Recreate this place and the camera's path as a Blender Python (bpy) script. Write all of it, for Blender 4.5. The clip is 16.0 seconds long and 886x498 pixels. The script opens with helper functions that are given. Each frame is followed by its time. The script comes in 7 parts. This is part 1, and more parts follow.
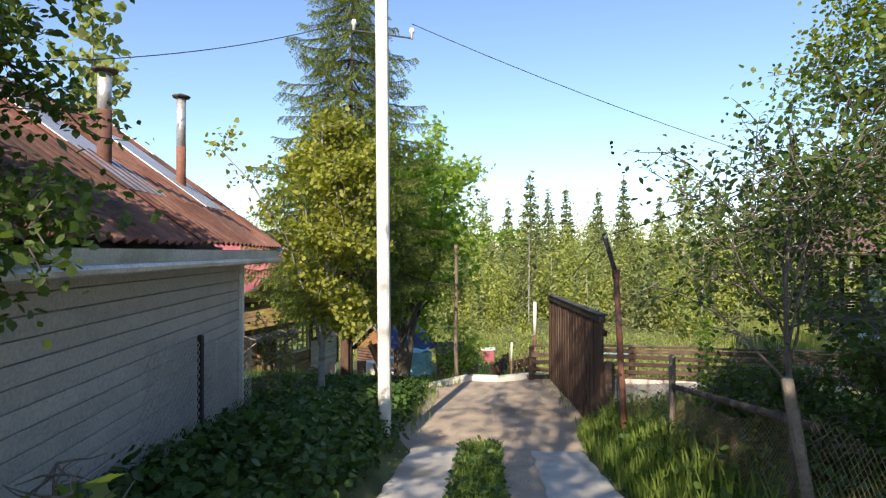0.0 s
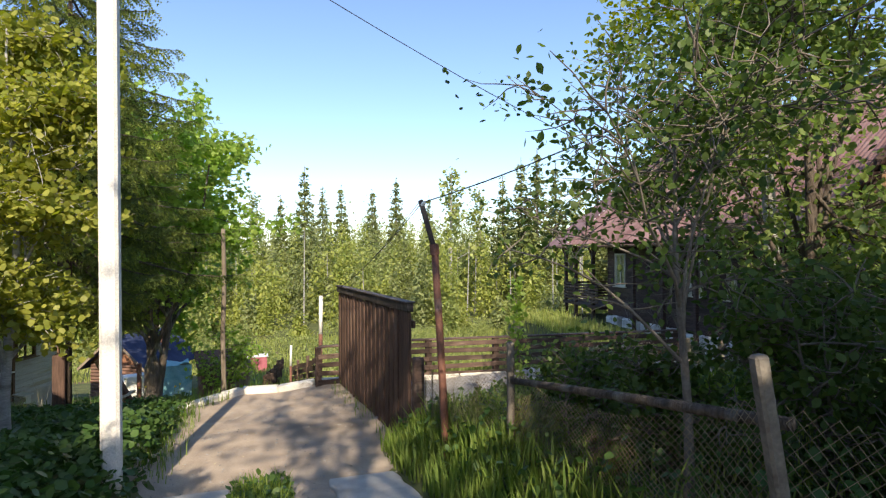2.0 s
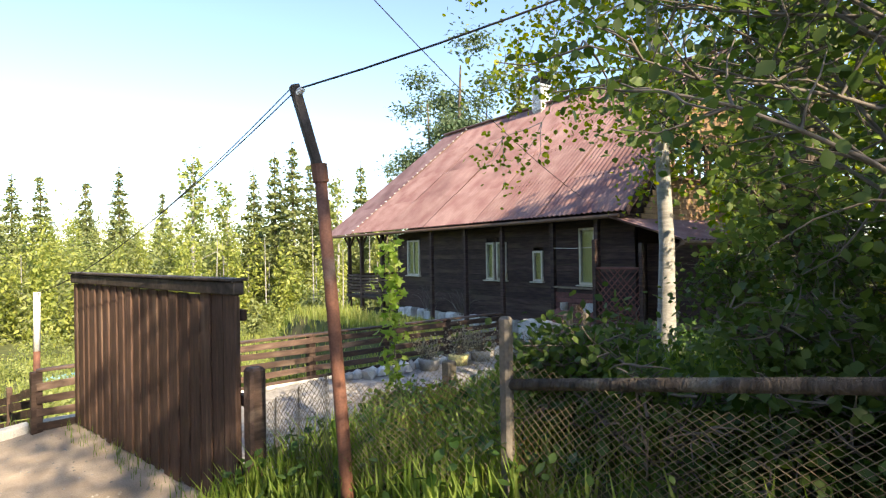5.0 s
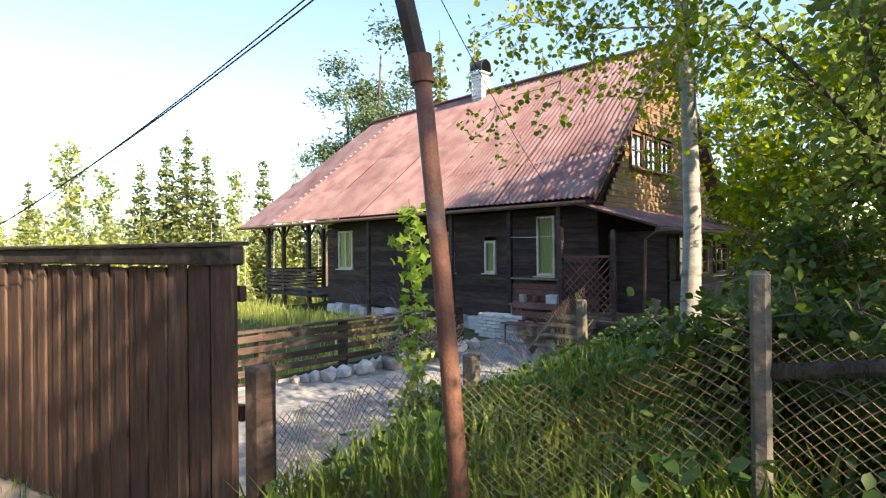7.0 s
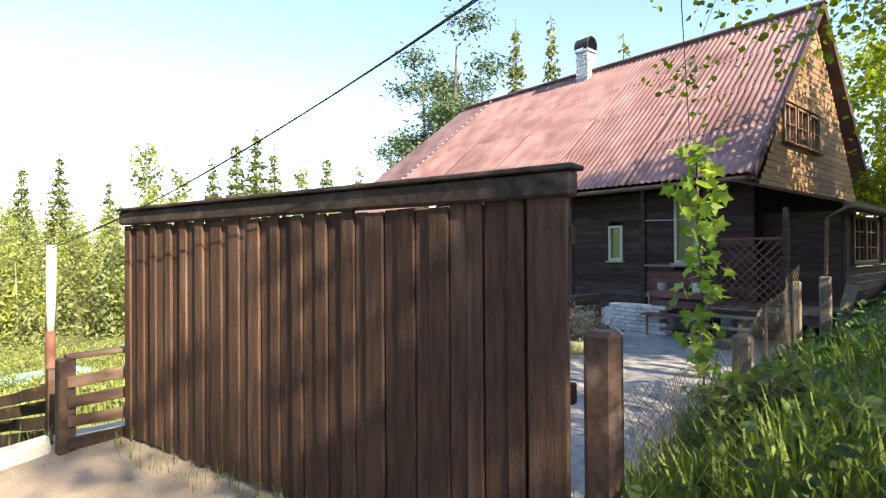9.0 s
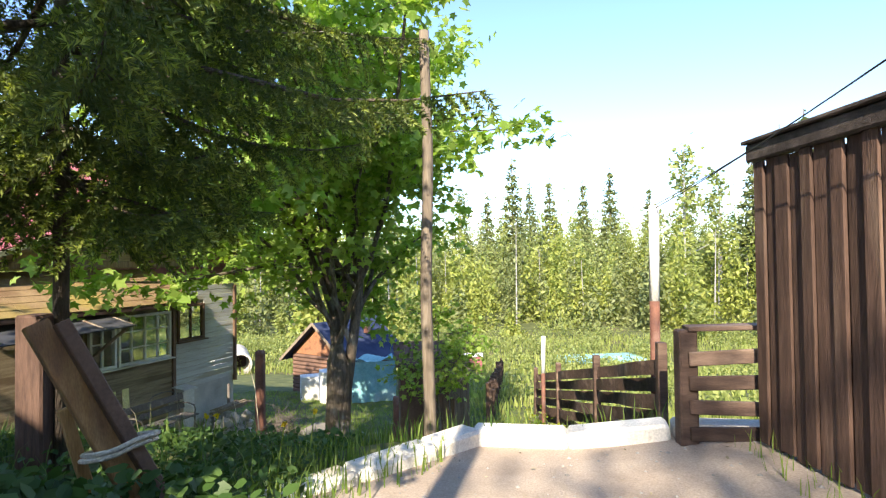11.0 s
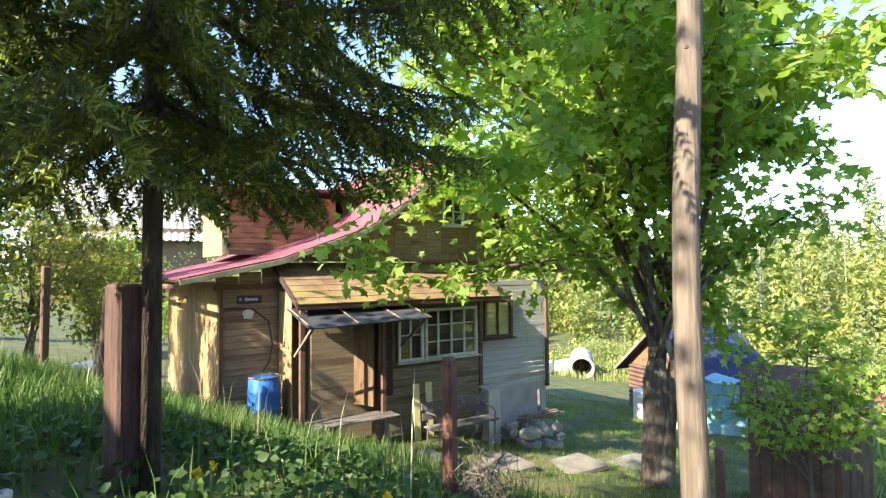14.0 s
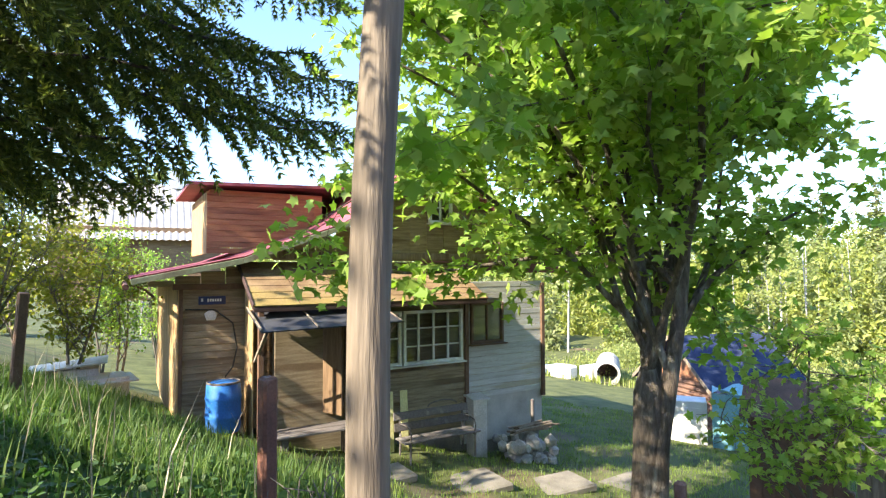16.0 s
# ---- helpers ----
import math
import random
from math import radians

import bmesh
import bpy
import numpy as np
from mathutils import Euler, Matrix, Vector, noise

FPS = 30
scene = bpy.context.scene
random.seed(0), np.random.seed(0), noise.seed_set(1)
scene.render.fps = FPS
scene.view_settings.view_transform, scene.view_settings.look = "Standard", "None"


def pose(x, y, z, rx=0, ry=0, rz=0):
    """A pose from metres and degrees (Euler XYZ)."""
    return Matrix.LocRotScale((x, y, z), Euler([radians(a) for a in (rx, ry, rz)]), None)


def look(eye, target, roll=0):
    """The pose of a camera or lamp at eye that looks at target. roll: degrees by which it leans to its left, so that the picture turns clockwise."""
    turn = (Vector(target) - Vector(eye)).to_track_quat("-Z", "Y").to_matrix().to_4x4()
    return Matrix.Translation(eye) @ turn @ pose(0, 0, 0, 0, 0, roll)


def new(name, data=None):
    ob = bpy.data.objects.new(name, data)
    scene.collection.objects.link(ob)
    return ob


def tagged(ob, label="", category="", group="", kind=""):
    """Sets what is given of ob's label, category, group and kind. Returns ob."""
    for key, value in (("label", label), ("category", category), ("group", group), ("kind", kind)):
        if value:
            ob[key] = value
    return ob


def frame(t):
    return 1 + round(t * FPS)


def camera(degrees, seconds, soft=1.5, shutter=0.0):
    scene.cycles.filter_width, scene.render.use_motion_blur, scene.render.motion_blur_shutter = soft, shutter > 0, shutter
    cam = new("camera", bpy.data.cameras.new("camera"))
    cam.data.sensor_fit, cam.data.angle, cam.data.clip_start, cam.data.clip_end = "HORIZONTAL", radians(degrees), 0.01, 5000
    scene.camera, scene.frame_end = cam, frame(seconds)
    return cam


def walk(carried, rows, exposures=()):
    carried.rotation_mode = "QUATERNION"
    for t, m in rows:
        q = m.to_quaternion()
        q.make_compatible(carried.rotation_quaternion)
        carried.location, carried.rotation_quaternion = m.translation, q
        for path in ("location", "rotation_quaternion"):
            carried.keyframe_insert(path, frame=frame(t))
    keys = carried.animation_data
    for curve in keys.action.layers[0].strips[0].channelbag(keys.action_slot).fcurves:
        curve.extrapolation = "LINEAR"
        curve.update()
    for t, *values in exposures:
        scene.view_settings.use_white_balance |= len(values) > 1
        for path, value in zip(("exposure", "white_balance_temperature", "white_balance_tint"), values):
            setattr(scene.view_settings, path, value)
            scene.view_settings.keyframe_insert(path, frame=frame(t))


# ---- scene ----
cam = camera(77.5, 16.0, 1.25)
PATH = [
    (0, (0.87, 0.367, 3.1), (0.707, 2.361, 3.112), -0.0),
    (0.5, (0.8, 0.781, 2.998), (0.846, 2.78, 3.016), -0.2),
    (1, (0.798, 1.258, 2.905), (1.041, 3.243, 2.923), -0.3),
    (1.5, (0.761, 1.717, 2.819), (1.179, 3.673, 2.836), -0.2),
    (2, (0.725, 2.186, 2.752), (1.361, 4.082, 2.769), -0.2),
    (2.5, (0.707, 2.709, 2.652), (1.475, 4.556, 2.669), -0.4),
    (3, (0.71, 3.198, 2.556), (1.624, 4.977, 2.576), -0.2),
    (3.5, (0.674, 3.68, 2.487), (1.73, 5.378, 2.504), -0.4),
    (4, (0.646, 4.108, 2.424), (1.846, 5.708, 2.44), -0.6),
    (6.5, (0.736, 6.342, 2.049), (2.307, 7.58, 2.061), -0.9),
    (7, (0.715, 6.7, 1.998), (2.346, 7.858, 2.01), -0.6),
    (7.5, (0.752, 7.178, 1.908), (2.443, 8.246, 1.915), -0.6),
    (8, (0.661, 7.623, 1.835), (2.357, 8.684, 1.84), -0.5),
    (8.5, (0.549, 8.069, 1.772), (2.231, 9.152, 1.777), -0.8),
    (9, (0.43, 8.497, 1.672), (1.946, 9.801, 1.686), -0.4),
    (9.5, (0.365, 8.881, 1.543), (1.444, 10.565, 1.583), -1.0),
    (10, (0.314, 9.22, 1.491), (0.918, 11.126, 1.526), -0.9),
    (12.5, (0.438, 11.5, 1.029), (-0.289, 13.362, 1.098), -0.9),
    (13, (0.491, 11.866, 1.034), (-0.468, 13.62, 1.102), -1.0),
    (13.5, (0.593, 12.217, 1.011), (-0.558, 13.851, 1.086), -0.7),
    (14, (0.593, 12.566, 1.009), (-0.644, 14.137, 1.084), -0.5),
    (14.5, (0.675, 12.923, 0.982), (-0.591, 14.47, 1.061), -0.4),
    (15, (0.803, 13.29, 0.983), (-0.521, 14.786, 1.068), -0.5),
    (15.5, (0.959, 13.665, 0.973), (-0.382, 15.146, 1.057), -0.5),
    (16, (0.998, 13.953, 0.978), (-0.345, 15.433, 1.058), -0.3),
]
walk(cam, [(t, look(eye, target, roll)) for t, eye, target, roll in PATH],
     [(0, 0.72, 7350, 10), (3.5, 0.88, 7550, 10), (4.2, 1.16, 8100, 10), (6.3, 1.6, 8300, 10), (9.0, 1.68, 8150, 10), (9.6, 1.5, 7800, 10), (10.2, 1.3, 7400, 10), (12.3, 1.9, 6900, 9), (16.0, 1.93, 6850, 9)])

# ---- light: clear sky, low sun from behind the start of the walk ----
SUN_EL, SUN_AZ = radians(34), math.atan2(-0.175, -0.985)
world = bpy.data.worlds.new("sky")
scene.world = world
world.use_nodes = True
wn = world.node_tree
sky = wn.nodes.new("ShaderNodeTexSky")
sky.sky_type, sky.sun_disc, sky.sun_elevation, sky.sun_rotation = "NISHITA", False, SUN_EL, SUN_AZ
sky.air_density, sky.dust_density, sky.ozone_density = 1.0, 0.5, 2.6
tint = wn.nodes.new("ShaderNodeVectorMath")
tint.operation = "MULTIPLY"
tint.inputs[1].default_value = (0.86, 0.95, 1.12)
wn.links.new(sky.outputs[0], tint.inputs[0])
wn.links.new(tint.outputs[0], wn.nodes["Background"].inputs[0])
wn.nodes["Background"].inputs[1].default_value = 0.15
sun = new("sun", bpy.data.lights.new("sun", "SUN"))
sun.data.energy, sun.data.angle, sun.data.color = 4.8, radians(0.55), (1.0, 0.9, 0.76)
sun_from = Vector((-0.175 * math.cos(SUN_EL), -0.985 * math.cos(SUN_EL), math.sin(SUN_EL)))
sun.matrix_world = look(sun_from * 60, (0, 0, 0))


# ---- materials ----
def mat(name, c1, c2, rough=0.8, scale=6.0, bump=0.25, c3=None, stretch=(1, 1, 1), fine=60.0, metal=0.0, spec=0.35,
        piece=0.0, stain=0.55, bump_far=0.01):
    """Two colours mixed by coarse noise, a third by stains, fine grain in value and relief, and a random tone per piece."""
    m = bpy.data.materials.new(name)
    m.use_nodes = True
    nt = m.node_tree
    nd, ln = nt.nodes, nt.links
    b = nd["Principled BSDF"]
    tc, mp = nd.new("ShaderNodeTexCoord"), nd.new("ShaderNodeMapping")
    mp.inputs["Scale"].default_value = stretch
    ln.new(tc.outputs["Object"], mp.inputs[0])
    inf = nd.new("ShaderNodeObjectInfo")
    add = nd.new("ShaderNodeVectorMath")
    add.operation = "MULTIPLY_ADD"
    ln.new(inf.outputs["Random"], add.inputs[0])
    add.inputs[1].default_value = (37.0, 19.0, 53.0) if piece else (0, 0, 0)
    ln.new(mp.outputs[0], add.inputs[2])

    def noise_at(s, detail):
        n = nd.new("ShaderNodeTexNoise")
        n.inputs["Scale"].default_value, n.inputs["Detail"].default_value = s, detail
        ln.new(add.outputs[0], n.inputs["Vector"])
        return n
    n1, n2, n3 = noise_at(scale, 6), noise_at(fine, 4), noise_at(scale * 0.23, 3)
    r1 = nd.new("ShaderNodeMapRange")
    r1.inputs[1].default_value, r1.inputs[2].default_value = 0.35, 0.65
    ln.new(n1.outputs[0], r1.inputs[0])
    mix = nd.new("ShaderNodeMix")
    mix.data_type = "RGBA"
    mix.inputs[6].default_value, mix.inputs[7].default_value = (*c1, 1), (*c2, 1)
    ln.new(r1.outputs[0], mix.inputs[0])
    col = mix.outputs[2]
    if c3:
        r3 = nd.new("ShaderNodeMapRange")
        r3.inputs[1].default_value, r3.inputs[2].default_value = stain, stain + 0.12
        ln.new(n3.outputs[0], r3.inputs[0])
        m3 = nd.new("ShaderNodeMix")
        m3.data_type = "RGBA"
        m3.inputs[7].default_value = (*c3, 1)
        ln.new(r3.outputs[0], m3.inputs[0])
        ln.new(col, m3.inputs[6])
        col = m3.outputs[2]
    hsv = nd.new("ShaderNodeHueSaturation")
    mr = nd.new("ShaderNodeMapRange")
    mr.inputs[1].default_value, mr.inputs[2].default_value = 0.25, 0.75
    mr.inputs[3].default_value, mr.inputs[4].default_value = 0.78, 1.22
    ln.new(n2.outputs[0], mr.inputs[0])
    val = mr.outputs[0]
    if piece:
        pr = nd.new("ShaderNodeMapRange")
        pr.inputs[3].default_value, pr.inputs[4].default_value = 1 - piece, 1 + piece
        ln.new(inf.outputs["Random"], pr.inputs[0])
        mul = nd.new("ShaderNodeMath")
        mul.operation = "MULTIPLY"
        ln.new(val, mul.inputs[0])
        ln.new(pr.outputs[0], mul.inputs[1])
        val = mul.outputs[0]
    ln.new(val, hsv.inputs["Value"])
    ln.new(col, hsv.inputs["Color"])
    ln.new(hsv.outputs[0], b.inputs["Base Color"])
    b.inputs["Roughness"].default_value, b.inputs["Metallic"].default_value = rough, metal
    b.inputs["Specular IOR Level"].default_value = spec
    if bump:
        sm2 = nd.new("ShaderNodeMath")
        sm2.operation = "ADD"
        ln.new(n1.outputs[0], sm2.inputs[0])
        ln.new(n2.outputs[0], sm2.inputs[1])
        bp = nd.new("ShaderNodeBump")
        bp.inputs["Strength"].default_value, bp.inputs["Distance"].default_value = bump, bump_far
        ln.new(sm2.outputs[0], bp.inputs["Height"])
        ln.new(bp.outputs[0], b.inputs["Normal"])
    return m


def leafmat(name, c1, c2, glow=0.45, rough=0.5, gloss=0.3):
    """Leaves: a tone for each leaf, light shining through."""
    m = bpy.data.materials.new(name)
    m.use_nodes = True
    nt = m.node_tree
    nd, ln = nt.nodes, nt.links
    b = nd["Principled BSDF"]
    geo = nd.new("ShaderNodeNewGeometry")
    mix = nd.new("ShaderNodeMix")
    mix.data_type = "RGBA"
    mix.inputs[6].default_value, mix.inputs[7].default_value = (*c1, 1), (*c2, 1)
    ln.new(geo.outputs["Random Per Island"], mix.inputs[0])
    tc, n = nd.new("ShaderNodeTexCoord"), nd.new("ShaderNodeTexNoise")
    n.inputs["Scale"].default_value = 1.3
    ln.new(tc.outputs["Object"], n.inputs["Vector"])
    mr = nd.new("ShaderNodeMapRange")
    mr.inputs[1].default_value, mr.inputs[2].default_value = 0.3, 0.7
    mr.inputs[3].default_value, mr.inputs[4].default_value = 0.75, 1.25
    ln.new(n.outputs[0], mr.inputs[0])
    hsv = nd.new("ShaderNodeHueSaturation")
    ln.new(mr.outputs[0], hsv.inputs["Value"])
    ln.new(mix.outputs[2], hsv.inputs["Color"])
    ln.new(hsv.outputs[0], b.inputs["Base Color"])
    b.inputs["Roughness"].default_value, b.inputs["Specular IOR Level"].default_value = rough, gloss
    tr = nd.new("ShaderNodeBsdfTranslucent")
    h2 = nd.new("ShaderNodeHueSaturation")
    h2.inputs["Saturation"].default_value, h2.inputs["Value"].default_value = 1.15, 1.5
    ln.new(hsv.outputs[0], h2.inputs["Color"])
    ln.new(h2.outputs[0], tr.inputs[0])
    ms = nd.new("ShaderNodeMixShader")
    ms.inputs[0].default_value = glow
    ln.new(b.outputs[0], ms.inputs[1])
    ln.new(tr.outputs[0], ms.inputs[2])
    ln.new(ms.outputs[0], nd["Material Output"].inputs[0])
    return m


def glassmat(name, tint=(0.8, 0.85, 0.85)):
    m = bpy.data.materials.new(name)
    m.use_nodes = True
    b = m.node_tree.nodes["Principled BSDF"]
    b.inputs["Base Color"].default_value = (*tint, 1)
    b.inputs["Roughness"].default_value, b.inputs["Transmission Weight"].default_value = 0.03, 1.0
    b.inputs["IOR"].default_value = 1.45
    return m


M_GRASS = mat("meadow_soil", (0.055, 0.07, 0.022), (0.12, 0.135, 0.045), 0.95, 1.4, 0.5, (0.16, 0.12, 0.07), fine=30, stain=0.6)
M_DIRT = mat("packed_dirt", (0.33, 0.265, 0.21), (0.43, 0.355, 0.285), 0.95, 2.2, 0.5, (0.23, 0.19, 0.15), fine=70, stain=0.56)
M_CONC = mat("old_concrete", (0.42, 0.4, 0.37), (0.52, 0.5, 0.46), 0.9, 3.0, 0.35, (0.27, 0.25, 0.22), fine=80)
M_KERB = mat("whitewashed_concrete", (0.6, 0.57, 0.51), (0.7, 0.67, 0.6), 0.9, 4.0, 0.4, (0.4, 0.36, 0.3), fine=60, piece=0.12)
M_GRAVEL = mat("grey_gravel", (0.3, 0.29, 0.28), (0.42, 0.41, 0.39), 0.95, 16.0, 0.7, (0.24, 0.22, 0.2), fine=120, bump_far=0.02)
M_GATE = mat("dark_brown_stained_boards", (0.062, 0.036, 0.027), (0.108, 0.064, 0.048), 0.8, 7.0, 0.5, (0.15, 0.1, 0.075), (5, 5, 0.5), 40, piece=0.24, stain=0.6)
M_GATETOP = mat("blackened_board", (0.035, 0.028, 0.025), (0.07, 0.055, 0.05), 0.7, 6.0, 0.4, (0.11, 0.09, 0.08), (3, 0.5, 3), 40)
M_RAIL = mat("brown_painted_rail", (0.055, 0.034, 0.027), (0.095, 0.06, 0.046), 0.75, 6.0, 0.4, (0.17, 0.12, 0.09), (0.7, 4, 4), 45, piece=0.35)
M_RUST = mat("rusty_painted_steel", (0.13, 0.06, 0.045), (0.2, 0.09, 0.06), 0.7, 9.0, 0.35, (0.34, 0.24, 0.2), fine=70, stain=0.55)
M_WOODG = mat("weathered_grey_timber", (0.2, 0.16, 0.12), (0.28, 0.23, 0.175), 0.85, 8.0, 0.6, (0.14, 0.1, 0.075), (3, 3, 0.25), 30)
M_WHITEP = mat("pale_concrete_pole", (0.68, 0.66, 0.62), (0.76, 0.74, 0.7), 0.85, 5.0, 0.25, (0.5, 0.47, 0.43), fine=60, stain=0.6)
M_GREYP = mat("lichen_grey_post", (0.11, 0.095, 0.08), (0.18, 0.16, 0.135), 0.9, 7.0, 0.5, (0.33, 0.31, 0.26), fine=50)
M_WIRE = mat("black_cable", (0.02, 0.02, 0.02), (0.03, 0.03, 0.03), 0.6, 20.0, 0.0)
M_MESH = mat("rusting_wire", (0.2, 0.155, 0.1), (0.29, 0.23, 0.15), 0.7, 8.0, 0.0, (0.16, 0.09, 0.05), metal=0.3)
M_GALV = mat("galvanised_wire", (0.5, 0.5, 0.5), (0.62, 0.62, 0.61), 0.5, 8.0, 0.0, (0.4, 0.38, 0.35), metal=0.3)
M_DARKWALL = mat("tarred_plank_wall", (0.044, 0.026, 0.025), (0.082, 0.05, 0.046), 0.8, 5.0, 0.4, (0.09, 0.065, 0.05), (0.6, 0.6, 5), 50, piece=0.3)
M_GABLE = mat("warm_brown_gable_planks", (0.2, 0.125, 0.07), (0.29, 0.185, 0.105), 0.8, 5.0, 0.4, (0.2, 0.11, 0.06), (0.6, 0.6, 5), 50, piece=0.25)
M_ROOF = mat("faded_red_corrugated_sheet", (0.19, 0.1, 0.1), (0.27, 0.175, 0.17), 0.75, 1.6, 0.25, (0.13, 0.07, 0.07), fine=30, piece=0.1, stain=0.58)
M_ROOFRUST = mat("rust_red_slate", (0.2, 0.075, 0.05), (0.34, 0.17, 0.12), 0.85, 2.4, 0.4, (0.1, 0.06, 0.05), fine=25, piece=0.25, stain=0.52)
M_ROOFCRIM = mat("crimson_sheet_roof", (0.24, 0.06, 0.08), (0.34, 0.11, 0.13), 0.65, 2.0, 0.3, (0.17, 0.045, 0.055), fine=30, piece=0.12)
M_ROOFGREY = mat("grey_corrugated_sheet", (0.36, 0.34, 0.31), (0.48, 0.45, 0.42), 0.8, 2.0, 0.2, (0.26, 0.24, 0.22), fine=30)
M_ROOFBLUE = mat("dark_blue_roofing", (0.025, 0.035, 0.075), (0.045, 0.06, 0.115), 0.85, 2.0, 0.2, (0.07, 0.085, 0.13), fine=40, spec=0.15)
M_MOSS = mat("mossy_shingle", (0.16, 0.1, 0.055), (0.26, 0.18, 0.1), 0.95, 2.2, 0.6, (0.27, 0.205, 0.06), fine=40, stain=0.52)
M_MAPLEBARK = mat("grey_maple_bark", (0.085, 0.066, 0.05), (0.16, 0.13, 0.1), 0.95, 9.0, 0.9, (0.27, 0.25, 0.21), (2, 2, 0.5), 35, bump_far=0.03)
M_POLE = mat("brown_weathered_pole", (0.125, 0.1, 0.075), (0.2, 0.165, 0.125), 0.85, 8.0, 0.6, (0.085, 0.06, 0.042), (3, 3, 0.25), 30)
M_TARPAPER = mat("black_tar_paper", (0.035, 0.037, 0.045), (0.065, 0.068, 0.08), 0.6, 2.5, 0.3, (0.11, 0.1, 0.095), fine=40)
M_SLAB = mat("dirty_path_concrete", (0.16, 0.145, 0.12), (0.25, 0.23, 0.19), 0.95, 2.5, 0.5, (0.14, 0.13, 0.09), fine=60)
M_PORCH = mat("brown_porch_planks", (0.14, 0.088, 0.048), (0.21, 0.135, 0.075), 0.8, 5.0, 0.35, (0.13, 0.075, 0.04), (5, 5, 0.5), 45, piece=0.2)
M_YELLOW = mat("weathered_yellow_planks", (0.235, 0.18, 0.11), (0.335, 0.27, 0.175), 0.8, 5.0, 0.35, (0.17, 0.12, 0.07), (5, 0.5, 5), 45, piece=0.14)
M_YELLOW2 = mat("peeling_ochre_planks", (0.36, 0.22, 0.1), (0.47, 0.33, 0.17), 0.8, 5.0, 0.35, (0.2, 0.12, 0.055), (5, 5, 0.5), 45, piece=0.14)
M_GREYWALL = mat("pale_blue_grey_planks", (0.45, 0.45, 0.43), (0.55, 0.55, 0.53), 0.8, 5.0, 0.3, (0.4, 0.36, 0.28), (5, 0.5, 5), 45, piece=0.08)
M_REDWALL = mat("red_brown_planks", (0.3, 0.13, 0.07), (0.38, 0.19, 0.1), 0.8, 4.0, 0.3, (0.22, 0.1, 0.06), (5, 0.5, 5), 45, piece=0.15)
M_SIDING = mat("greyed_white_siding", (0.34, 0.34, 0.345), (0.41, 0.41, 0.41), 0.6, 3.0, 0.1, (0.38, 0.38, 0.38), fine=40, piece=0.05)
M_TRIM = mat("pale_painted_trim", (0.55, 0.52, 0.42), (0.66, 0.63, 0.52), 0.7, 6.0, 0.2, (0.42, 0.38, 0.28), fine=50)
M_GREENTRIM = mat("faded_green_paint", (0.17, 0.19, 0.12), (0.24, 0.25, 0.16), 0.7, 6.0, 0.2, (0.15, 0.12, 0.08), fine=50)
M_BROWNTRIM = mat("brown_painted_trim", (0.12, 0.07, 0.045), (0.17, 0.1, 0.065), 0.7, 6.0, 0.2, fine=50)
M_CURTAIN = mat("yellow_green_curtain", (0.5, 0.5, 0.2), (0.62, 0.6, 0.3), 0.9, 4.0, 0.3, (0.4, 0.42, 0.2), (8, 8, 0.6), 40)
M_ZINC = mat("galvanised_sheet", (0.55, 0.56, 0.57), (0.66, 0.66, 0.66), 0.45, 5.0, 0.15, (0.42, 0.42, 0.42), fine=40, metal=0.6)
M_BRICK = mat("whitewashed_brick", (0.55, 0.55, 0.55), (0.68, 0.68, 0.67), 0.9, 8.0, 0.4, (0.4, 0.4, 0.4), fine=60, piece=0.12)
M_STONE = mat("grey_field_stone", (0.32, 0.3, 0.28), (0.44, 0.42, 0.38), 0.9, 7.0, 0.5, (0.24, 0.22, 0.2), fine=50, piece=0.25)
M_RUSTBLK = mat("rust_brown_sheet", (0.11, 0.065, 0.05), (0.17, 0.1, 0.075), 0.85, 3.0, 0.3, (0.24, 0.13, 0.09), fine=40)
M_BLUE = mat("blue_plastic", (0.02, 0.12, 0.4), (0.03, 0.16, 0.48), 0.45, 4.0, 0.05, (0.1, 0.2, 0.42), fine=40)
M_CYAN = mat("turquoise_tarpaulin", (0.17, 0.4, 0.45), (0.26, 0.5, 0.53), 0.6, 5.0, 0.3, (0.38, 0.52, 0.52), fine=30)
M_WHITE = mat("white_painted_wood", (0.68, 0.68, 0.66), (0.76, 0.76, 0.73), 0.7, 5.0, 0.2, (0.52, 0.5, 0.46), fine=50)
M_NAVY = mat("navy_enamel", (0.03, 0.04, 0.1), (0.04, 0.05, 0.13), 0.35, 5.0, 0.0)
M_BENCH = mat("worn_dark_bench", (0.1, 0.09, 0.085), (0.16, 0.14, 0.13), 0.8, 6.0, 0.4, (0.22, 0.2, 0.18), (5, 0.6, 5), 45, piece=0.2)
M_REDBENCH = mat("dark_red_bench", (0.13, 0.05, 0.045), (0.19, 0.08, 0.07), 0.7, 6.0, 0.3, fine=50, piece=0.2)
M_YPAINT = mat("pale_yellow_paint", (0.62, 0.58, 0.25), (0.7, 0.66, 0.34), 0.75, 5.0, 0.2, (0.5, 0.46, 0.22), fine=40)
M_ORANGE = mat("orange_brown_timber", (0.34, 0.17, 0.06), (0.44, 0.25, 0.1), 0.75, 5.0, 0.4, (0.22, 0.11, 0.05), (4, 4, 0.4), 40)
M_ROPE = mat("pale_rope", (0.5, 0.45, 0.36), (0.6, 0.54, 0.44), 0.9, 30.0, 0.5)
M_BARK = mat("grey_brown_bark", (0.065, 0.05, 0.04), (0.125, 0.1, 0.08), 0.95, 9.0, 0.9, (0.2, 0.19, 0.165), (2, 2, 0.5), 35, bump_far=0.03)
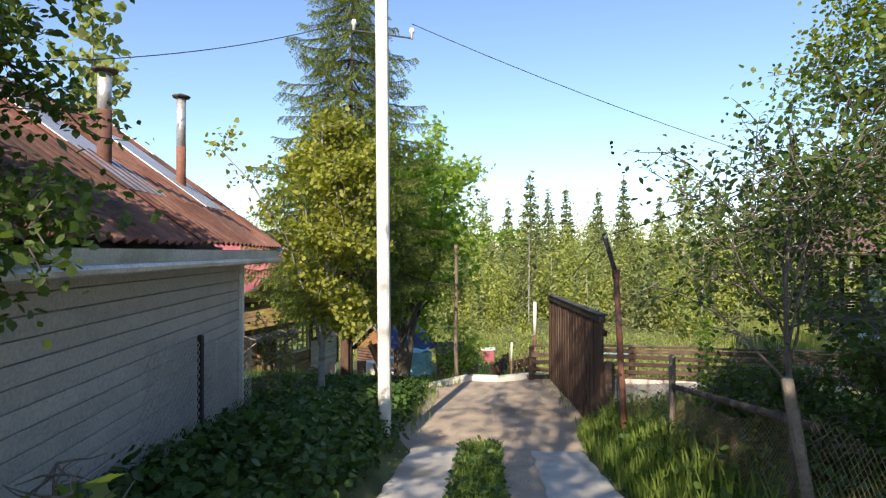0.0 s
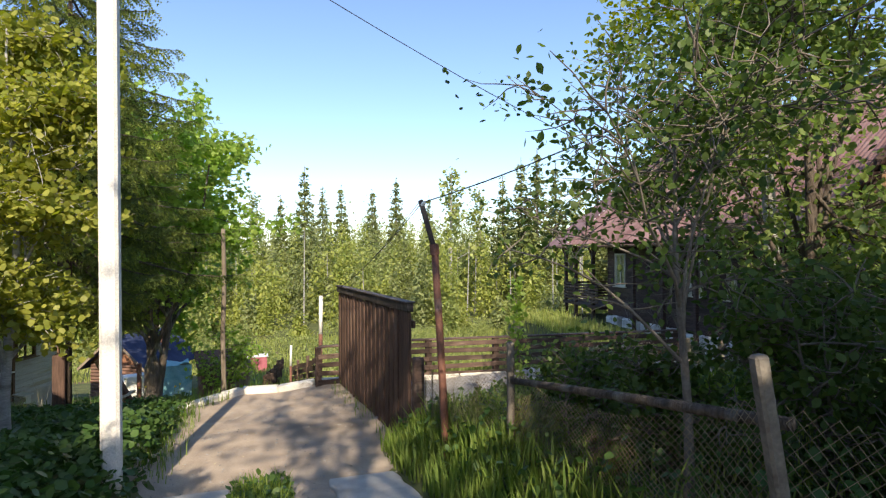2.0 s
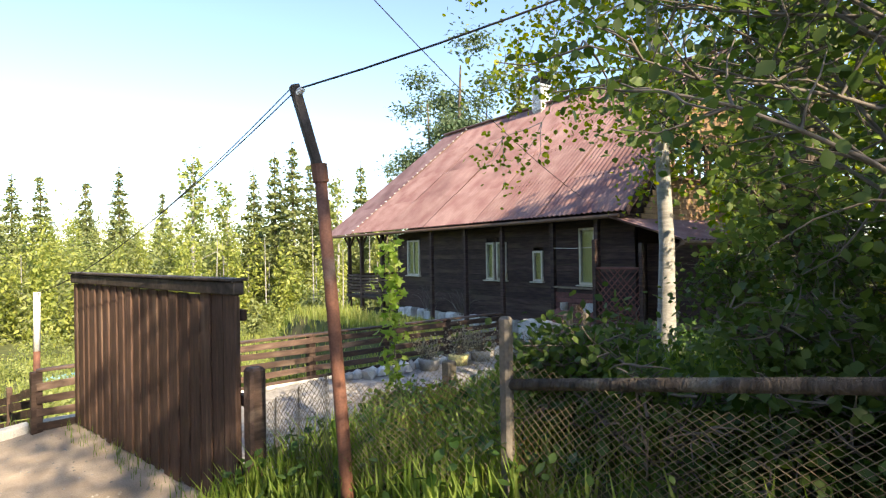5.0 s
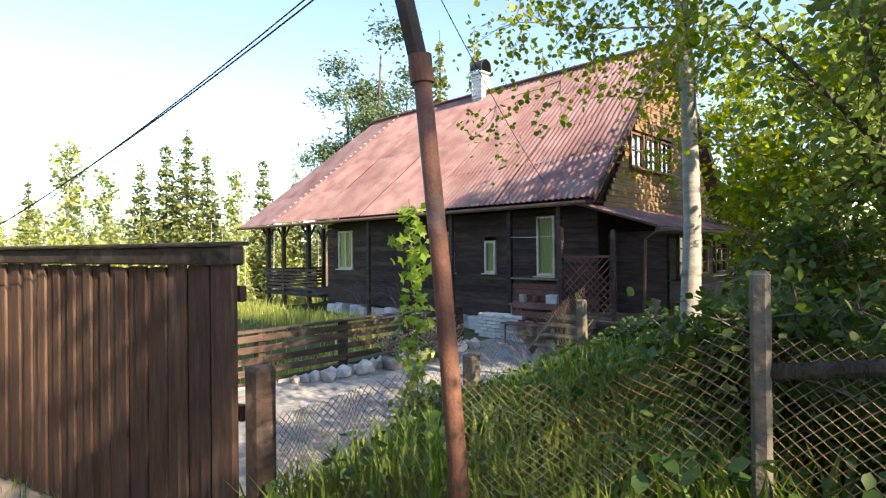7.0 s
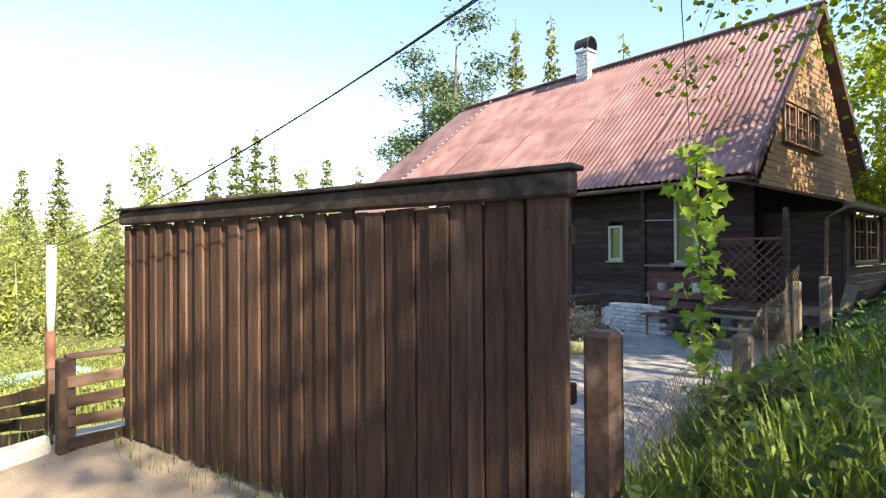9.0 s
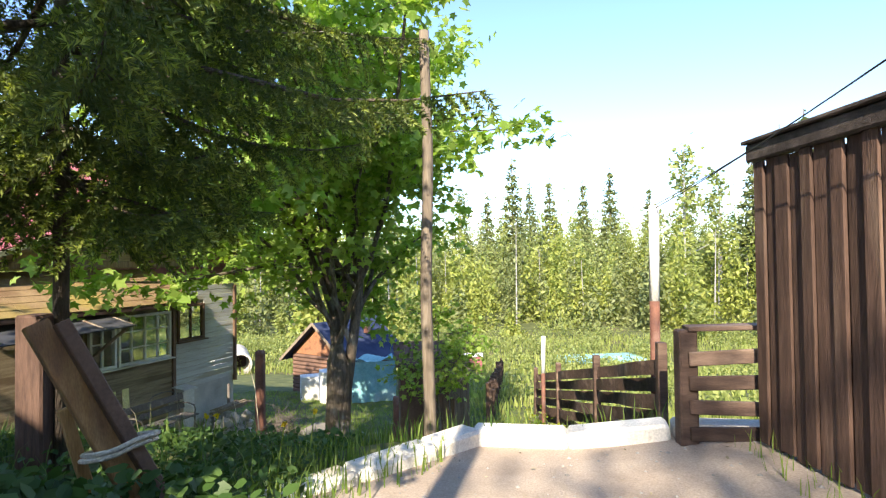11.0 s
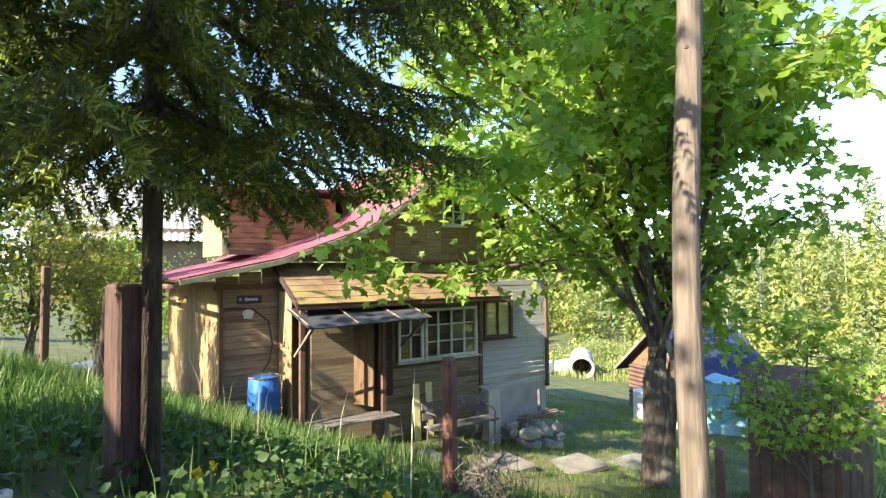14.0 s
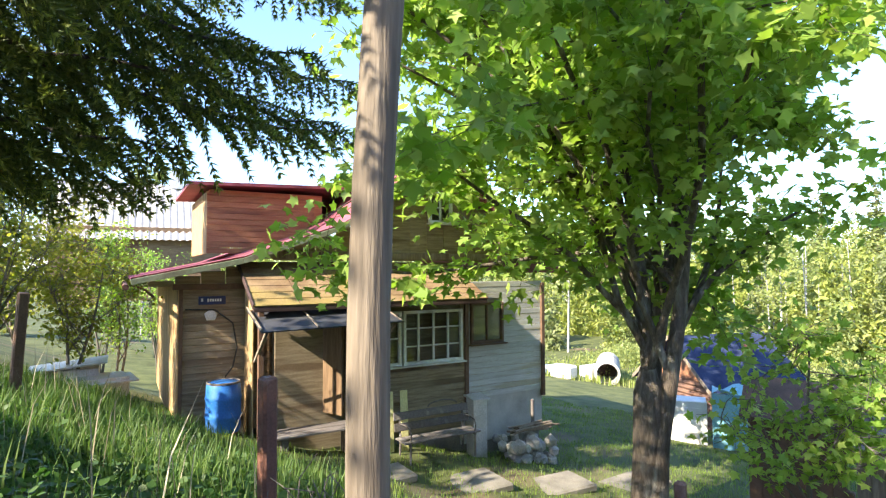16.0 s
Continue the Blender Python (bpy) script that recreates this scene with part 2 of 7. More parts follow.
M_BIRCH = mat("pale_birch_bark", (0.25, 0.245, 0.235), (0.37, 0.36, 0.34), 0.85, 5.0, 0.4, (0.09, 0.08, 0.07), (1, 1, 4), 40, stain=0.57)
M_TWIG = mat("grey_twig", (0.12, 0.102, 0.084), (0.18, 0.156, 0.132), 0.9, 9.0, 0.3)
M_PINEBARK = mat("forest_bark", (0.1, 0.08, 0.062), (0.17, 0.135, 0.1), 0.95, 2.0, 0.3, (0.26, 0.24, 0.21), fine=12)
L_MAPLE = leafmat("maple_leaf", (0.17, 0.29, 0.05), (0.36, 0.46, 0.12), 0.5)
L_SPRUCE = leafmat("spruce_needle", (0.07, 0.105, 0.03), (0.16, 0.2, 0.055), 0.35)
L_SPRUCETIP = leafmat("spruce_young_tip", (0.22, 0.29, 0.06), (0.38, 0.43, 0.12), 0.45)
L_YELLOW = leafmat("yellow_green_leaf", (0.15, 0.185, 0.03), (0.34, 0.34, 0.075), 0.45)
L_APPLE = leafmat("apple_leaf", (0.045, 0.09, 0.02), (0.11, 0.16, 0.04), 0.4)
L_BIRD = leafmat("bird_cherry_leaf", (0.085, 0.145, 0.04), (0.22, 0.28, 0.085), 0.48)
L_ASPEN = leafmat("aspen_leaf", (0.1, 0.17, 0.025), (0.3, 0.32, 0.04), 0.55)
L_GRASS = leafmat("grass_blade", (0.1, 0.175, 0.03), (0.22, 0.29, 0.07), 0.4, 0.6)
L_WEED = leafmat("weed_leaf", (0.035, 0.085, 0.02), (0.085, 0.15, 0.04), 0.3)
L_FOREST = leafmat("forest_crown", (0.2, 0.25, 0.06), (0.34, 0.36, 0.1), 0.35)
L_FORDARK = leafmat("dark_conifer_crown", (0.13, 0.165, 0.065), (0.22, 0.245, 0.1), 0.25)
L_PINE = leafmat("pine_needle", (0.07, 0.12, 0.065), (0.14, 0.19, 0.1), 0.2)
L_FORLIGHT = leafmat("light_birch_crown", (0.2, 0.25, 0.08), (0.3, 0.33, 0.12), 0.4)
L_FLOWER = leafmat("dandelion_flower", (0.6, 0.45, 0.02), (0.7, 0.55, 0.04), 0.2)
# grass_blade again, darkened: the slope's shade is put into the leaf colour
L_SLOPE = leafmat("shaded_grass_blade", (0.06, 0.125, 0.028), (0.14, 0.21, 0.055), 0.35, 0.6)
L_MEADOW = leafmat("meadow_blade", (0.2, 0.26, 0.06), (0.36, 0.38, 0.13), 0.4, 0.6)
L_DRY = leafmat("dry_stem", (0.3, 0.26, 0.17), (0.42, 0.37, 0.26), 0.2)
G_PANE = glassmat("window_glass")


# ---- mesh helpers ----
rng = np.random.default_rng(7)


class MB:
    """Collects vertices and faces of one part."""

    def __init__(self):
        self.v, self.f, self.n = [], [], 0

    def add(self, v, f):
        v = np.asarray(v, float)
        self.v.append(v)
        self.f += [tuple(i + self.n for i in face) for face in f]
        self.n += len(v)
        return self

    def box(self, c, s, rot=None, ch=0.006):
        """A box with chamfered edges, centre c, size s, turned by the 3x3 rot."""
        h = np.array(s, float) / 2
        ch = min(ch, h.min() * 0.45)
        v, idx = [], {}
        for sx in (-1, 1):
            for sy in (-1, 1):
                for sz in (-1, 1):
                    for ax in range(3):
                        p = np.array([sx, sy, sz]) * h
                        for o in range(3):
                            if o != ax:
                                p[o] -= np.sign(p[o]) * ch
                        idx[sx, sy, sz, ax] = len(v)
                        v.append(p)
        f = []
        for ax in range(3):
            a, b = (ax + 1) % 3, (ax + 2) % 3
            for s0 in (-1, 1):
                q = []
                for sa, sb in ((-1, -1), (1, -1), (1, 1), (-1, 1)):
                    k = [0, 0, 0]
                    k[ax], k[a], k[b] = s0, sa, sb
                    q.append(idx[(*k, ax)])
                f.append(q if s0 > 0 else q[::-1])
            for sa in (-1, 1):
                for sb in (-1, 1):
                    k0, k1 = [0, 0, 0], [0, 0, 0]
                    k0[ax], k0[a], k0[b] = -1, sa, sb
                    k1[ax], k1[a], k1[b] = 1, sa, sb
                    q = [idx[(*k0, a)], idx[(*k1, a)], idx[(*k1, b)], idx[(*k0, b)]]
                    f.append(q[::-1] if sa * sb > 0 else q)
        for sx in (-1, 1):
            for sy in (-1, 1):
                for sz in (-1, 1):
                    q = [idx[sx, sy, sz, 0], idx[sx, sy, sz, 1], idx[sx, sy, sz, 2]]
                    f.append(q if sx * sy * sz > 0 else q[::-1])
        v = np.array(v)
        if rot is not None:
            v = v @ np.asarray(rot).T
        return self.add(v + np.asarray(c, float), f)

    def beam(self, p0, p1, w, t, up=(0, 0, 1), ch=0.006):
        """A board from p0 to p1, w wide across up, t thick along up."""
        p0, p1 = np.asarray(p0, float), np.asarray(p1, float)
        d = p1 - p0
        ln = np.linalg.norm(d)
        x = d / ln
        up = np.asarray(up, float)
        if abs(x @ up) > 0.99:
            up = np.array([1.0, 0, 0])
        y = np.cross(up, x)
        y /= np.linalg.norm(y)
        z = np.cross(x, y)
        return self.box((p0 + p1) / 2, (ln, w, t), np.stack([x, y, z], 1), ch)

    def tube(self, pts, rad, sides=8, cap=True):
        pts = np.asarray(pts, float)
        rad = np.broadcast_to(np.asarray(rad, float), (len(pts),))
        rings = []
        u = None
        for i, p in enumerate(pts):
            d = pts[min(i + 1, len(pts) - 1)] - pts[max(i - 1, 0)]
            d /= np.linalg.norm(d) + 1e-9
            if u is None:
                u = np.cross(d, (0.3, 1, 0.2) if abs(d[1]) < 0.9 else (1, 0, 0.2))
            u = u - d * (u @ d)
            u /= np.linalg.norm(u) + 1e-9
            w = np.cross(d, u)
            a = np.arange(sides) / sides * 2 * np.pi
            rings.append(p + rad[i] * (np.cos(a)[:, None] * u + np.sin(a)[:, None] * w))
        f = []
        for i in range(len(pts) - 1):
            for k in range(sides):
                a, b = i * sides + k, i * sides + (k + 1) % sides
                f.append((a, b, b + sides, a + sides))
        if cap:
            f.append(tuple(range(sides))[::-1])
            f.append(tuple(range((len(pts) - 1) * sides, len(pts) * sides)))
        return self.add(np.concatenate(rings), f)

    def poly(self, pts, thick, normal=(0, 0, 1)):
        """A flat polygon given thickness along normal, downwards from it."""
        pts = np.asarray(pts, float)
        n = len(pts)
        low = pts - np.asarray(normal, float) * thick
        f = [tuple(range(n)), tuple(range(2 * n - 1, n - 1, -1))]
        f += [(i + n, (i + 1) % n + n, (i + 1) % n, i) for i in range(n)]
        return self.add(np.concatenate([pts, low]), f)

    def mesh(self, name):
        me = bpy.data.meshes.new(name)
        me.from_pydata(np.concatenate(self.v).tolist(), [], self.f)
        me.update()
        return me


def np_mesh(name, v, f):
    """A mesh from vertex rows and equal-sided face rows."""
    me = bpy.data.meshes.new(name)
    v, f = np.asarray(v, np.float32), np.asarray(f, np.int32)
    k = f.shape[1]
    me.vertices.add(len(v))
    me.vertices.foreach_set("co", v.ravel())
    me.loops.add(f.size)
    me.loops.foreach_set("vertex_index", f.ravel())
    me.polygons.add(len(f))
    me.polygons.foreach_set("loop_start", np.arange(0, f.size, k, dtype=np.int32))
    me.polygons.foreach_set("loop_total", np.full(len(f), k, dtype=np.int32))
    me.update(calc_edges=True)
    return me


def thing(name, label, category, group="", at=(0, 0, 0), rz=0.0, kind=""):
    ob = new(name)
    ob.empty_display_size = 0.2
    ob.matrix_world = pose(*at, 0, 0, rz)
    return tagged(ob, label, category, group, kind)


def part(name, mb, material, parent=None, label="", smooth=False, at=None, rot=None):
    """One mesh object under a thing or under a part."""
    me = mb.mesh(name) if isinstance(mb, MB) else mb
    if not me.materials:
        me.materials.append(material)
    if smooth:
        me.polygons.foreach_set("use_smooth", np.ones(len(me.polygons), bool))
    ob = new(name, me)
    if parent is not None:
        ob.parent = parent
    if at is not None:
        ob.matrix_basis = pose(*at, *(rot or (0, 0, 0)))
    if label:
        ob["label"] = label
    return ob


def solo(name, mb, material, label, category, group="", kind="", smooth=False, at=(0, 0, 0), rz=0.0):
    """A thing that is one mesh."""
    ob = part(name, mb, material, None, "", smooth, at, (0, 0, rz))
    return tagged(ob, label, category, group, kind)


def sm(a, b, x):
    t = np.clip((np.asarray(x, float) - a) / (b - a), 0, 1)
    return t * t * (3 - 2 * t)


# ---- lie of the land ----
def ground_z(x, y):
    x, y = np.asarray(x, float), np.asarray(y, float)
    drive = 0.165 * np.clip(9.2 - y, 0, 14) - 0.055 * np.clip(y - 11, 0, 3.5) * sm(2.5, 1.0, x)
    left = np.where(y < 7, 1.0 + 0.1 * np.clip(7 - y, 0, 16), 1.0 - 0.17 * (np.clip(y, 7, 14.9) - 7))
    right = (0.72 + 0.13 * np.clip(8.2 - y, -2, 15)) * sm(10.3, 8.7, y) + 0.04 * np.clip(x - 3, 0, 12) * sm(10.3, 8.0, y)
    a, b = sm(-0.25, -1.05, x), sm(2.3, 2.95, x)
    h = drive * (1 - a) * (1 - b) + left * a + right * b
    valley = np.where(y < 20.5, -0.36 - 0.40 * (y - 14.9), -2.6 - 0.13 * np.clip(y - 20.5, 0, 28.5))
    edge = 14.55 + 10.0 * sm(9.5, 11.5, x) - 0.5 * sm(2.4, 6, x)
    h = h + (valley - h) * sm(edge, edge + 0.55 + 3 * sm(9.5, 11.5, x), y)
    h = h + 0.3 * np.exp(-((x + 6.7) ** 2 + (y - 21.3) ** 2) / 2.6)
    far = np.clip(np.hypot(x, y - 20) - 110, 0, 400)
    rough = 0.04 * np.sin(x * 2.1 + np.sin(y * 1.3)) * np.sin(y * 1.7 + 0.6) * (1 - (1 - a) * (1 - b) * (y < 14.6))
    return h + rough + far * 0.012


def gz(x, y):
    return float(ground_z(x, y))

# ---- ground sheet ----
def graded(lo, hi, step, reach):
    """Even steps from lo to hi, growing outwards to reach."""
    mid = list(np.arange(lo, hi + 1e-6, step))
    out, s, p = [], step, hi
    while p < reach:
        s *= 1.16
        p += s
        out.append(p)
    low, s, p = [], step, lo
    while p > -reach:
        s *= 1.16
        p -= s
        low.append(p)
    return np.array(low[::-1] + mid + out)


gx, gy = graded(-14, 20, 0.28, 900), graded(-6, 31, 0.28, 900)
XX, YY = np.meshgrid(gx, gy)
ZZ = ground_z(XX, YY)
on_pad = (XX > -0.5) & (XX < 2.5) & (YY > 6) & (YY < 14.3)
ZZ = ZZ - 0.05 * on_pad
nx, ny = len(gx), len(gy)
ii = np.arange(nx * ny).reshape(ny, nx)
gf = np.stack([ii[:-1, :-1], ii[:-1, 1:], ii[1:, 1:], ii[1:, :-1]], -1).reshape(-1, 4)
ground = part("ground", np_mesh("ground", np.stack([XX, YY, ZZ], -1).reshape(-1, 3), gf), M_GRASS, smooth=True)
tagged(ground, "rough grassy slope falling to a meadow valley", "ground", kind="structure")


def draped(name, xs, ys, lift, material, label, category, edge=None, hfun=ground_z):
    """A sheet that follows the ground, a little above it."""
    X, Y = np.meshgrid(xs, ys)
    if edge:
        X, Y = edge(X, Y)
    Z = hfun(X, Y) + lift
    k = np.arange(X.size).reshape(X.shape)
    f = np.stack([k[:-1, :-1], k[:-1, 1:], k[1:, 1:], k[1:, :-1]], -1).reshape(-1, 4)
    ob = part(name, np_mesh(name, np.stack([X, Y, Z], -1).reshape(-1, 3), f), material, smooth=True)
    return tagged(ob, label, category, kind="structure")


def pad_edge(X, Y):
    """The pad narrows towards the drive and its left side runs slantwise."""
    s = (X + 0.75) / 3.45
    left = np.where(Y < 11.5, -0.75 + 0.5 * sm(9.2, 8.4, Y), -0.75) + 0.06 * np.sin(Y * 3.1)
    left = left + 1.0 * sm(13.5, 14.6, Y)
    right = 2.72 - 0.55 * sm(9.8, 8.6, Y) - 0.25 * sm(12, 14.5, Y)
    return left + s * (right - left), Y


draped("pavement", np.linspace(-0.75, 2.7, 44), np.linspace(-4, 14.5, 190), 0.012, M_DIRT, "packed sandy dirt drive and parking pad", "driveway", pad_edge)


def slab(name, x0, x1, y0, y1, label):
    """A cast strip of concrete with a chipped edge, on the slope."""
    n = max(4, int((y1 - y0) / 0.25))
    mbs = MB()
    ys = np.linspace(y0, y1, n + 1)
    v, f = [], []
    for i, y in enumerate(ys):
        w = 0.02 * math.sin(i * 2.3)
        for x, dz in ((x0 + w, -0.06), (x0 + w, 0.045), (x0 + w + 0.02, 0.06), (x1 - w - 0.02, 0.06), (x1 - w, 0.045), (x1 - w, -0.06)):
            v.append((x, y, gz(1.0, y) + dz))
    for i in range(n):
        for k in range(5):
            a = i * 6 + k
            f.append((a, a + 1, a + 7, a + 6)[::-1])
    f += [tuple(range(6)), tuple(range(n * 6, n * 6 + 6))[::-1]]
    mbs.add(v, f)
    return solo(name, mbs, M_CONC, label, "concrete strip", "drive strips", kind="structure")


for y0, y1 in ((-4.0, -0.6), (-0.55, 2.9), (2.95, 5.9), (5.95, 8.85)):
    slab("pavement_strip", -0.28, 0.42, y0, y1, "worn grey concrete wheel strip")
for y0, y1 in ((-4.0, -0.7), (-0.65, 2.7), (2.75, 5.75), (5.8, 8.7)):
    slab("pavement_strip", 1.5, 2.28, y0, y1, "pale concrete wheel strip beside the grass bank")

# kerb of cast blocks along the foot of the pad
kerb = thing("kerb", "whitewashed low concrete kerb at the end of the pad", "kerb", kind="structure")
kerb_line = [(-0.95, 13.1), (-0.42, 13.72), (0.06, 14.25), (0.4, 14.62), (1.15, 14.52), (1.9, 14.38), (2.62, 14.22)]
for (xa, ya), (xb, yb) in zip(kerb_line, kerb_line[1:]):
    d = np.array([xb - xa, yb - ya])
    ln = np.linalg.norm(d)
    za, zb = gz(min(max(xa, 0.2), 2), 14.2) + 0.02, gz(min(max(xb, 0.2), 2), 14.2) + 0.02
    e = d / ln * 0.008
    part("kerb_block", MB().beam((xa + e[0], ya + e[1], za - 0.05), (xb - e[0], yb - e[1], zb - 0.05), 0.24, 0.3, ch=0.025), M_KERB, kerb)

# ---- the dark board gate ----
G0, G1 = np.array([2.79, 9.73]), np.array([2.40, 13.96])
gd = (G1 - G0) / np.linalg.norm(G1 - G0)
gate_rz = math.degrees(math.atan2(gd[1], gd[0]))
gate = thing("driveway_gate", "closed dark brown vertical board gate with a wicket door", "gate", at=(G0[0], G0[1], 0), rz=gate_rz)
L = 4.25
gate_dips = ((0.0, 0.3, 0.0), (0.3, 0.62, 0.02), (0.62, 1.32, 0.045), (1.32, 2.4, 0.028), (2.4, 4.3, 0.012))
x, k = 0.0, 0
while x < L - 0.05:
    w = (0.125, 0.1, 0.14, 0.095, 0.115, 0.13, 0.105)[k % 7] if x > 0.05 else 0.22
    w = min(w, L - x)
    dip = [d for a, b, d in gate_dips if a <= x < b][0]
    top = 1.945 - 0.6 * dip + 0.006 * math.sin(k * 1.9)
    low = 0.035 + 0.012 * math.sin(k * 2.7)
    off = 0.017 * (k % 2) + 0.004 * math.sin(k * 5.1)
    part("board", MB().box((0, 0, (top + low) / 2), (w - 0.006, 0.024, top - low), ch=0.004), M_GATE, gate, at=(x + w / 2, 0.03 + off, 0))
    x += w
    k += 1
part("top_beam", MB().beam((-0.03, 0.035, 1.99), (L + 0.05, 0.035, 2.005), 0.1, 0.12, ch=0.012), M_GATETOP, gate, "blackened top beam")
part("cap_board", MB().beam((-0.05, 0.035, 2.065), (L + 0.06, 0.035, 2.08), 0.15, 0.025), M_GATETOP, gate)
for z in (0.3, 1.0, 1.75):
    part("rail", MB().beam((0, -0.03, z), (L, -0.03, z), 0.05, 0.1, up=(0, 0, 1)), M_GATE, gate)
part("corner_post", MB().box((0.1, 0.05, 0.98), (0.2, 0.028, 1.94)), M_GATE, gate)
part("backing", MB().box((L / 2, 0.008, 0.98), (L - 0.04, 0.012, 1.86), ch=0.002), M_GATE, gate)
part("brace", MB().beam((0.1, -0.06, 0.3), (2.0, -0.06, 1.7), 0.03, 0.1, up=(0, 1, 0)), M_GATE, gate)

# hinge post and short stub of rails at the gate's ends
solo("gate_post", MB().box((0, 0, 0.58), (0.15, 0.15, 1.46), ch=0.025), M_RAIL, "thick dark brown timber gate post", "post", at=(2.84, 9.6, 0.0), rz=4)


def timber_post(name, x, y, h, w, material, label, lean=(0, 0), base=None, r=None):
    z = gz(x, y) if base is None else base
    mbp = MB()
    if r:
        n = 7
        pts = [(lean[0] * t * h + 0.006 * math.sin(t * 9 + x), lean[1] * t * h + 0.006 * math.cos(t * 7 + y), -0.25 + t * (h + 0.25)) for t in np.linspace(0, 1, n)]
        mbp.tube(pts, [r * (1.06 - 0.12 * t) for t in np.linspace(0, 1, n)], 10)
    else:
        mbp.beam((0, 0, -0.25), (lean[0] * h, lean[1] * h, h), w, w, ch=0.015)
    return solo(name, mbp, material, label, "post", smooth=bool(r), at=(x, y, z))


# ---- rail fence from the gate to the house ----
def rail_fence(p0, p1, posts, rails, label, z0=0.0, z1=0.0, top=0.84, cap=True):
    f = thing("rail_fence", label, "fence")
    p0, p1 = np.array(p0, float), np.array(p1, float)
    d = (p1 - p0) / np.linalg.norm(p1 - p0)
    nrm = np.array([-d[1], d[0]])
    for i in range(posts):
        t = i / (posts - 1)
        c = p0 + (p1 - p0) * t
        zz = z0 + (z1 - z0) * t
        part("post", MB().box((c[0], c[1], zz + top / 2 - 0.1), (0.13, 0.13, top + 0.22), ch=0.012), M_RAIL, f)
    for i in range(posts - 1):
        ta, tb = i / (posts - 1), (i + 1) / (posts - 1)
        for k, rz in enumerate(rails):
            side = -0.08
            a, b = p0 + (p1 - p0) * ta + nrm * side, p0 + (p1 - p0) * tb + nrm * side
            wob = 0.012 * math.sin(i * 3.1 + k * 1.7)
            part("rail", MB().beam((a[0], a[1], z0 + (z1 - z0) * ta + rz + wob), (b[0], b[1], z0 + (z1 - z0) * tb + rz - wob), 0.028, 0.1), M_RAIL, f)
        if cap:
            a, b = p0 + (p1 - p0) * ta, p0 + (p1 - p0) * tb
            part("cap_rail", MB().beam((a[0], a[1], z0 + (z1 - z0) * ta + top + 0.02), (b[0], b[1], z0 + (z1 - z0) * tb + top + 0.02), 0.16, 0.035), M_RAIL, f)
    return f


rail_fence((1.94, 14.17), (2.55, 14.1), 2, (0.12, 0.3, 0.48, 0.66), "short dark brown rail fence stub on the kerb", -0.08, -0.06)
rail_fence((2.75, 14.02), (10.45, 13.2), 6, (0.1, 0.27, 0.44, 0.61, 0.76), "dark brown horizontal rail fence round the gravel yard")
base_wall = thing("kerb_wall", "low pale concrete footing under the rail fence", "kerb", kind="structure")
for i in range(7):
    ta, tb = i / 7, (i + 1) / 7
    a = np.array([2.8, 14.0]) + np.array([7.6, -0.81]) * ta
    b = np.array([2.8, 14.0]) + np.array([7.6, -0.81]) * tb
    part("kerb_block", MB().beam((a[0] + 0.006, a[1], 0.0), (b[0] - 0.006, b[1], 0.0), 0.2, 0.2, ch=0.02), M_KERB, base_wall)

# woven board fence down the slope beyond the pad
woven = thing("woven_fence", "dark brown woven board fence going down the slope", "fence")
wp = [(2.02, 14.9), (1.96, 17.0), (1.86, 19.2), (1.77, 21.4)]
wz = [0.42, -0.05, -0.55, -1.05]
for i, (px, py) in enumerate(wp):
    zg = gz(px, py)
    part("post", MB().box((px, py, (wz[i] + zg) / 2), (0.08, 0.08, wz[i] - zg + 0.3)), M_RAIL, woven)
for i in range(3):
    for k in range(8):
        dz = -0.06 - 0.15 * k
        n = 6
        side = 1 if (i + k) % 2 else -1
        for s in range(2):
            pa, pb = np.array(wp[i]), np.array(wp[i + 1])
            v, f = [], []
            for j in range(n + 1):
                t = (s + j / n) / 2
                bow = side * (-1) ** s * 0.06 * math.sin(j / n * math.pi)
                c = pa + (pb - pa) * t
                z = wz[i] + (wz[i + 1] - wz[i]) * t + dz
                for q, o in ((-0.065, -0.008), (0.065, -0.008), (0.065, 0.008), (-0.065, 0.008)):
                    v.append((c[0] + bow + o, c[1], z + q))
            for j in range(n):
                for q in range(4):
                    a0, b0 = j * 4 + q, j * 4 + (q + 1) % 4
                    f.append((a0, b0, b0 + 4, a0 + 4))
            f += [(0, 1, 2, 3)[::-1], tuple(range(n * 4, n * 4 + 4))]
            part("board", MB().add(v, f), M_RAIL, woven)


def two_tone_post(x, y, top, r, split, label):
    p = thing("marker_post", label, "post", at=(x, y, gz(x, y)))
    h = top - gz(x, y)
    part("shaft", MB().tube([(0, 0, -0.2), (0.01, 0, h * split)], r, 10), M_RUST, p, smooth=True)
    part("tip", MB().tube([(0.01, 0, h * split), (0.02, 0, h)], r * 1.02, 10), M_WHITE, p, "white painted top", smooth=True)
    return p


two_tone_post(2.1, 15.3, 1.78, 0.045, 0.62, "leaning steel post with a white painted top")
two_tone_post(1.66, 19.6, -0.02, 0.035, 0.72, "thin rusty post with a white painted tip")

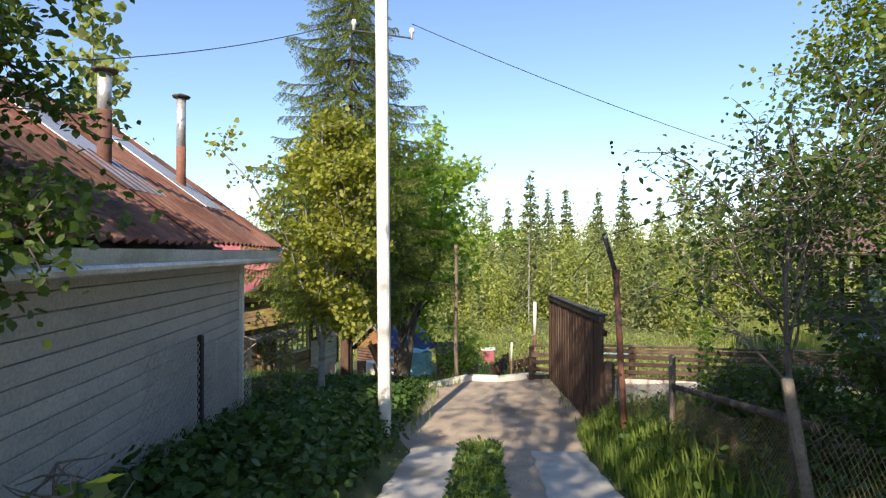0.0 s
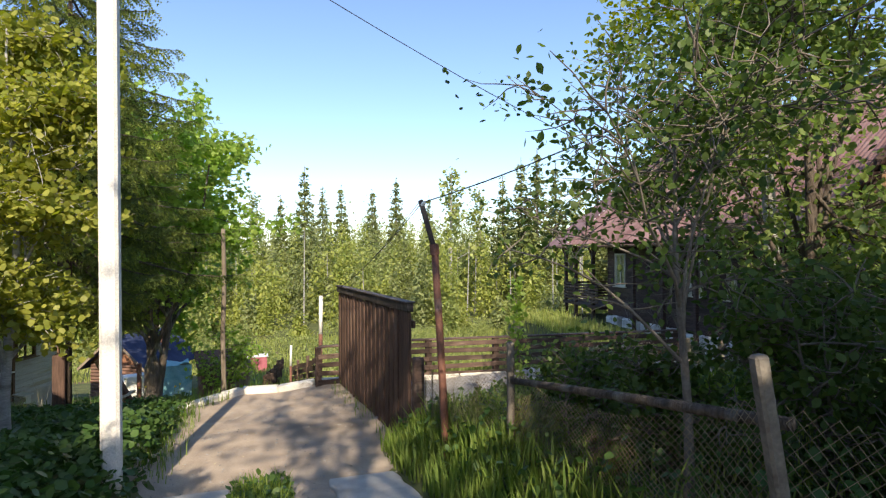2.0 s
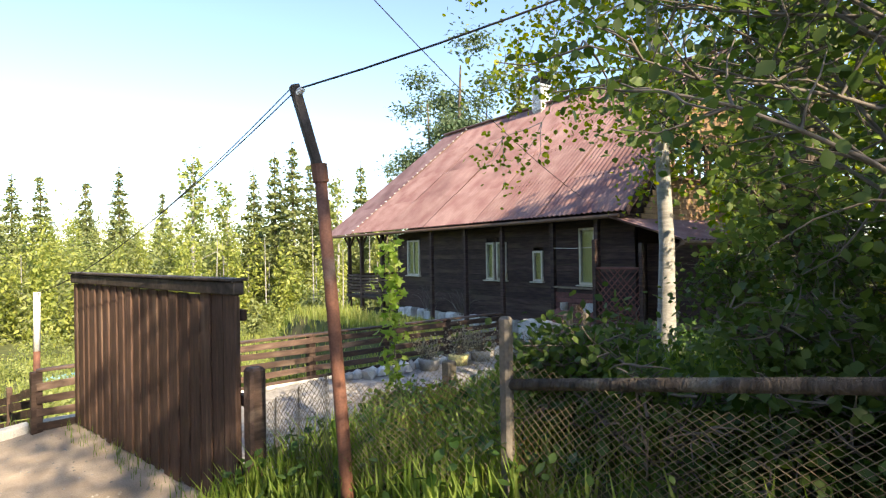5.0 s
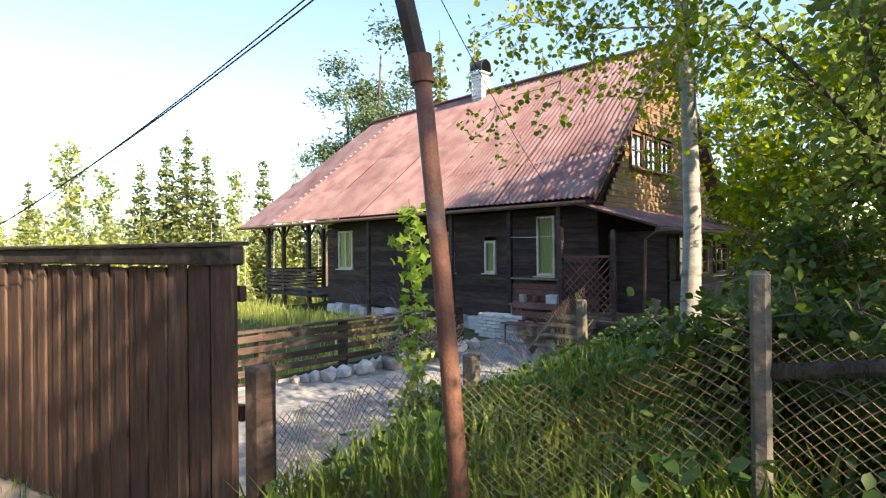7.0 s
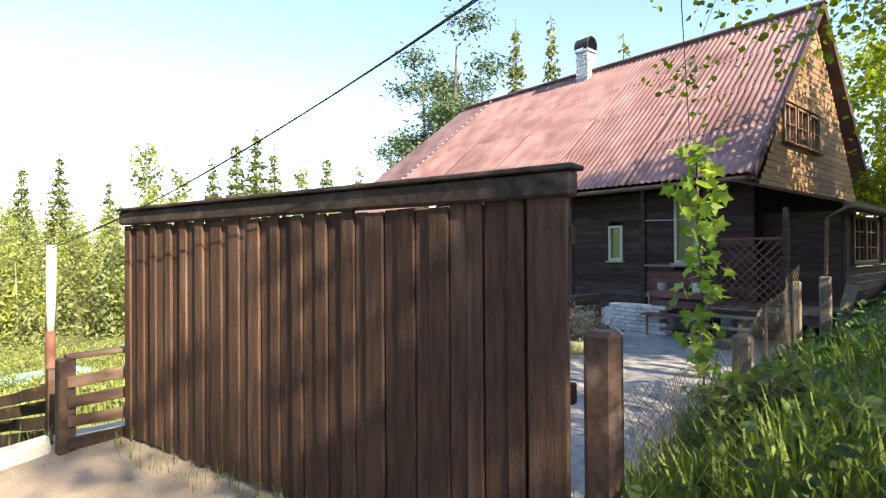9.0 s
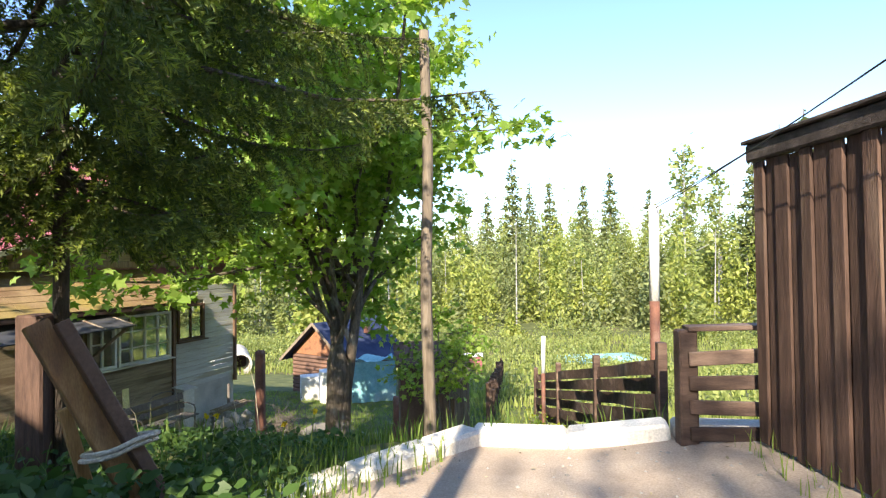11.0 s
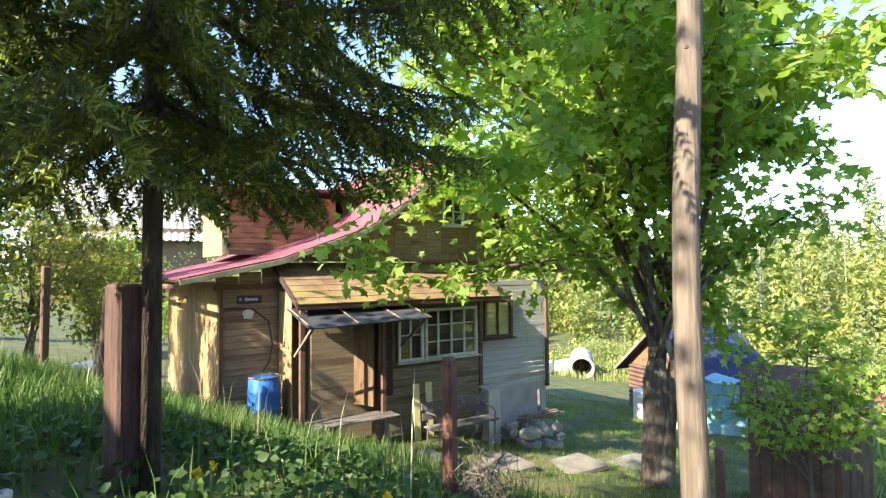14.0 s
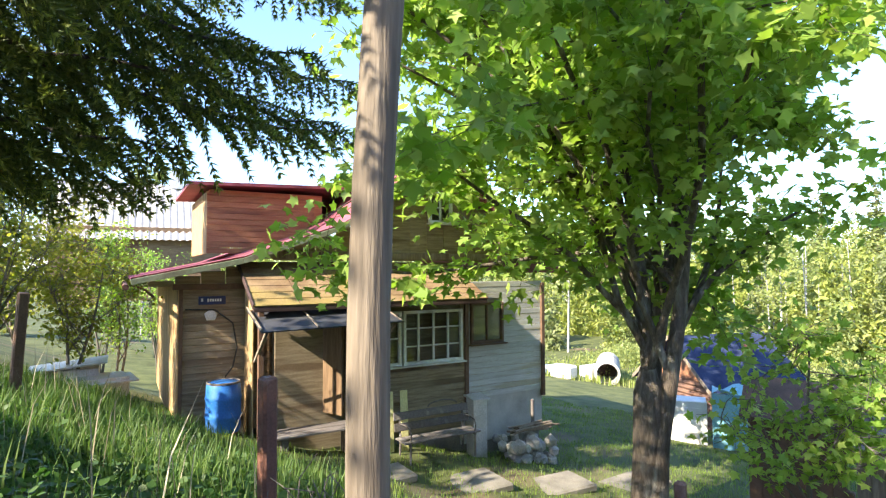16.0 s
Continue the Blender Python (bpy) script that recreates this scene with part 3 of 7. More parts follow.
# ---- bent pipe with the cable ----
pipe = thing("bent_pipe_mast", "tall rusty brown pipe post bent near its top", "post", at=(2.68, 7.98, gz(2.68, 7.98)))
zb = gz(2.68, 7.98)
part("pipe", MB().tube([(0.03, 0.0, -0.3), (0.01, 0.06, 0.6), (-0.02, 0.11, 1.4), (-0.05, 0.19, 2.83 - zb)], [0.044, 0.043, 0.042, 0.04], 14), M_RUST, pipe, smooth=True)
part("head", MB().beam((-0.05, 0.19, 2.8 - zb), (-0.2, 0.24, 3.36 - zb), 0.07, 0.06, ch=0.006), M_GATETOP, pipe, "dark angle iron head")
part("collar", MB().tube([(-0.045, 0.185, 2.74 - zb), (-0.055, 0.19, 2.86 - zb)], 0.053, 14), M_RUST, pipe)
part("insulator", MB().tube([(-0.19, 0.23, 3.3 - zb), (-0.17, 0.18, 3.33 - zb)], [0.03, 0.02], 8), M_WHITE, pipe)


def cable(p0, p1, sag, r, label):
    pts = []
    for t in np.linspace(0, 1, 25):
        p = np.array(p0) * (1 - t) + np.array(p1) * t
        p[2] -= sag * 4 * t * (1 - t)
        pts.append(p)
    return solo("overhead_cable", MB().tube(pts, r, 5), M_WIRE, label, "cable", "overhead cables")


# ---- poles ----
pole = thing("utility_pole", "tall whitewashed concrete utility pole in the bank", "utility pole", at=(-0.66, 8.5, gz(-0.66, 8.5)))
hz = 7.2
part("shaft", MB().beam((0, 0, -0.4), (-0.06, 0, hz), 0.175, 0.175, up=(0, 1, 0), ch=0.03), M_WHITEP, pole)
part("crossarm", MB().beam((-0.5, 0, 6.0), (0.42, 0, 5.85), 0.022, 0.022), M_WIRE, pole)
for xx, zz in ((-0.48, 6.08), (0.4, 5.92), (-0.02, 6.5)):
    part("insulator", MB().tube([(xx, 0, zz - 0.08), (xx, 0, zz), (xx, 0, zz + 0.03), (xx, 0, zz + 0.08)], [0.02, 0.02, 0.045, 0.03], 10), M_WHITE, pole, "white porcelain insulator", smooth=True)
wood = thing("wooden_pole", "weathered grey wooden pole beside the kerb", "utility pole", at=(0.032, 14.73, gz(0, 14.82)))
pts = [(0.012 * math.sin(t * 11), 0.012 * math.cos(t * 8) + 0.15 * t, -0.4 + t * 3.95) for t in np.linspace(0, 1, 14)]
part("shaft", MB().tube(pts, [0.054 - 0.01 * t for t in np.linspace(0, 1, 14)], 14), M_POLE, wood, smooth=True)
for t, a in ((0.9, 4.2), (1.5, 3.4), (2.1, 4.9), (2.7, 4.0)):
    part("knot", MB().tube([(0.04 * math.cos(a), 0.04 * math.sin(a) + 0.05 * t, t), (0.056 * math.cos(a), 0.056 * math.sin(a) + 0.05 * t, t + 0.002)], [0.014, 0.008], 8), M_BARK, wood)


# ---- building helpers ----
def corrugated(p00, p10, p01, p11, wave, amp, thick=0.012, rows=2):
    """A wavy sheet over four corners: p00 to p10 runs across the waves, p00 to p01 up the slope."""
    p00, p10, p01, p11 = (np.array(p, float) for p in (p00, p10, p01, p11))
    ln = max(np.linalg.norm(p10 - p00), np.linalg.norm(p11 - p01))
    n = max(4, int(ln / wave * 4))
    nrm = np.cross(p10 - p00, p01 - p00)
    nrm /= np.linalg.norm(nrm)
    if nrm[2] < 0:
        nrm = -nrm
    s = np.linspace(0, 1, n + 1)[:, None]
    w = (amp * np.cos(np.arange(n + 1) * np.pi / 2))[:, None] * nrm
    v, f = [], []
    for r in range(rows + 1):
        t = r / rows
        a, b = p00 * (1 - t) + p01 * t, p10 * (1 - t) + p11 * t
        v.append(a + (b - a) * s + w)
    top = np.concatenate(v)
    k = np.arange((rows + 1) * (n + 1)).reshape(rows + 1, n + 1)
    q = np.stack([k[:-1, :-1], k[:-1, 1:], k[1:, 1:], k[1:, :-1]], -1).reshape(-1, 4)
    low = top - nrm * thick
    m = len(top)
    edge, w2 = [top[k[0]], low[k[0]], top[k[-1]], low[k[-1]]], n + 1
    rim = [(2 * m + i, 2 * m + w2 + i, 2 * m + w2 + i + 1, 2 * m + i + 1) for i in range(n)]
    rim += [(2 * m + 2 * w2 + i, 2 * m + 2 * w2 + i + 1, 2 * m + 3 * w2 + i + 1, 2 * m + 3 * w2 + i) for i in range(n)]
    return np_mesh("sheet", np.concatenate([top, low, *edge]), np.concatenate([q, q[:, ::-1] + m, np.array(rim)]))


def window(parent, c, w, h, axis, out, frame_mat, bars=(1, 0), curtain=None, depth=0.08, name="window"):
    """A window on a wall: c its centre on the wall's face, axis the wall's direction, out its normal. Frame, bars, pane, cloth behind."""
    c, axis, out = np.array(c, float), np.array(axis, float), np.array(out, float)
    up = np.array([0, 0, 1.0])
    rot = np.stack([axis, out, up], 1)
    wf = 0.06

    def at(a, z, o=0.0):
        return c + axis * a + up * z + out * o
    fr = MB()
    fr.box(at(0, h / 2 - wf / 2, 0.02), (w, depth, wf), rot).box(at(0, -h / 2 + wf / 2, 0.02), (w, depth, wf), rot)
    fr.box(at(-w / 2 + wf / 2, 0, 0.02), (wf, depth, h - 2 * wf), rot).box(at(w / 2 - wf / 2, 0, 0.02), (wf, depth, h - 2 * wf), rot)
    win = part(name, fr, frame_mat, parent)
    nv, nh = bars
    for i in range(nv):
        a = -w / 2 + w * (i + 1) / (nv + 1)
        part("glazing_bar", MB().box(at(a, 0, 0.015), (0.04, 0.045, h - 2 * wf), rot), frame_mat, win)
    for i in range(nh):
        z = -h / 2 + h * (i + 1) / (nh + 1)
        part("glazing_bar", MB().box(at(0, z, 0.013), (w - 2 * wf, 0.035, 0.03), rot), frame_mat, win)
    pane = part("pane", MB().box(at(0, 0, 0.0), (w - 2 * wf, 0.006, h - 2 * wf), rot, 0.001), G_PANE, win)
    pane.visible_shadow = False
    part("sill", MB().box(at(0, -h / 2 - 0.02, 0.07), (w + 0.1, 0.14, 0.03), rot), frame_mat, win)
    if curtain:
        n = 24
        v, f = [], []
        for i in range(n + 1):
            a = -w / 2 + wf + (w - 2 * wf) * i / n
            o = -0.012 - 0.006 * math.sin(i * 1.9)
            v += [at(a, -h / 2 + wf, o), at(a, h / 2 - wf, o)]
        f = [(2 * i, 2 * i + 2, 2 * i + 3, 2 * i + 1) for i in range(n)]
        part("curtain", MB().add(v, f), curtain, win, "yellow-green curtain behind the pane")
    return win


def plank_wall(parent, p0, p1, z0, z1, board, material, out, name="plank", holes=(), thick=0.022, gable=None):
    """Level planks between p0 and p1, each a piece, cut round the holes (a0, a1, z0, z1 along the wall). gable: (along, z) of the apex."""
    p0, p1, out = np.array(p0, float), np.array(p1, float), np.array((*out, 0.0))
    ln = np.linalg.norm(p1 - p0)
    ax = np.array([*((p1 - p0) / ln), 0.0])
    rot = np.stack([ax, out, (0, 0, 1.0)], 1)
    z, i = z0, 0
    while z < z1 - 0.01:
        zt = min(z + board, z1)
        lo, hi = 0.0, ln
        if gable:
            (ga, gtop), zm = gable, (z + zt) / 2
            t = max(0.0, (zm - z0) / (gtop - z0))
            lo, hi = ga * t, ln + (ga - ln) * t
            if hi - lo < 0.1:
                break
        spans = [(lo, hi)]
        for a0, a1, h0, h1 in holes:
            if h0 < zt - 0.01 and h1 > z + 0.01:
                spans = [s for lo2, hi2 in spans for s in ((lo2, min(hi2, a0)), (max(lo2, a1), hi2)) if s[1] - s[0] > 0.03]
        for a0, a1 in spans:
            c = np.array([*p0, (z + zt) / 2]) + ax * (a0 + a1) / 2 + out * (0.003 * math.sin(i * 2.4))
            part(name, MB().box(c, (a1 - a0, thick, zt - z - 0.007), rot, 0.004), material, parent)
        z, i = zt, i + 1


# ---- the red-roofed dark house ----
red_house = thing("red_roofed_house", "dark plank house with a faded red corrugated roof and a veranda", "house", rz=-8.4)
NF, NB, NR, UA, UB = 10.75, 18.3, 14.5, 12.6, 22.8
ZE, ZR = 3.08, 7.45
body = MB()
body.box(((NF + NB) / 2 + 0.15, (UA + UB) / 2, 1.4), (NB - NF - 0.06, UB - UA - 0.1, 3.4), ch=0.01)
body.poly([(NF + 0.1, UA + 0.1, 3.0), (NB, UA + 0.1, 3.0), (NR, UA + 0.1, ZR - 0.3)][::-1], 9.8, (0, -1, 0))
part("wall", body, M_DARKWALL, red_house, "dark tarred plank walls")
wins = [(21.74, 2.11, 0.78, 1.25), (17.05, 2.0, 0.42, 1.1), (17.55, 2.0, 0.35, 1.1), (15.6, 1.87, 0.36, 0.82), (13.93, 2.12, 0.5, 1.4)]
plank_wall(red_house, (NF, UA), (NF, UB), 0.35, 3.0, 0.155, M_DARKWALL, (-1, 0), holes=[(u - w / 2 - UA, u + w / 2 - UA, z - h / 2, z + h / 2) for u, z, w, h in wins])
for u, z, w, h in wins:
    window(red_house, (NF - 0.0, u, z), w, h, (0, 1, 0), (-1, 0, 0), M_TRIM, (1, 0) if w > 0.6 else (0, 0), M_CURTAIN)
# stone footing under the front wall
for i in range(24):
    u = 12.7 + i * 0.425
    part("stone", MB().box((NF - 0.06, u, 0.0 + 0.02 * math.sin(i)), (0.22, 0.41, 0.66 + 0.04 * math.sin(i * 2.1)), ch=0.05), M_BRICK if i % 3 else M_STONE, red_house)
# roof: wavy sheets in three rows on the front slope, one sheet on the back
rows = 4
for r in range(rows):
    t0, t1 = r / rows, (r + 1) / rows

    def slope(t, u, lift):
        return (10.1 + (NR - 10.1) * t, u, ZE + (ZR - ZE) * t + lift + 0.5 * (t - 0.06) ** 2 * (t < 0.06))
    u_l = [25.4 + (23.15 - 25.4) * t for t in (t0, t1)]
    cols = 5
    for c in range(cols):
        ca, cb = c / cols, (c + 1) / cols
        lift = 0.03 * (rows - r) * 0.4 + 0.006 * (c % 2)
        q = [slope(t, 12.35 + (ul - 12.35) * s, lift) for t, ul in ((t0 - 0.015 * (r > 0), u_l[0]), (t1, u_l[1])) for s in (ca, cb + 0.004)]
        part("roof_sheet", corrugated(q[0], q[1], q[2], q[3], 0.15, 0.022), M_ROOF, red_house, smooth=True)
    q = [slope(t0, u_l[0] + 0.02, 0.02), slope(t0, 28.0 + (24.85 - 28.0) * t0, 0.0), slope(t1, u_l[1] + 0.02, 0.02), slope(t1, 28.0 + (24.85 - 28.0) * t1, 0.0)]
    part("roof_sheet", MB().poly([q[0], q[1], q[3], q[2]], 0.02, (-0.7, 0, 0.7)), M_ROOF, red_house)
part("back_roof", MB().poly([(19.0, 12.35, ZE), (19.0, 26.5, ZE), (NR, 24.85, ZR), (NR, 12.35, ZR)][::-1], 0.03, (0.7, 0, 0.7)), M_ROOF, red_house)
for i in range(26):
    t = (i + 0.5) / 26
    u = 25.4 + (23.15 - 25.4) * t
    part("flashing_clip", MB().box((10.1 + (NR - 10.1) * t, u, ZE + (ZR - ZE) * t + 0.075), (0.1, 0.07, 0.03), ch=0.008), M_WHITE, red_house)
part("flashing", MB().beam((10.1, 25.42, ZE + 0.03), (NR, 23.17, ZR + 0.03), 0.12, 0.03), M_BROWNTRIM, red_house)
part("ridge_cap", MB().beam((NR, 12.3, ZR + 0.07), (NR, 24.85, ZR + 0.07), 0.22, 0.05), M_ROOF, red_house)
part("fascia", MB().beam((10.12, 12.4, ZE - 0.06), (10.12, 28.0, ZE - 0.06), 0.03, 0.1), M_DARKWALL, red_house)
part("gutter", MB().tube([(10.03, 12.5, ZE - 0.07), (10.03, 28.0, ZE - 0.06)], 0.045, 8), M_BROWNTRIM, red_house)
part("soffit", MB().poly([(10.1, 12.5, ZE - 0.02), (NF, 12.5, ZE - 0.02), (NF, 26.5, ZE - 0.02), (10.1, 27.9, ZE - 0.02)], 0.02), M_DARKWALL, red_house)
part("verge", MB().beam((10.1, 12.36, ZE), (NR, 12.36, ZR), 0.03, 0.16, up=(0, 0, 1)).beam((19.0, 12.36, ZE), (NR, 12.36, ZR), 0.03, 0.2, up=(0, 0, 1)), M_DARKWALL, red_house, "dark verge boards")
# gable end in warm brown planks with an attic window
plank_wall(red_house, (10.9, UA - 0.02), (18.2, UA - 0.02), 2.95, 7.0, 0.14, M_GABLE, (0, -1), gable=(3.6, 7.3), holes=[(1.35, 3.9, 3.95, 4.85)])
attic = [(12.6, 0.75), (13.45, 0.75), (14.3, 0.75)]
for n, w in attic:
    window(red_house, (n, UA - 0.03, 4.4), w, 0.85, (1, 0, 0), (0, -1, 0), M_BROWNTRIM, (1, 1))
# lean-to veranda along the gable
part("leanto_roof", corrugated((9.75, 10.9, 2.45), (18.4, 10.9, 2.45), (9.9, 12.7, 3.0), (18.4, 12.7, 3.0), 0.15, 0.02), M_ROOF, red_house, smooth=True)
part("leanto_fascia", MB().beam((9.75, 10.92, 2.37), (18.4, 10.92, 2.37), 0.03, 0.12), M_DARKWALL, red_house)
part("leanto_gutter", MB().tube([(9.7, 10.84, 2.38), (18.4, 10.84, 2.38)], 0.045, 8).tube([(9.72, 10.86, 2.36), (9.95, 11.2, 2.2), (9.95, 11.25, 0.6)], 0.03, 8), M_BROWNTRIM, red_house)
plank_wall(red_house, (11.2, 11.25), (18.2, 11.25), 0.3, 2.35, 0.15, M_DARKWALL, (0, -1), holes=[(0.5, 2.3, 1.42, 2.32), (2.7, 4.6, 1.42, 2.32)])
for n in (12.0, 12.9, 14.3, 15.3):
    window(red_house, (n, 11.24, 1.87), 0.9, 0.9, (1, 0, 0), (0, -1, 0), M_BROWNTRIM, (1, 2))
part("leanto_side", MB().box((11.22, 11.95, 1.35), (0.06, 1.3, 2.1)), M_DARKWALL, red_house)
for u, n in ((14.66, 10.3), (18.2, 10.3), (20.0, 10.3), (13.3, 10.3), (16.55, 10.3)):
    part("eave_post", MB().box((n, u, 1.5), (0.11, 0.11, 3.05)), M_DARKWALL, red_house)
# entrance porch: plank deck, hand rails, boarded parapet and a diagonal lattice
for k in range(11):
    part("deck_board", MB().box((10.45, 11.27 + 0.16 * k, 0.62 + 0.004 * math.sin(k * 2.1)), (1.75, 0.15, 0.035)), M_WOODG, red_house)
part("deck_beam", MB().box((9.62, 12.1, 0.52), (0.09, 1.75, 0.15)).box((9.62, 11.35, 0.2), (0.1, 0.1, 0.55)).box((9.62, 12.85, 0.2), (0.1, 0.1, 0.55)), M_DARKWALL, red_house)
part("porch_rail", MB().beam((10.28, 13.3, 1.37), (10.28, 14.66, 1.37), 0.07, 0.045), M_WOODG, red_house)
part("porch_rail", MB().beam((10.28, 13.3, 0.72), (10.28, 14.66, 0.72), 0.05, 0.05), M_RAIL, red_house)
for k in range(4):
    part("parapet_board", MB().beam((10.31, 13.34, 0.8 + 0.13 * k), (10.31, 14.62, 0.8 + 0.13 * k), 0.022, 0.12), M_REDBENCH, red_house)
part("clothes_line", MB().tube([(10.26, 13.3, 2.34), (10.26, 14.0, 2.32), (10.26, 14.66, 2.34)], 0.008, 5), M_WHITE, red_house)
part("corner_stud", MB().box((9.68, 12.88, 1.55), (0.09, 0.09, 1.9)).box((9.68, 11.72, 1.5), (0.08, 0.08, 1.8)), M_DARKWALL, red_house)
lattice = part("lattice", MB().beam((9.68, 11.75, 0.72), (9.68, 12.86, 0.72), 0.04, 0.05), M_REDBENCH, red_house, "dark red diagonal lattice screen")
part("top_rail", MB().beam((9.68, 11.75, 1.88), (9.68, 12.86, 1.88), 0.04, 0.05), M_REDBENCH, lattice)
for sgn in (-1, 1):
    for k in range(-7, 8):
        u0, u1 = 11.77, 12.84
        a = 12.3 + k * 0.15
        lo, hi = (a, 0.74), (a + sgn * 1.12, 1.86)
        pts2 = []
        for t in np.linspace(0, 1, 57):
            uu = lo[0] + (hi[0] - lo[0]) * t
            if u0 <= uu <= u1:
                pts2.append((uu, lo[1] + (hi[1] - lo[1]) * t))
        if len(pts2) > 5:
            part("slat", MB().beam((9.68 + 0.008 * sgn, *pts2[0]), (9.68 + 0.008 * sgn, *pts2[-1]), 0.026, 0.008, up=(1, 0, 0), ch=0.002), M_REDBENCH, lattice)
# open porch under the long eave, with a balcony rail
for u, n in ((23.6, 10.5), (25.2, 10.45), (26.4, 10.5), (25.2, 13.0), (26.4, 13.0)):
    part("porch_post", MB().box((n, u, 0.6), (0.13, 0.13, 4.9)), M_DARKWALL, red_house)
    for s in (-1, 1):
        part("brace", MB().beam((n, u, 2.55), (n, u + s * 0.42, 2.98), 0.06, 0.07, up=(1, 0, 0)), M_DARKWALL, red_house)
part("porch_deck", MB().box((12.2, 24.7, 0.55), (3.6, 3.7, 0.12)), M_DARKWALL, red_house)
for k in range(6):
    part("balcony_rail", MB().beam((10.42, 23.0, 0.75 + 0.13 * k), (10.42, 26.5, 0.75 + 0.13 * k), 0.03, 0.09), M_RAIL, red_house)
    part("balcony_rail", MB().beam((10.45, 26.52, 0.75 + 0.13 * k), (13.0, 26.52, 0.75 + 0.13 * k), 0.03, 0.09), M_RAIL, red_house)
# chimney of pale bricks with a black cowl
chim = part("chimney", MB().box((14.4, 18.9, 7.55), (0.4, 0.4, 1.1), ch=0.01), M_STONE, red_house, "pale grey brick chimney")
for r in range(8):
    for c in range(2):
        for side in range(4):
            a = math.pi / 2 * side
            o = (c - 0.5) * 0.2 + (0.04 if r % 2 else -0.04)
            part("brick", MB().box((14.4 + 0.2 * math.cos(a) - o * math.sin(a), 18.9 + 0.2 * math.sin(a) + o * math.cos(a), 7.3 + r * 0.1), (0.05 if side % 2 == 0 else 0.19, 0.19 if side % 2 == 0 else 0.05, 0.088), ch=0.006), M_BRICK, chim)
part("chimney_cap", MB().box((14.4, 18.9, 8.13), (0.52, 0.52, 0.07)), M_ZINC, red_house)
arch = MB()
for s in (-0.24, 0.24):
    arch.tube([(14.4 + 0.26 * math.cos(a), 18.9 + s, 8.3 + 0.28 * math.sin(a)) for a in np.linspace(-0.4, math.pi + 0.4, 12)], 0.02, 6)
arch.add([(14.4 + 0.27 * math.cos(a), 18.9 + s, 8.3 + 0.29 * math.sin(a)) for a in np.linspace(-0.3, math.pi + 0.3, 12) for s in (-0.26, 0.26)], [(2 * i, 2 * i + 1, 2 * i + 3, 2 * i + 2) for i in range(11)])
part("cowl", arch, M_WIRE, red_house, "black sheet chimney cowl")
part("aerial", MB().beam((14.5, 14.4, 7.5), (14.5, 14.4, 8.3), 0.025, 0.025).beam((14.1, 14.4, 8.28), (14.9, 14.4, 8.28), 0.02, 0.02).beam((14.2, 14.1, 8.28), (14.2, 14.7, 8.28), 0.012, 0.012).beam((14.6, 14.1, 8.28), (14.6, 14.7, 8.28), 0.012, 0.012), M_ZINC, red_house)


def rh(n, u, z):
    """A place given along the red house's own axes, in the world."""
    a = radians(-8.4)
    return (n * math.cos(a) - u * math.sin(a), n * math.sin(a) + u * math.cos(a), z)


# yard floor and things before the house
draped("yard", np.linspace(2.9, 12.0, 50), np.linspace(9.9, 14.0, 30), 0.03, M_GRAVEL, "level grey gravel yard", "yard",
       lambda X, Y: (X, np.minimum(Y, 13.95 - 0.107 * (X - 2.8)) + 0.35 * sm(6, 12, X) * (11 - Y) * (Y < 11)))
blk = thing("brick_plinth", "whitewashed low brick plinth at the yard's corner", "brick plinth", at=rh(9.75, 14.45, 0.0), rz=-8.4)
for r in range(7):
    for c in range(5):
        part("brick", MB().box((0, (c - 2) * 0.252 + (0.12 if r % 2 else 0), 0.05 + r * 0.082), (0.3, 0.244, 0.074), ch=0.008), M_BRICK, blk)


def bench(name, at, rz, w, material, label, arms=False, iron=M_RUST):
    b = thing(name, label, "bench", at=at, rz=rz)
    for k in range(3):
        part("seat_slat", MB().box((0, -0.16 + 0.14 * k, 0.44), (w, 0.12, 0.03)), material, b)
    for k in range(2):
        part("back_slat", MB().box((0, 0.22 + 0.04 * k, 0.62 + 0.19 * k), (w, 0.028, 0.14), Matrix.Rotation(radians(-10), 3, "X")), material, b)
    for s in (-1, 1):
        x = s * (w / 2 - 0.12)
        part("leg", MB().tube([(x, -0.2, 0), (x, -0.2, 0.42)], 0.02, 6).tube([(x, 0.24, 0), (x, 0.2, 0.42), (x, 0.28, 0.9)], 0.02, 6), iron, b)
        part("seat_bearer", MB().box((x, 0.0, 0.41), (0.04, 0.44, 0.035)), iron, b)
        if arms:
            part("armrest", MB().tube([(x, 0.24, 0.68), (x, 0.0, 0.7), (x, -0.18, 0.66), (x, -0.22, 0.58), (x, -0.2, 0.44)], 0.016, 6), iron, b)
    if arms:
        pts = [(w * 0.2 * math.cos(a) + w * 0.15, 0.27, 0.9 + 0.1 * math.sin(a)) for a in np.linspace(0, math.pi, 12)]
        part("scroll", MB().tube(pts, 0.012, 6), iron, b)
    return b


bench("garden_bench", rh(9.5, 13.55, 0.0), -98, 1.25, M_REDBENCH, "dark red slatted garden bench before the house")
steps = thing("plank_steps", "grey weathered plank steps leading to the house", "steps", at=rh(8.85, 12.5, 0.0), rz=-8.4)
for k in range(3):
    part("tread", MB().box((0.25 * k, 0, 0.17 + 0.17 * k), (0.3, 1.0, 0.035)), M_WOODG, steps)
for s in (-1, 1):
    part("stringer", MB().beam((-0.2, s * 0.45, 0.05), (0.65, s * 0.45, 0.62), 0.035, 0.16), M_WOODG, steps)


def leaning_board(at, to, w, label, material=M_GREYP):
    return solo("leaning_board", MB().beam(at, to, w, 0.03, up=(1, 0.3, 0)), material, label, "board", "leaning boards")


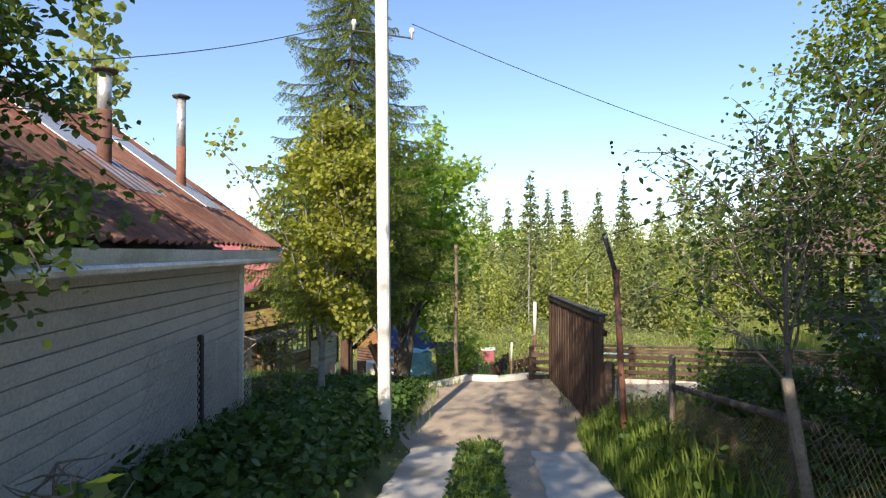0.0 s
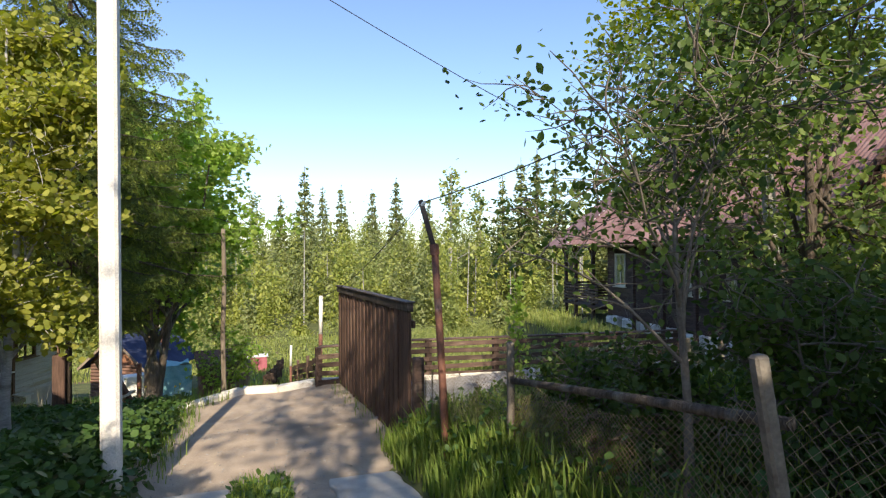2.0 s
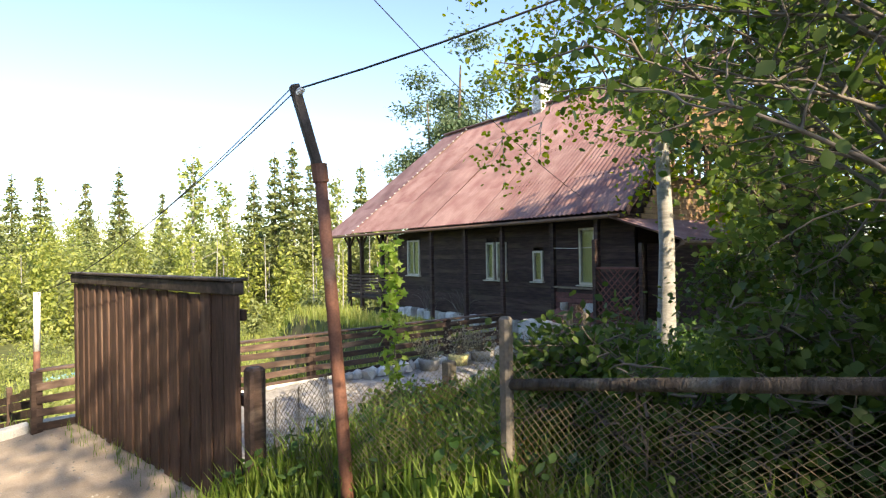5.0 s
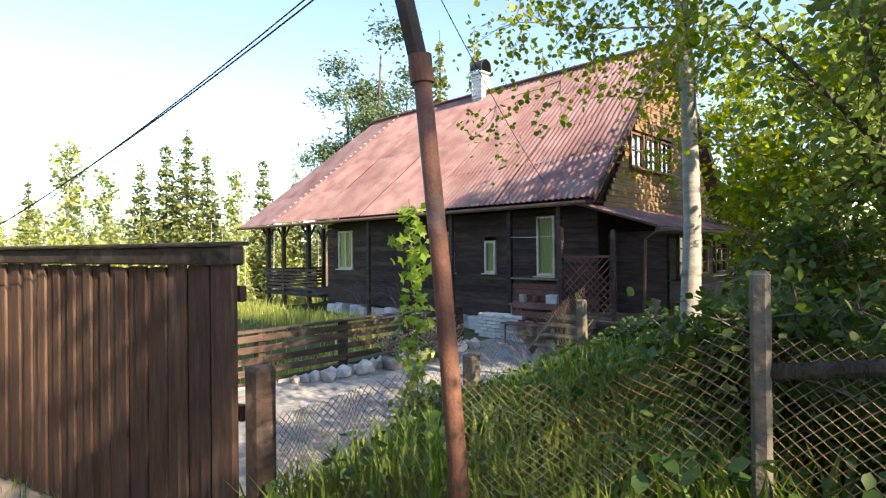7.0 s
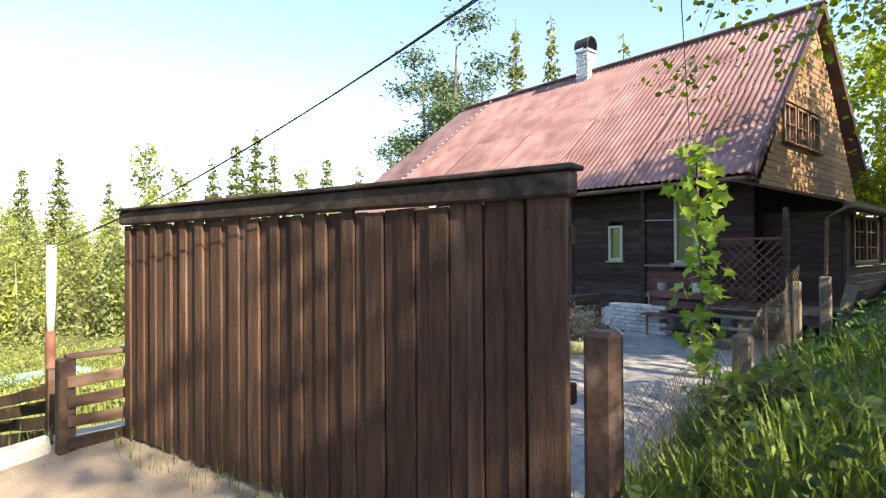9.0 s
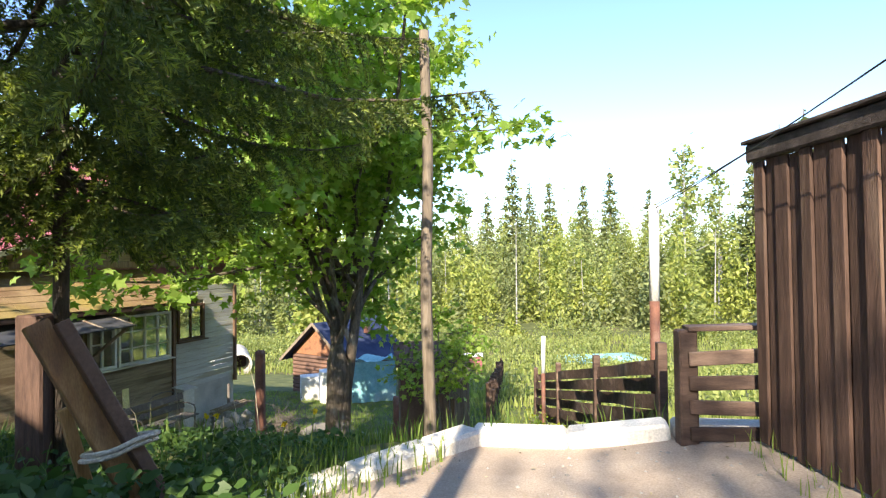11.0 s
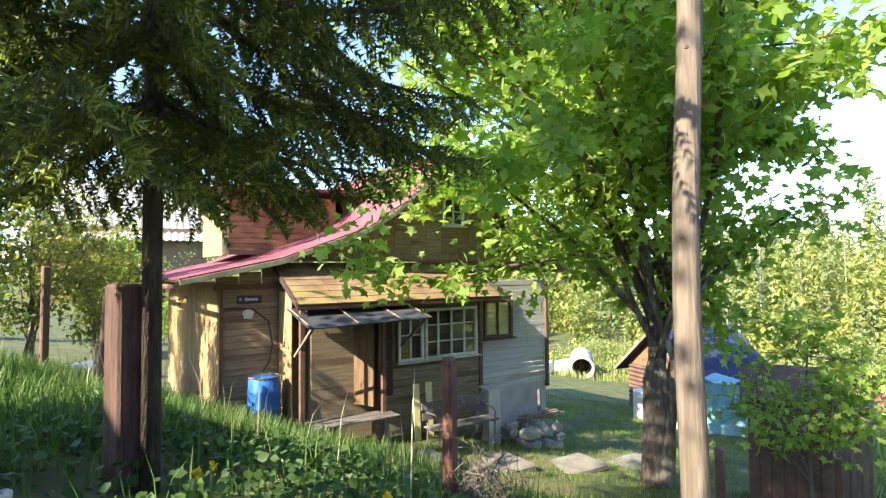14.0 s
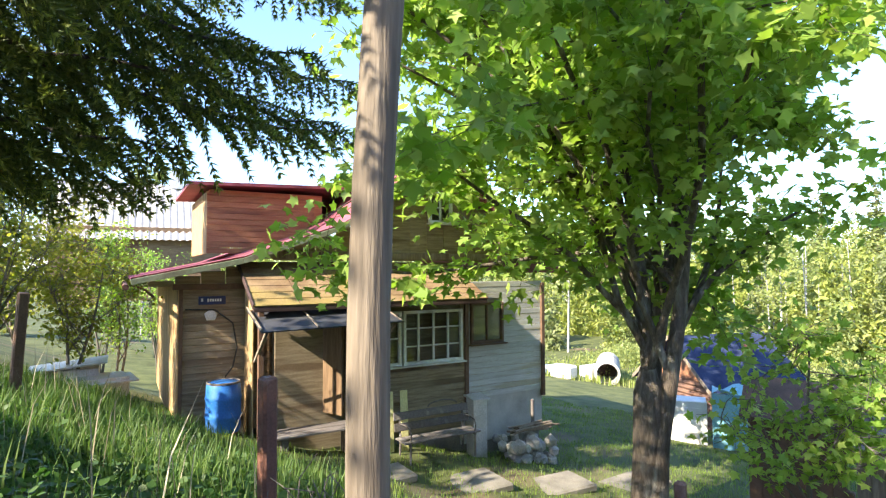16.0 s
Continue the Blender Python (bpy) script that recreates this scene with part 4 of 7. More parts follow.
def dead_climber(n, u, z, seed, label):
    """Bare grey stems splayed over the wall."""
    rd = np.random.default_rng(seed)
    t = thing("dead_climber", label, "climber", at=rh(n, u, z), rz=-8.4)
    mbd = MB()
    for k in range(26):
        p = [np.array([0.03 * rd.random(), 0.12 * rd.normal(), 0.0])]
        d = np.array([0.0, 0.35 * rd.normal(), 1.0])
        for j in range(6):
            d = d + np.array([0.05 * rd.normal(), 0.35 * rd.normal(), -0.06 * j])
            p.append(p[-1] + d / np.linalg.norm(d) * 0.17)
        mbd.tube(p, np.linspace(0.007, 0.003, 7), 4, cap=False)
    part("stems", mbd, M_GREYP, t)
    return t


dead_climber(10.55, 20.6, 0.3, 5, "bare grey climber stems against the dark wall")
dead_climber(10.55, 18.7, 0.3, 6, "bare grey climber stems against the dark wall")
ps = random.Random(8)
for k in range(26):
    fb = bmesh.new()
    bmesh.ops.create_icosphere(fb, subdivisions=1, radius=0.09 + 0.07 * ps.random())
    for vv in fb.verts:
        vv.co *= 0.75 + 0.4 * ps.random()
    me_f = bpy.data.meshes.new("stone")
    fb.to_mesh(me_f)
    fb.free()
    tx = 6.2 + 4.2 * k / 25
    solo("border_stone", me_f, M_BRICK if k % 3 else M_STONE, "pale field stone edging the gravel yard", "stone", "yard edging stones", at=(tx, 13.55 - 0.107 * (tx - 2.8) + 0.2 * ps.random(), 0.09))


leaning_board(rh(8.9, 10.9, 0.05), rh(9.2, 10.7, 1.15), 0.16, "weathered grey board leaning by the steps")
leaning_board(rh(9.6, 10.2, 0.1), rh(10.0, 9.9, 1.4), 0.1, "pale bare pole leaning on the veranda", M_WOODG)
leaning_board(rh(9.9, 10.6, 0.1), rh(10.2, 10.4, 1.2), 0.08, "grey broken fence paling leaning by the veranda")
timber_post("fence_post", 5.13, 9.52, 0.95, 0.13, M_GREYP, "square grey timber post with a yellowed top", base=0.08)
timber_post("fence_post", 7.1, 9.2, 0.9, 0.1, M_GREYP, "short grey timber stake in the grass")
timber_post("fence_post", 8.2, 9.6, 1.0, 0.09, M_GREYP, "thin grey timber stake by the steps")
shelf = thing("clutter_table", "low table with crates and pots by the wall", "table", at=rh(10.1, 13.75, 0.35), rz=-8.4)
part("top", MB().box((0, 0, 0.45), (0.45, 1.3, 0.03)), M_WOODG, shelf)
for sx in (-0.18, 0.18):
    for sy in (-0.58, 0.58):
        part("leg", MB().box((sx, sy, 0.06), (0.05, 0.05, 0.78)), M_WOODG, shelf)
for k, (dy, s, mt, lb) in enumerate(((-0.4, 0.22, M_BRICK, "small pale crate on the table"), (0.05, 0.18, M_RUST, "rusty tin on the table"), (0.4, 0.2, M_STONE, "grey pot on the table"))):
    p = rh(10.1, 13.75 + dy, 0.82)
    solo("pot" if k else "crate", MB().tube([(0, 0, 0), (0, 0, s * 0.5), (0, 0, s)], [s * 0.4, s * 0.5, s * 0.45], 10) if k else MB().box((0, 0, s / 2), (s, s * 1.2, s)), mt, lb, "pot" if k else "crate", at=p)
for k, (n, u, r) in enumerate(((9.0, 15.3, 0.22), (8.7, 15.7, 0.17), (9.2, 16.0, 0.2), (8.6, 16.3, 0.15))):
    p = rh(n, u, 0.0)
    solo("flower_pot", MB().tube([(0, 0, -0.05), (0, 0, 0.02), (0, 0, r * 1.1), (0, 0, r * 1.2)], [r * 0.7, r * 0.75, r, r * 1.05], 12), M_ORANGE if k % 2 else M_STONE, "worn garden pot along the yard's edge", "pot", "yard pots", smooth=True, at=p)

# ---- the white-sided house by the start ----
white_house = thing("white_sided_house", "white siding house with a mossy rust-red roof and two flues", "house", at=(-2.32, 7.25, 0.0), rz=9.0)
WL, ZW = 12.0, 3.02
wall = part("wall", MB().box((-1.85, -WL / 2, 1.9), (3.6, WL - 0.1, 2.3)).poly([(-0.1, -0.06, 3.0), (-1.85, -0.06, 4.6), (-3.6, -0.06, 3.0)], 11.8, (0, 1, 0)), M_SIDING, white_house)
z = 0.75
while z < ZW - 0.02:
    part("siding_board", MB().box((0.0, -WL / 2, z + 0.062), (0.02, WL, 0.12), Matrix.Rotation(radians(4), 3, "Y"), 0.004), M_SIDING, white_house)
    z += 0.125
part("footing", MB().box((-0.06, -WL / 2, 0.55), (0.1, WL, 0.9)), M_CONC, white_house)
part("corner_board", MB().box((0.02, -0.02, 1.9), (0.06, 0.09, 2.3)), M_WHITE, white_house)
part("fascia", MB().beam((0.36, 0.45, 3.05), (0.36, -WL, 3.05), 0.03, 0.15), M_TRIM, white_house)
part("gutter", MB().tube([(0.42, 0.45, 3.0), (0.42, -WL, 3.0)], 0.035, 8), M_ZINC, white_house)
part("soffit", MB().box((0.2, -WL / 2 + 0.2, 2.99), (0.4, WL + 0.3, 0.02)), M_TRIM, white_house)
for r in range(4):
    for c in range(8):
        t0, t1 = r / 4, (r + 1) / 4
        u0, u1 = 0.5 - c * 1.55, 0.5 - (c + 1) * 1.55
        lift = 0.012 * (4 - r) + 0.008 * (c % 2)
        q = [(0.42 - 2.27 * t, u, 3.13 + 1.68 * t + lift) for t in (t0 - 0.02 * (r > 0), t1) for u in (u1 - 0.02, u0)]
        part("roof_sheet", corrugated(q[0], q[1], q[2], q[3], 0.15, 0.02), M_ROOFRUST, white_house, smooth=True)
part("back_roof", MB().poly([(-1.85, 0.5, 4.81), (-1.85, -WL, 4.81), (-4.1, -WL, 3.1), (-4.1, 0.5, 3.1)], 0.03, (-0.7, 0, 0.7)), M_ROOFRUST, white_house)
part("verge", MB().beam((0.42, 0.5, 3.1), (-1.85, 0.5, 4.79), 0.04, 0.12), M_ZINC, white_house)
for (fx, fy, ft, fr) in ((-0.6, -0.36, 4.97, 0.056), (-0.6, -2.1, 4.72, 0.06)):
    zr = 3.13 + 0.74 * (0.42 - fx)
    flue = part("flue", MB().tube([(fx, fy, zr - 0.3), (fx, fy, zr + 0.5)], fr, 14), M_ROOFRUST, white_house, "rusty flue pipe", smooth=True)
    part("flue_top", MB().tube([(fx, fy, zr + 0.48), (fx, fy, ft)], fr * 0.97, 14), M_ZINC, flue, "pale upper flue", smooth=True)
    part("flue_hat", MB().tube([(fx, fy, ft + 0.01), (fx, fy, ft + 0.03), (fx, fy, ft + 0.06)], [fr * 1.7, fr * 1.9, fr * 0.4], 14), M_BARK, flue, smooth=True)
    part("flue_flashing", MB().poly([(fx + 0.42, fy - 0.34, zr - 0.25), (fx + 0.42, fy + 0.34, zr - 0.25), (fx - 0.75, fy + 0.3, zr + 0.61), (fx - 0.75, fy - 0.3, zr + 0.61)], 0.015, (0.6, 0, 0.8)), M_ZINC, white_house, "galvanised flue flashing")
solo("red_shed", MB().box((0, 0, 1.4), (1.6, 1.4, 2.8), ch=0.02).poly([(-0.95, -0.85, 2.9), (0.95, -0.85, 2.7), (0.95, 0.85, 2.7), (-0.95, 0.85, 2.9)], 0.06), M_ROOFCRIM, "small crimson painted shed behind the house", "shed", at=(-4.6, 9.2, 0.4), rz=9)

# ---- the yellow house below the bank ----
YH = -17.5
yellow = thing("yellow_plank_house", "weathered yellow plank house with crimson roof and mossy porch", "house", rz=YH)
XF, XP, YL, YR = -14.05, -13.25, 14.5, 22.1
part("wall", MB().box(((XF - 20) / 2, (YL + YR) / 2, -1.0), (5.9, YR - YL - 0.1, 3.3)).box((-13.7, 18.0, -1.0), (0.8, 4.0, 2.6)), M_YELLOW, yellow)
plank_wall(yellow, (XF, YL), (XF, 15.7), -1.7, 0.75, 0.125, M_YELLOW, (1, 0))
plank_wall(yellow, (XP, 17.35), (XP, 20.0), -1.85, 0.4, 0.118, M_YELLOW, (1, 0), holes=[(0.4, 2.5, -0.93, 0.2)])
plank_wall(yellow, (XP, 20.0), (XP, YR), -1.75, 0.75, 0.125, M_GREYWALL, (1, 0), holes=[(0.1, 0.98, -0.6, 0.3)])
for i in range(24):
    xx = -14.1 - i * 0.25
    part("plank", MB().box((xx, YL - 0.01, -0.6), (0.242, 0.024, 2.7), ch=0.004), M_YELLOW2, yellow)
for i in range(4):
    part("plank", MB().box((-13.36 - i * 0.18, 15.62, -0.75), (0.174, 0.024, 2.75), ch=0.004), M_YELLOW2, yellow)
for cx, cy, cz, ch in ((XF + 0.02, YL + 0.02, -0.5, 2.5), (XP + 0.02, 20.0, -0.75, 2.4), (XP + 0.02, YR, -0.6, 2.6)):
    part("corner_trim", MB().box((cx, cy, cz), (0.08, 0.09, ch)), M_BROWNTRIM, yellow)
part("lintel", MB().box((XF + 0.04, 15.05, 0.72), (0.08, 1.3, 0.1)), M_BROWNTRIM, yellow)
part("plinth", MB().box((XP - 0.08, 21.0, -2.2), (0.1, 2.2, 1.0)), M_CONC, yellow, "grey cement plinth")
window(yellow, (XP, 18.15, -0.36), 0.62, 1.08, (0, 1, 0), (1, 0, 0), M_WHITE, (1, 1))
window(yellow, (XP, 19.2, -0.36), 1.4, 1.08, (0, 1, 0), (1, 0, 0), M_WHITE, (3, 2))
window(yellow, (XP, 20.54, -0.15), 0.86, 0.88, (0, 1, 0), (1, 0, 0), M_BROWNTRIM, (1, 0))
# porch alcove with the open door and plank floor
part("alcove", MB().box((-13.55, 16.2, -0.7), (0.05, 1.1, 2.2)).box((-13.4, 17.35, -0.7), (0.6, 0.06, 2.3)), M_PORCH, yellow)
part("foundation", MB().box((-16.98, 18.3, -2.6), (5.7, 7.4, 1.9)).box((-13.72, 18.9, -2.6), (0.76, 6.3, 1.6)), M_SLAB, yellow, "low stone and cement footing")
part("porch_joist", MB().box((-12.8, 16.0, -2.2), (0.5, 0.12, 0.84)).box((-12.8, 17.2, -2.2), (0.5, 0.12, 0.84)), M_BENCH, yellow)
for k in range(18):
    part("plank", MB().box((-13.5, 16.25, -1.68 + 0.115 * k), (0.02, 1.2, 0.108), ch=0.004), M_PORCH, yellow)
door = part("door", MB().box((-13.1, 17.0, -0.75), (0.5, 0.045, 1.75), Matrix.Rotation(radians(25), 3, "Z")), M_PORCH, yellow, "plank porch door standing open")
part("door_handle", MB().tube([(-12.9, 17.03, -0.8), (-12.9, 16.98, -0.78)], 0.012, 6), M_RUST, door)
# flat dark panel: the opening's inner shade is put into its colour
part("doorway", MB().box((-13.24, 17.55, -0.6), (0.03, 0.34, 1.9)), M_DARKWALL, yellow, "dark panel standing for the shade in the open doorway")
part("porch_post", MB().box((-12.85, 15.66, -0.75), (0.09, 0.09, 2.3)), M_BROWNTRIM, yellow)
part("porch_post", MB().box((-12.85, 17.3, -0.75), (0.08, 0.08, 2.0)), M_BROWNTRIM, yellow)
for k in range(4):
    part("floor_board", MB().box((-12.95 + 0.14 * k, 16.6, -1.76 + 0.015 * math.sin(k * 3)), (0.13, 1.7, 0.035)), M_BENCH, yellow)
# mossy porch roof in courses of shingle strips
for r in range(7):
    t0, t1 = r / 7, (r + 1) / 7
    for c in range(6):
        ya, yb = 15.5 + c * 0.78, 15.5 + (c + 1) * 0.78
        p = [(-12.65 - 1.45 * t, y, 0.42 + 0.74 * t + 0.012 * (1 - i)) for i, t in enumerate((t0 - 0.01, t1 + 0.02)) for y in (ya, yb - 0.01)]
        part("shingle", MB().poly([p[0], p[1], p[3], p[2]], 0.022, (0.45, 0, 0.89)), M_MOSS, yellow)
part("porch_fascia", MB().beam((-12.66, 15.5, 0.36), (-12.66, 20.15, 0.36), 0.03, 0.09).beam((-12.66, 15.5, 0.4), (-14.1, 15.5, 1.13), 0.03, 0.1), M_DARKWALL, yellow)
canopy = part("canopy", MB().poly([(-12.05, 15.5, 0.05), (-12.05, 17.95, 0.1), (-13.2, 17.95, 0.36), (-13.2, 15.5, 0.32)], 0.02, (0.2, 0, 0.98)), M_TARPAPER, yellow, "dark sheet door canopy")
for y in (15.5, 16.4, 17.3, 17.93):
    part("batten", MB().beam((-12.05, y, 0.09), (-13.2, y, 0.37), 0.035, 0.025), M_WOODG, canopy)
for y in (15.62, 17.85):
    part("bracket", MB().beam((-12.2, y, 0.05), (-13.1, y, -0.55), 0.05, 0.05), M_WOODG, canopy)
# crimson main roof, flared towards the eaves, with pale verge boards
prof = [(13.75, 0.88), (15.5, 1.24), (17.3, 1.88), (18.0, 2.3), (18.8, 3.0), (19.6, 3.85)]
for (ya, za), (yb, zb2) in zip(prof, prof[1:]):
    for c in range(4):
        xa, xb = -13.55 - c * 1.75, -13.55 - (c + 1) * 1.75
        q = [(xa + 0.01, ya, za), (xb, ya, za), (xa + 0.01, yb + 0.02, zb2 + 0.01), (xb, yb + 0.02, zb2 + 0.01)]
        part("roof_sheet", corrugated(q[0], q[1], q[2], q[3], 0.16, 0.016), M_ROOFCRIM, yellow, smooth=True)
    part("verge", MB().beam((-13.53, ya, za - 0.06), (-13.53, yb, zb2 - 0.06), 0.03, 0.1), M_GREENTRIM, yellow, "faded green verge board")
right_prof = [(19.6, 3.85), (21.5, 2.05), (23.4, 0.95)]
for (ya, za), (yb, zb2) in zip(right_prof, right_prof[1:]):
    part("roof_sheet", MB().poly([(-13.55, ya, za), (-20.5, ya, za), (-20.5, yb, zb2), (-13.55, yb, zb2)][::-1], 0.03, (0, 0.6, 0.8)), M_ROOFCRIM, yellow)
    part("verge", MB().beam((-13.53, ya, za - 0.06), (-13.53, yb, zb2 - 0.06), 0.03, 0.1), M_GREENTRIM, yellow)
part("eave_gutter", MB().tube([(-13.5, 13.68, 0.74), (-20.6, 13.68, 0.74)], 0.05, 8).tube([(-20.4, 13.7, 0.72), (-20.2, 14.2, 0.5), (-20.2, 14.4, 0.3)], 0.035, 8), M_RUST, yellow)
for k in range(20):
    y0 = 14.22 + 0.42 * k
    low_z = 0.73 if y0 < 15.9 else 1.2
    zt = np.interp(y0, [p[0] for p in prof + right_prof[1:]], [p[1] for p in prof + right_prof[1:]]) - 0.15
    if zt > low_z + 0.06:
        part("gable_plank", MB().box((-14.0, y0, (low_z + zt) / 2), (0.024, 0.41, zt - low_z), ch=0.004), M_YELLOW, yellow)
part("gable_rail", MB().box((-13.96, 18.4, 1.3), (0.06, 5.2, 0.14)), M_WOODG, yellow)
window(yellow, (-13.98, 19.8, 2.4), 0.6, 0.7, (0, 1, 0), (1, 0, 0), M_WHITE, (1, 1))
# dormer on the left slope
dormer = part("dormer", MB().box((-18.0, 16.6, 2.3), (2.9, 2.6, 1.1)), M_REDWALL, yellow, "red-brown plank dormer")
plank_wall(dormer, (-16.52, 15.25), (-16.52, 17.7), 1.4, 2.75, 0.13, M_REDWALL, (1, 0))
part("dormer_side", MB().box((-18.0, 15.27, 2.1), (2.9, 0.05, 1.4)), M_YELLOW2, dormer)
part("dormer_roof", MB().poly([(-16.2, 14.85, 2.95), (-16.2, 19.2, 3.1), (-19.6, 19.2, 3.1), (-19.6, 14.85, 2.95)][::-1], 0.07), M_ROOFCRIM, dormer)
# sign and house number with a hanging cable
sign = part("street_sign", MB().box((XF + 0.03, 15.05, 0.47), (0.012, 0.46, 0.15)), M_NAVY, yellow, "dark blue enamel street sign")
for k in range(6):
    part("lettering", MB().box((XF + 0.039, 14.98 + 0.042 * k, 0.475), (0.004, 0.028, 0.05 if k else 0.06), ch=0.001), M_WHITE, sign)
part("lettering", MB().box((XF + 0.039, 14.88, 0.48), (0.004, 0.035, 0.06), ch=0.001), M_WHITE, sign)
part("number_plate", MB().add([(XF + 0.035, 15.03 + 0.12 * math.sin(a), 0.2 + 0.11 * math.cos(a)) for a in np.arange(5) * 2 * math.pi / 5] + [(XF + 0.02, 15.03 + 0.12 * math.sin(a), 0.2 + 0.11 * math.cos(a)) for a in np.arange(5) * 2 * math.pi / 5], [(4, 3, 2, 1, 0), (5, 6, 7, 8, 9)] + [(i, (i + 1) % 5, (i + 1) % 5 + 5, i + 5) for i in range(5)]), M_WHITE, yellow, "white five-sided number plate")
part("hose", MB().tube([(XF + 0.05, 14.6, 0.32), (XF + 0.06, 15.1, 0.3), (XF + 0.07, 15.4, 0.05), (XF + 0.07, 15.48, -0.4), (XF + 0.1, 15.4, -0.75), (XF + 0.25, 15.2, -0.95)], 0.014, 6), M_WIRE, yellow)


def yh(x, y, z):
    """A place given along the yellow house's own axes, in the world."""
    a = radians(YH)
    return (x * math.cos(a) - y * math.sin(a), x * math.sin(a) + y * math.cos(a), z)


barrel = thing("water_barrel", "blue plastic water barrel by the porch", "barrel", at=yh(-13.45, 15.17, -1.75))
part("body", MB().tube([(0, 0, z) for z in (0, 0.04, 0.25, 0.28, 0.31, 0.55, 0.58, 0.61, 0.8, 0.84)], [0.26, 0.28, 0.29, 0.305, 0.29, 0.29, 0.305, 0.29, 0.28, 0.26], 20), M_BLUE, barrel, smooth=True)
part("rim", MB().tube([(0.265 * math.cos(a), 0.265 * math.sin(a), 0.84) for a in np.linspace(0, 2 * math.pi, 21)], 0.02, 6), M_BENCH, barrel)
bench("iron_bench", yh(-12.25, 18.75, gz(*yh(-12.25, 18.75, 0)[:2])), YH + 90, 1.6, M_BENCH, "worn dark plank bench with iron arms", True, M_BENCH)
for k in range(2):
    solo("yellow_board", MB().beam((0, 0, 0), (-0.12, 0.02, 1.35), 0.15, 0.025, up=(1, 0, 0)), M_YPAINT, "pale yellow painted board leaning behind the bench", "board", "yellow boards", at=yh(-12.62, 17.95 + 0.3 * k, -2.62), rz=YH)
solo("meter_cabinet", MB().box((0, 0, 0.62), (0.28, 0.34, 1.3)).poly([(-0.18, -0.21, 1.32), (0.2, -0.21, 1.27), (0.2, 0.21, 1.27), (-0.18, 0.21, 1.32)], 0.03), M_ZINC, "grey sheet cabinet against the wall", "cabinet", at=yh(-13.0, 20.1, gz(*yh(-13.0, 20.1, 0)[:2]) - 0.06), rz=YH)
rub = random.Random(4)
for k in range(46):
    s = 0.08 + 0.1 * rub.random()
    me_b = bmesh.new()
    bmesh.ops.create_icosphere(me_b, subdivisions=1, radius=s)
    for vv in me_b.verts:
        vv.co *= 0.8 + 0.4 * rub.random()
    me_s = bpy.data.meshes.new("stone")
    me_b.to_mesh(me_s)
    me_b.free()
    yy = 20.55 + 1.2 * rub.random()
    solo("stone", me_s, M_STONE, "rounded grey field stone in the heap by the plinth", "stone", "stone heap", at=yh(-13.0 + 0.65 * rub.random(), yy, gz(*yh(-12.8, yy, 0)[:2]) + 0.04 + 0.42 * rub.random() ** 2))
for k in range(14):
    a = yh(-12.95 + 0.3 * rub.random(), 20.7 + 0.5 * rub.random(), -2.5 + 0.12 * rub.random())
    b = yh(-12.9 + 0.4 * rub.random(), 21.6 + 0.4 * rub.random(), -2.48 + 0.16 * rub.random())
    solo("scrap_batten", MB().beam(a, b, 0.05, 0.03), M_WOODG, "weathered scrap batten on the stone heap", "batten", "scrap battens")
for x0, y0, w, l in ((-11.2, 18.6, 0.9, 1.5), (-10.9, 20.2, 0.8, 1.6), (-10.6, 21.9, 0.8, 1.6), (-11.6, 17.4, 0.7, 0.8)):
    c = yh(x0, y0, 0)
    solo("paving_slab", MB().box((0, 0, -0.045), (w, l, 0.14), ch=0.03), M_SLAB, "worn concrete slab of the garden path", "paving slab", "garden path", at=(c[0], c[1], gz(c[0], c[1])), rz=YH + 4 * math.sin(x0 * 7))
for k in range(2):
    c = yh(-17.2 + 0.5 * k, 12.7 + 0.5 * k, 0)
    solo("metal_sheet", MB().poly([(-0.55, -0.7, 0.3 - 0.12 * k), (0.55, -0.7, 0.3 - 0.12 * k), (0.55, 0.7, 0.42 - 0.2 * k), (-0.55, 0.7, 0.42 - 0.2 * k)], 0.03).box((0, 0, 0.08), (0.8, 1.1, 0.4)), M_ZINC, "pale metal sheet lying on a stack beside the house", "metal sheet", "metal sheets", at=(c[0], c[1], gz(c[0], c[1])), rz=YH + 8 * k)

# grey-roofed house in the distance behind
far_house = thing("grey_roofed_house", "distant house with grey corrugated roof and chimney", "house", at=(-29.2, 24.4, 0.1), rz=-20)
part("wall", MB().box((0, 0, 1.3), (5.6, 7.0, 3.4)), M_GABLE, far_house)
part("roof", corrugated((3.2, -3.9, 2.4), (3.2, 3.9, 2.4), (0.2, -3.9, 5.4), (0.2, 3.9, 5.4), 0.3, 0.04), M_ROOFGREY, far_house, smooth=True)
part("back_roof", corrugated((-3.2, 3.9, 2.4), (-3.2, -3.9, 2.4), (0.2, 3.9, 5.4), (0.2, -3.9, 5.4), 0.3, 0.04), M_ROOFGREY, far_house, smooth=True)
part("chimney", MB().box((0.3, 1.6, 5.7), (0.5, 0.5, 1.0)), M_BRICK, far_house)

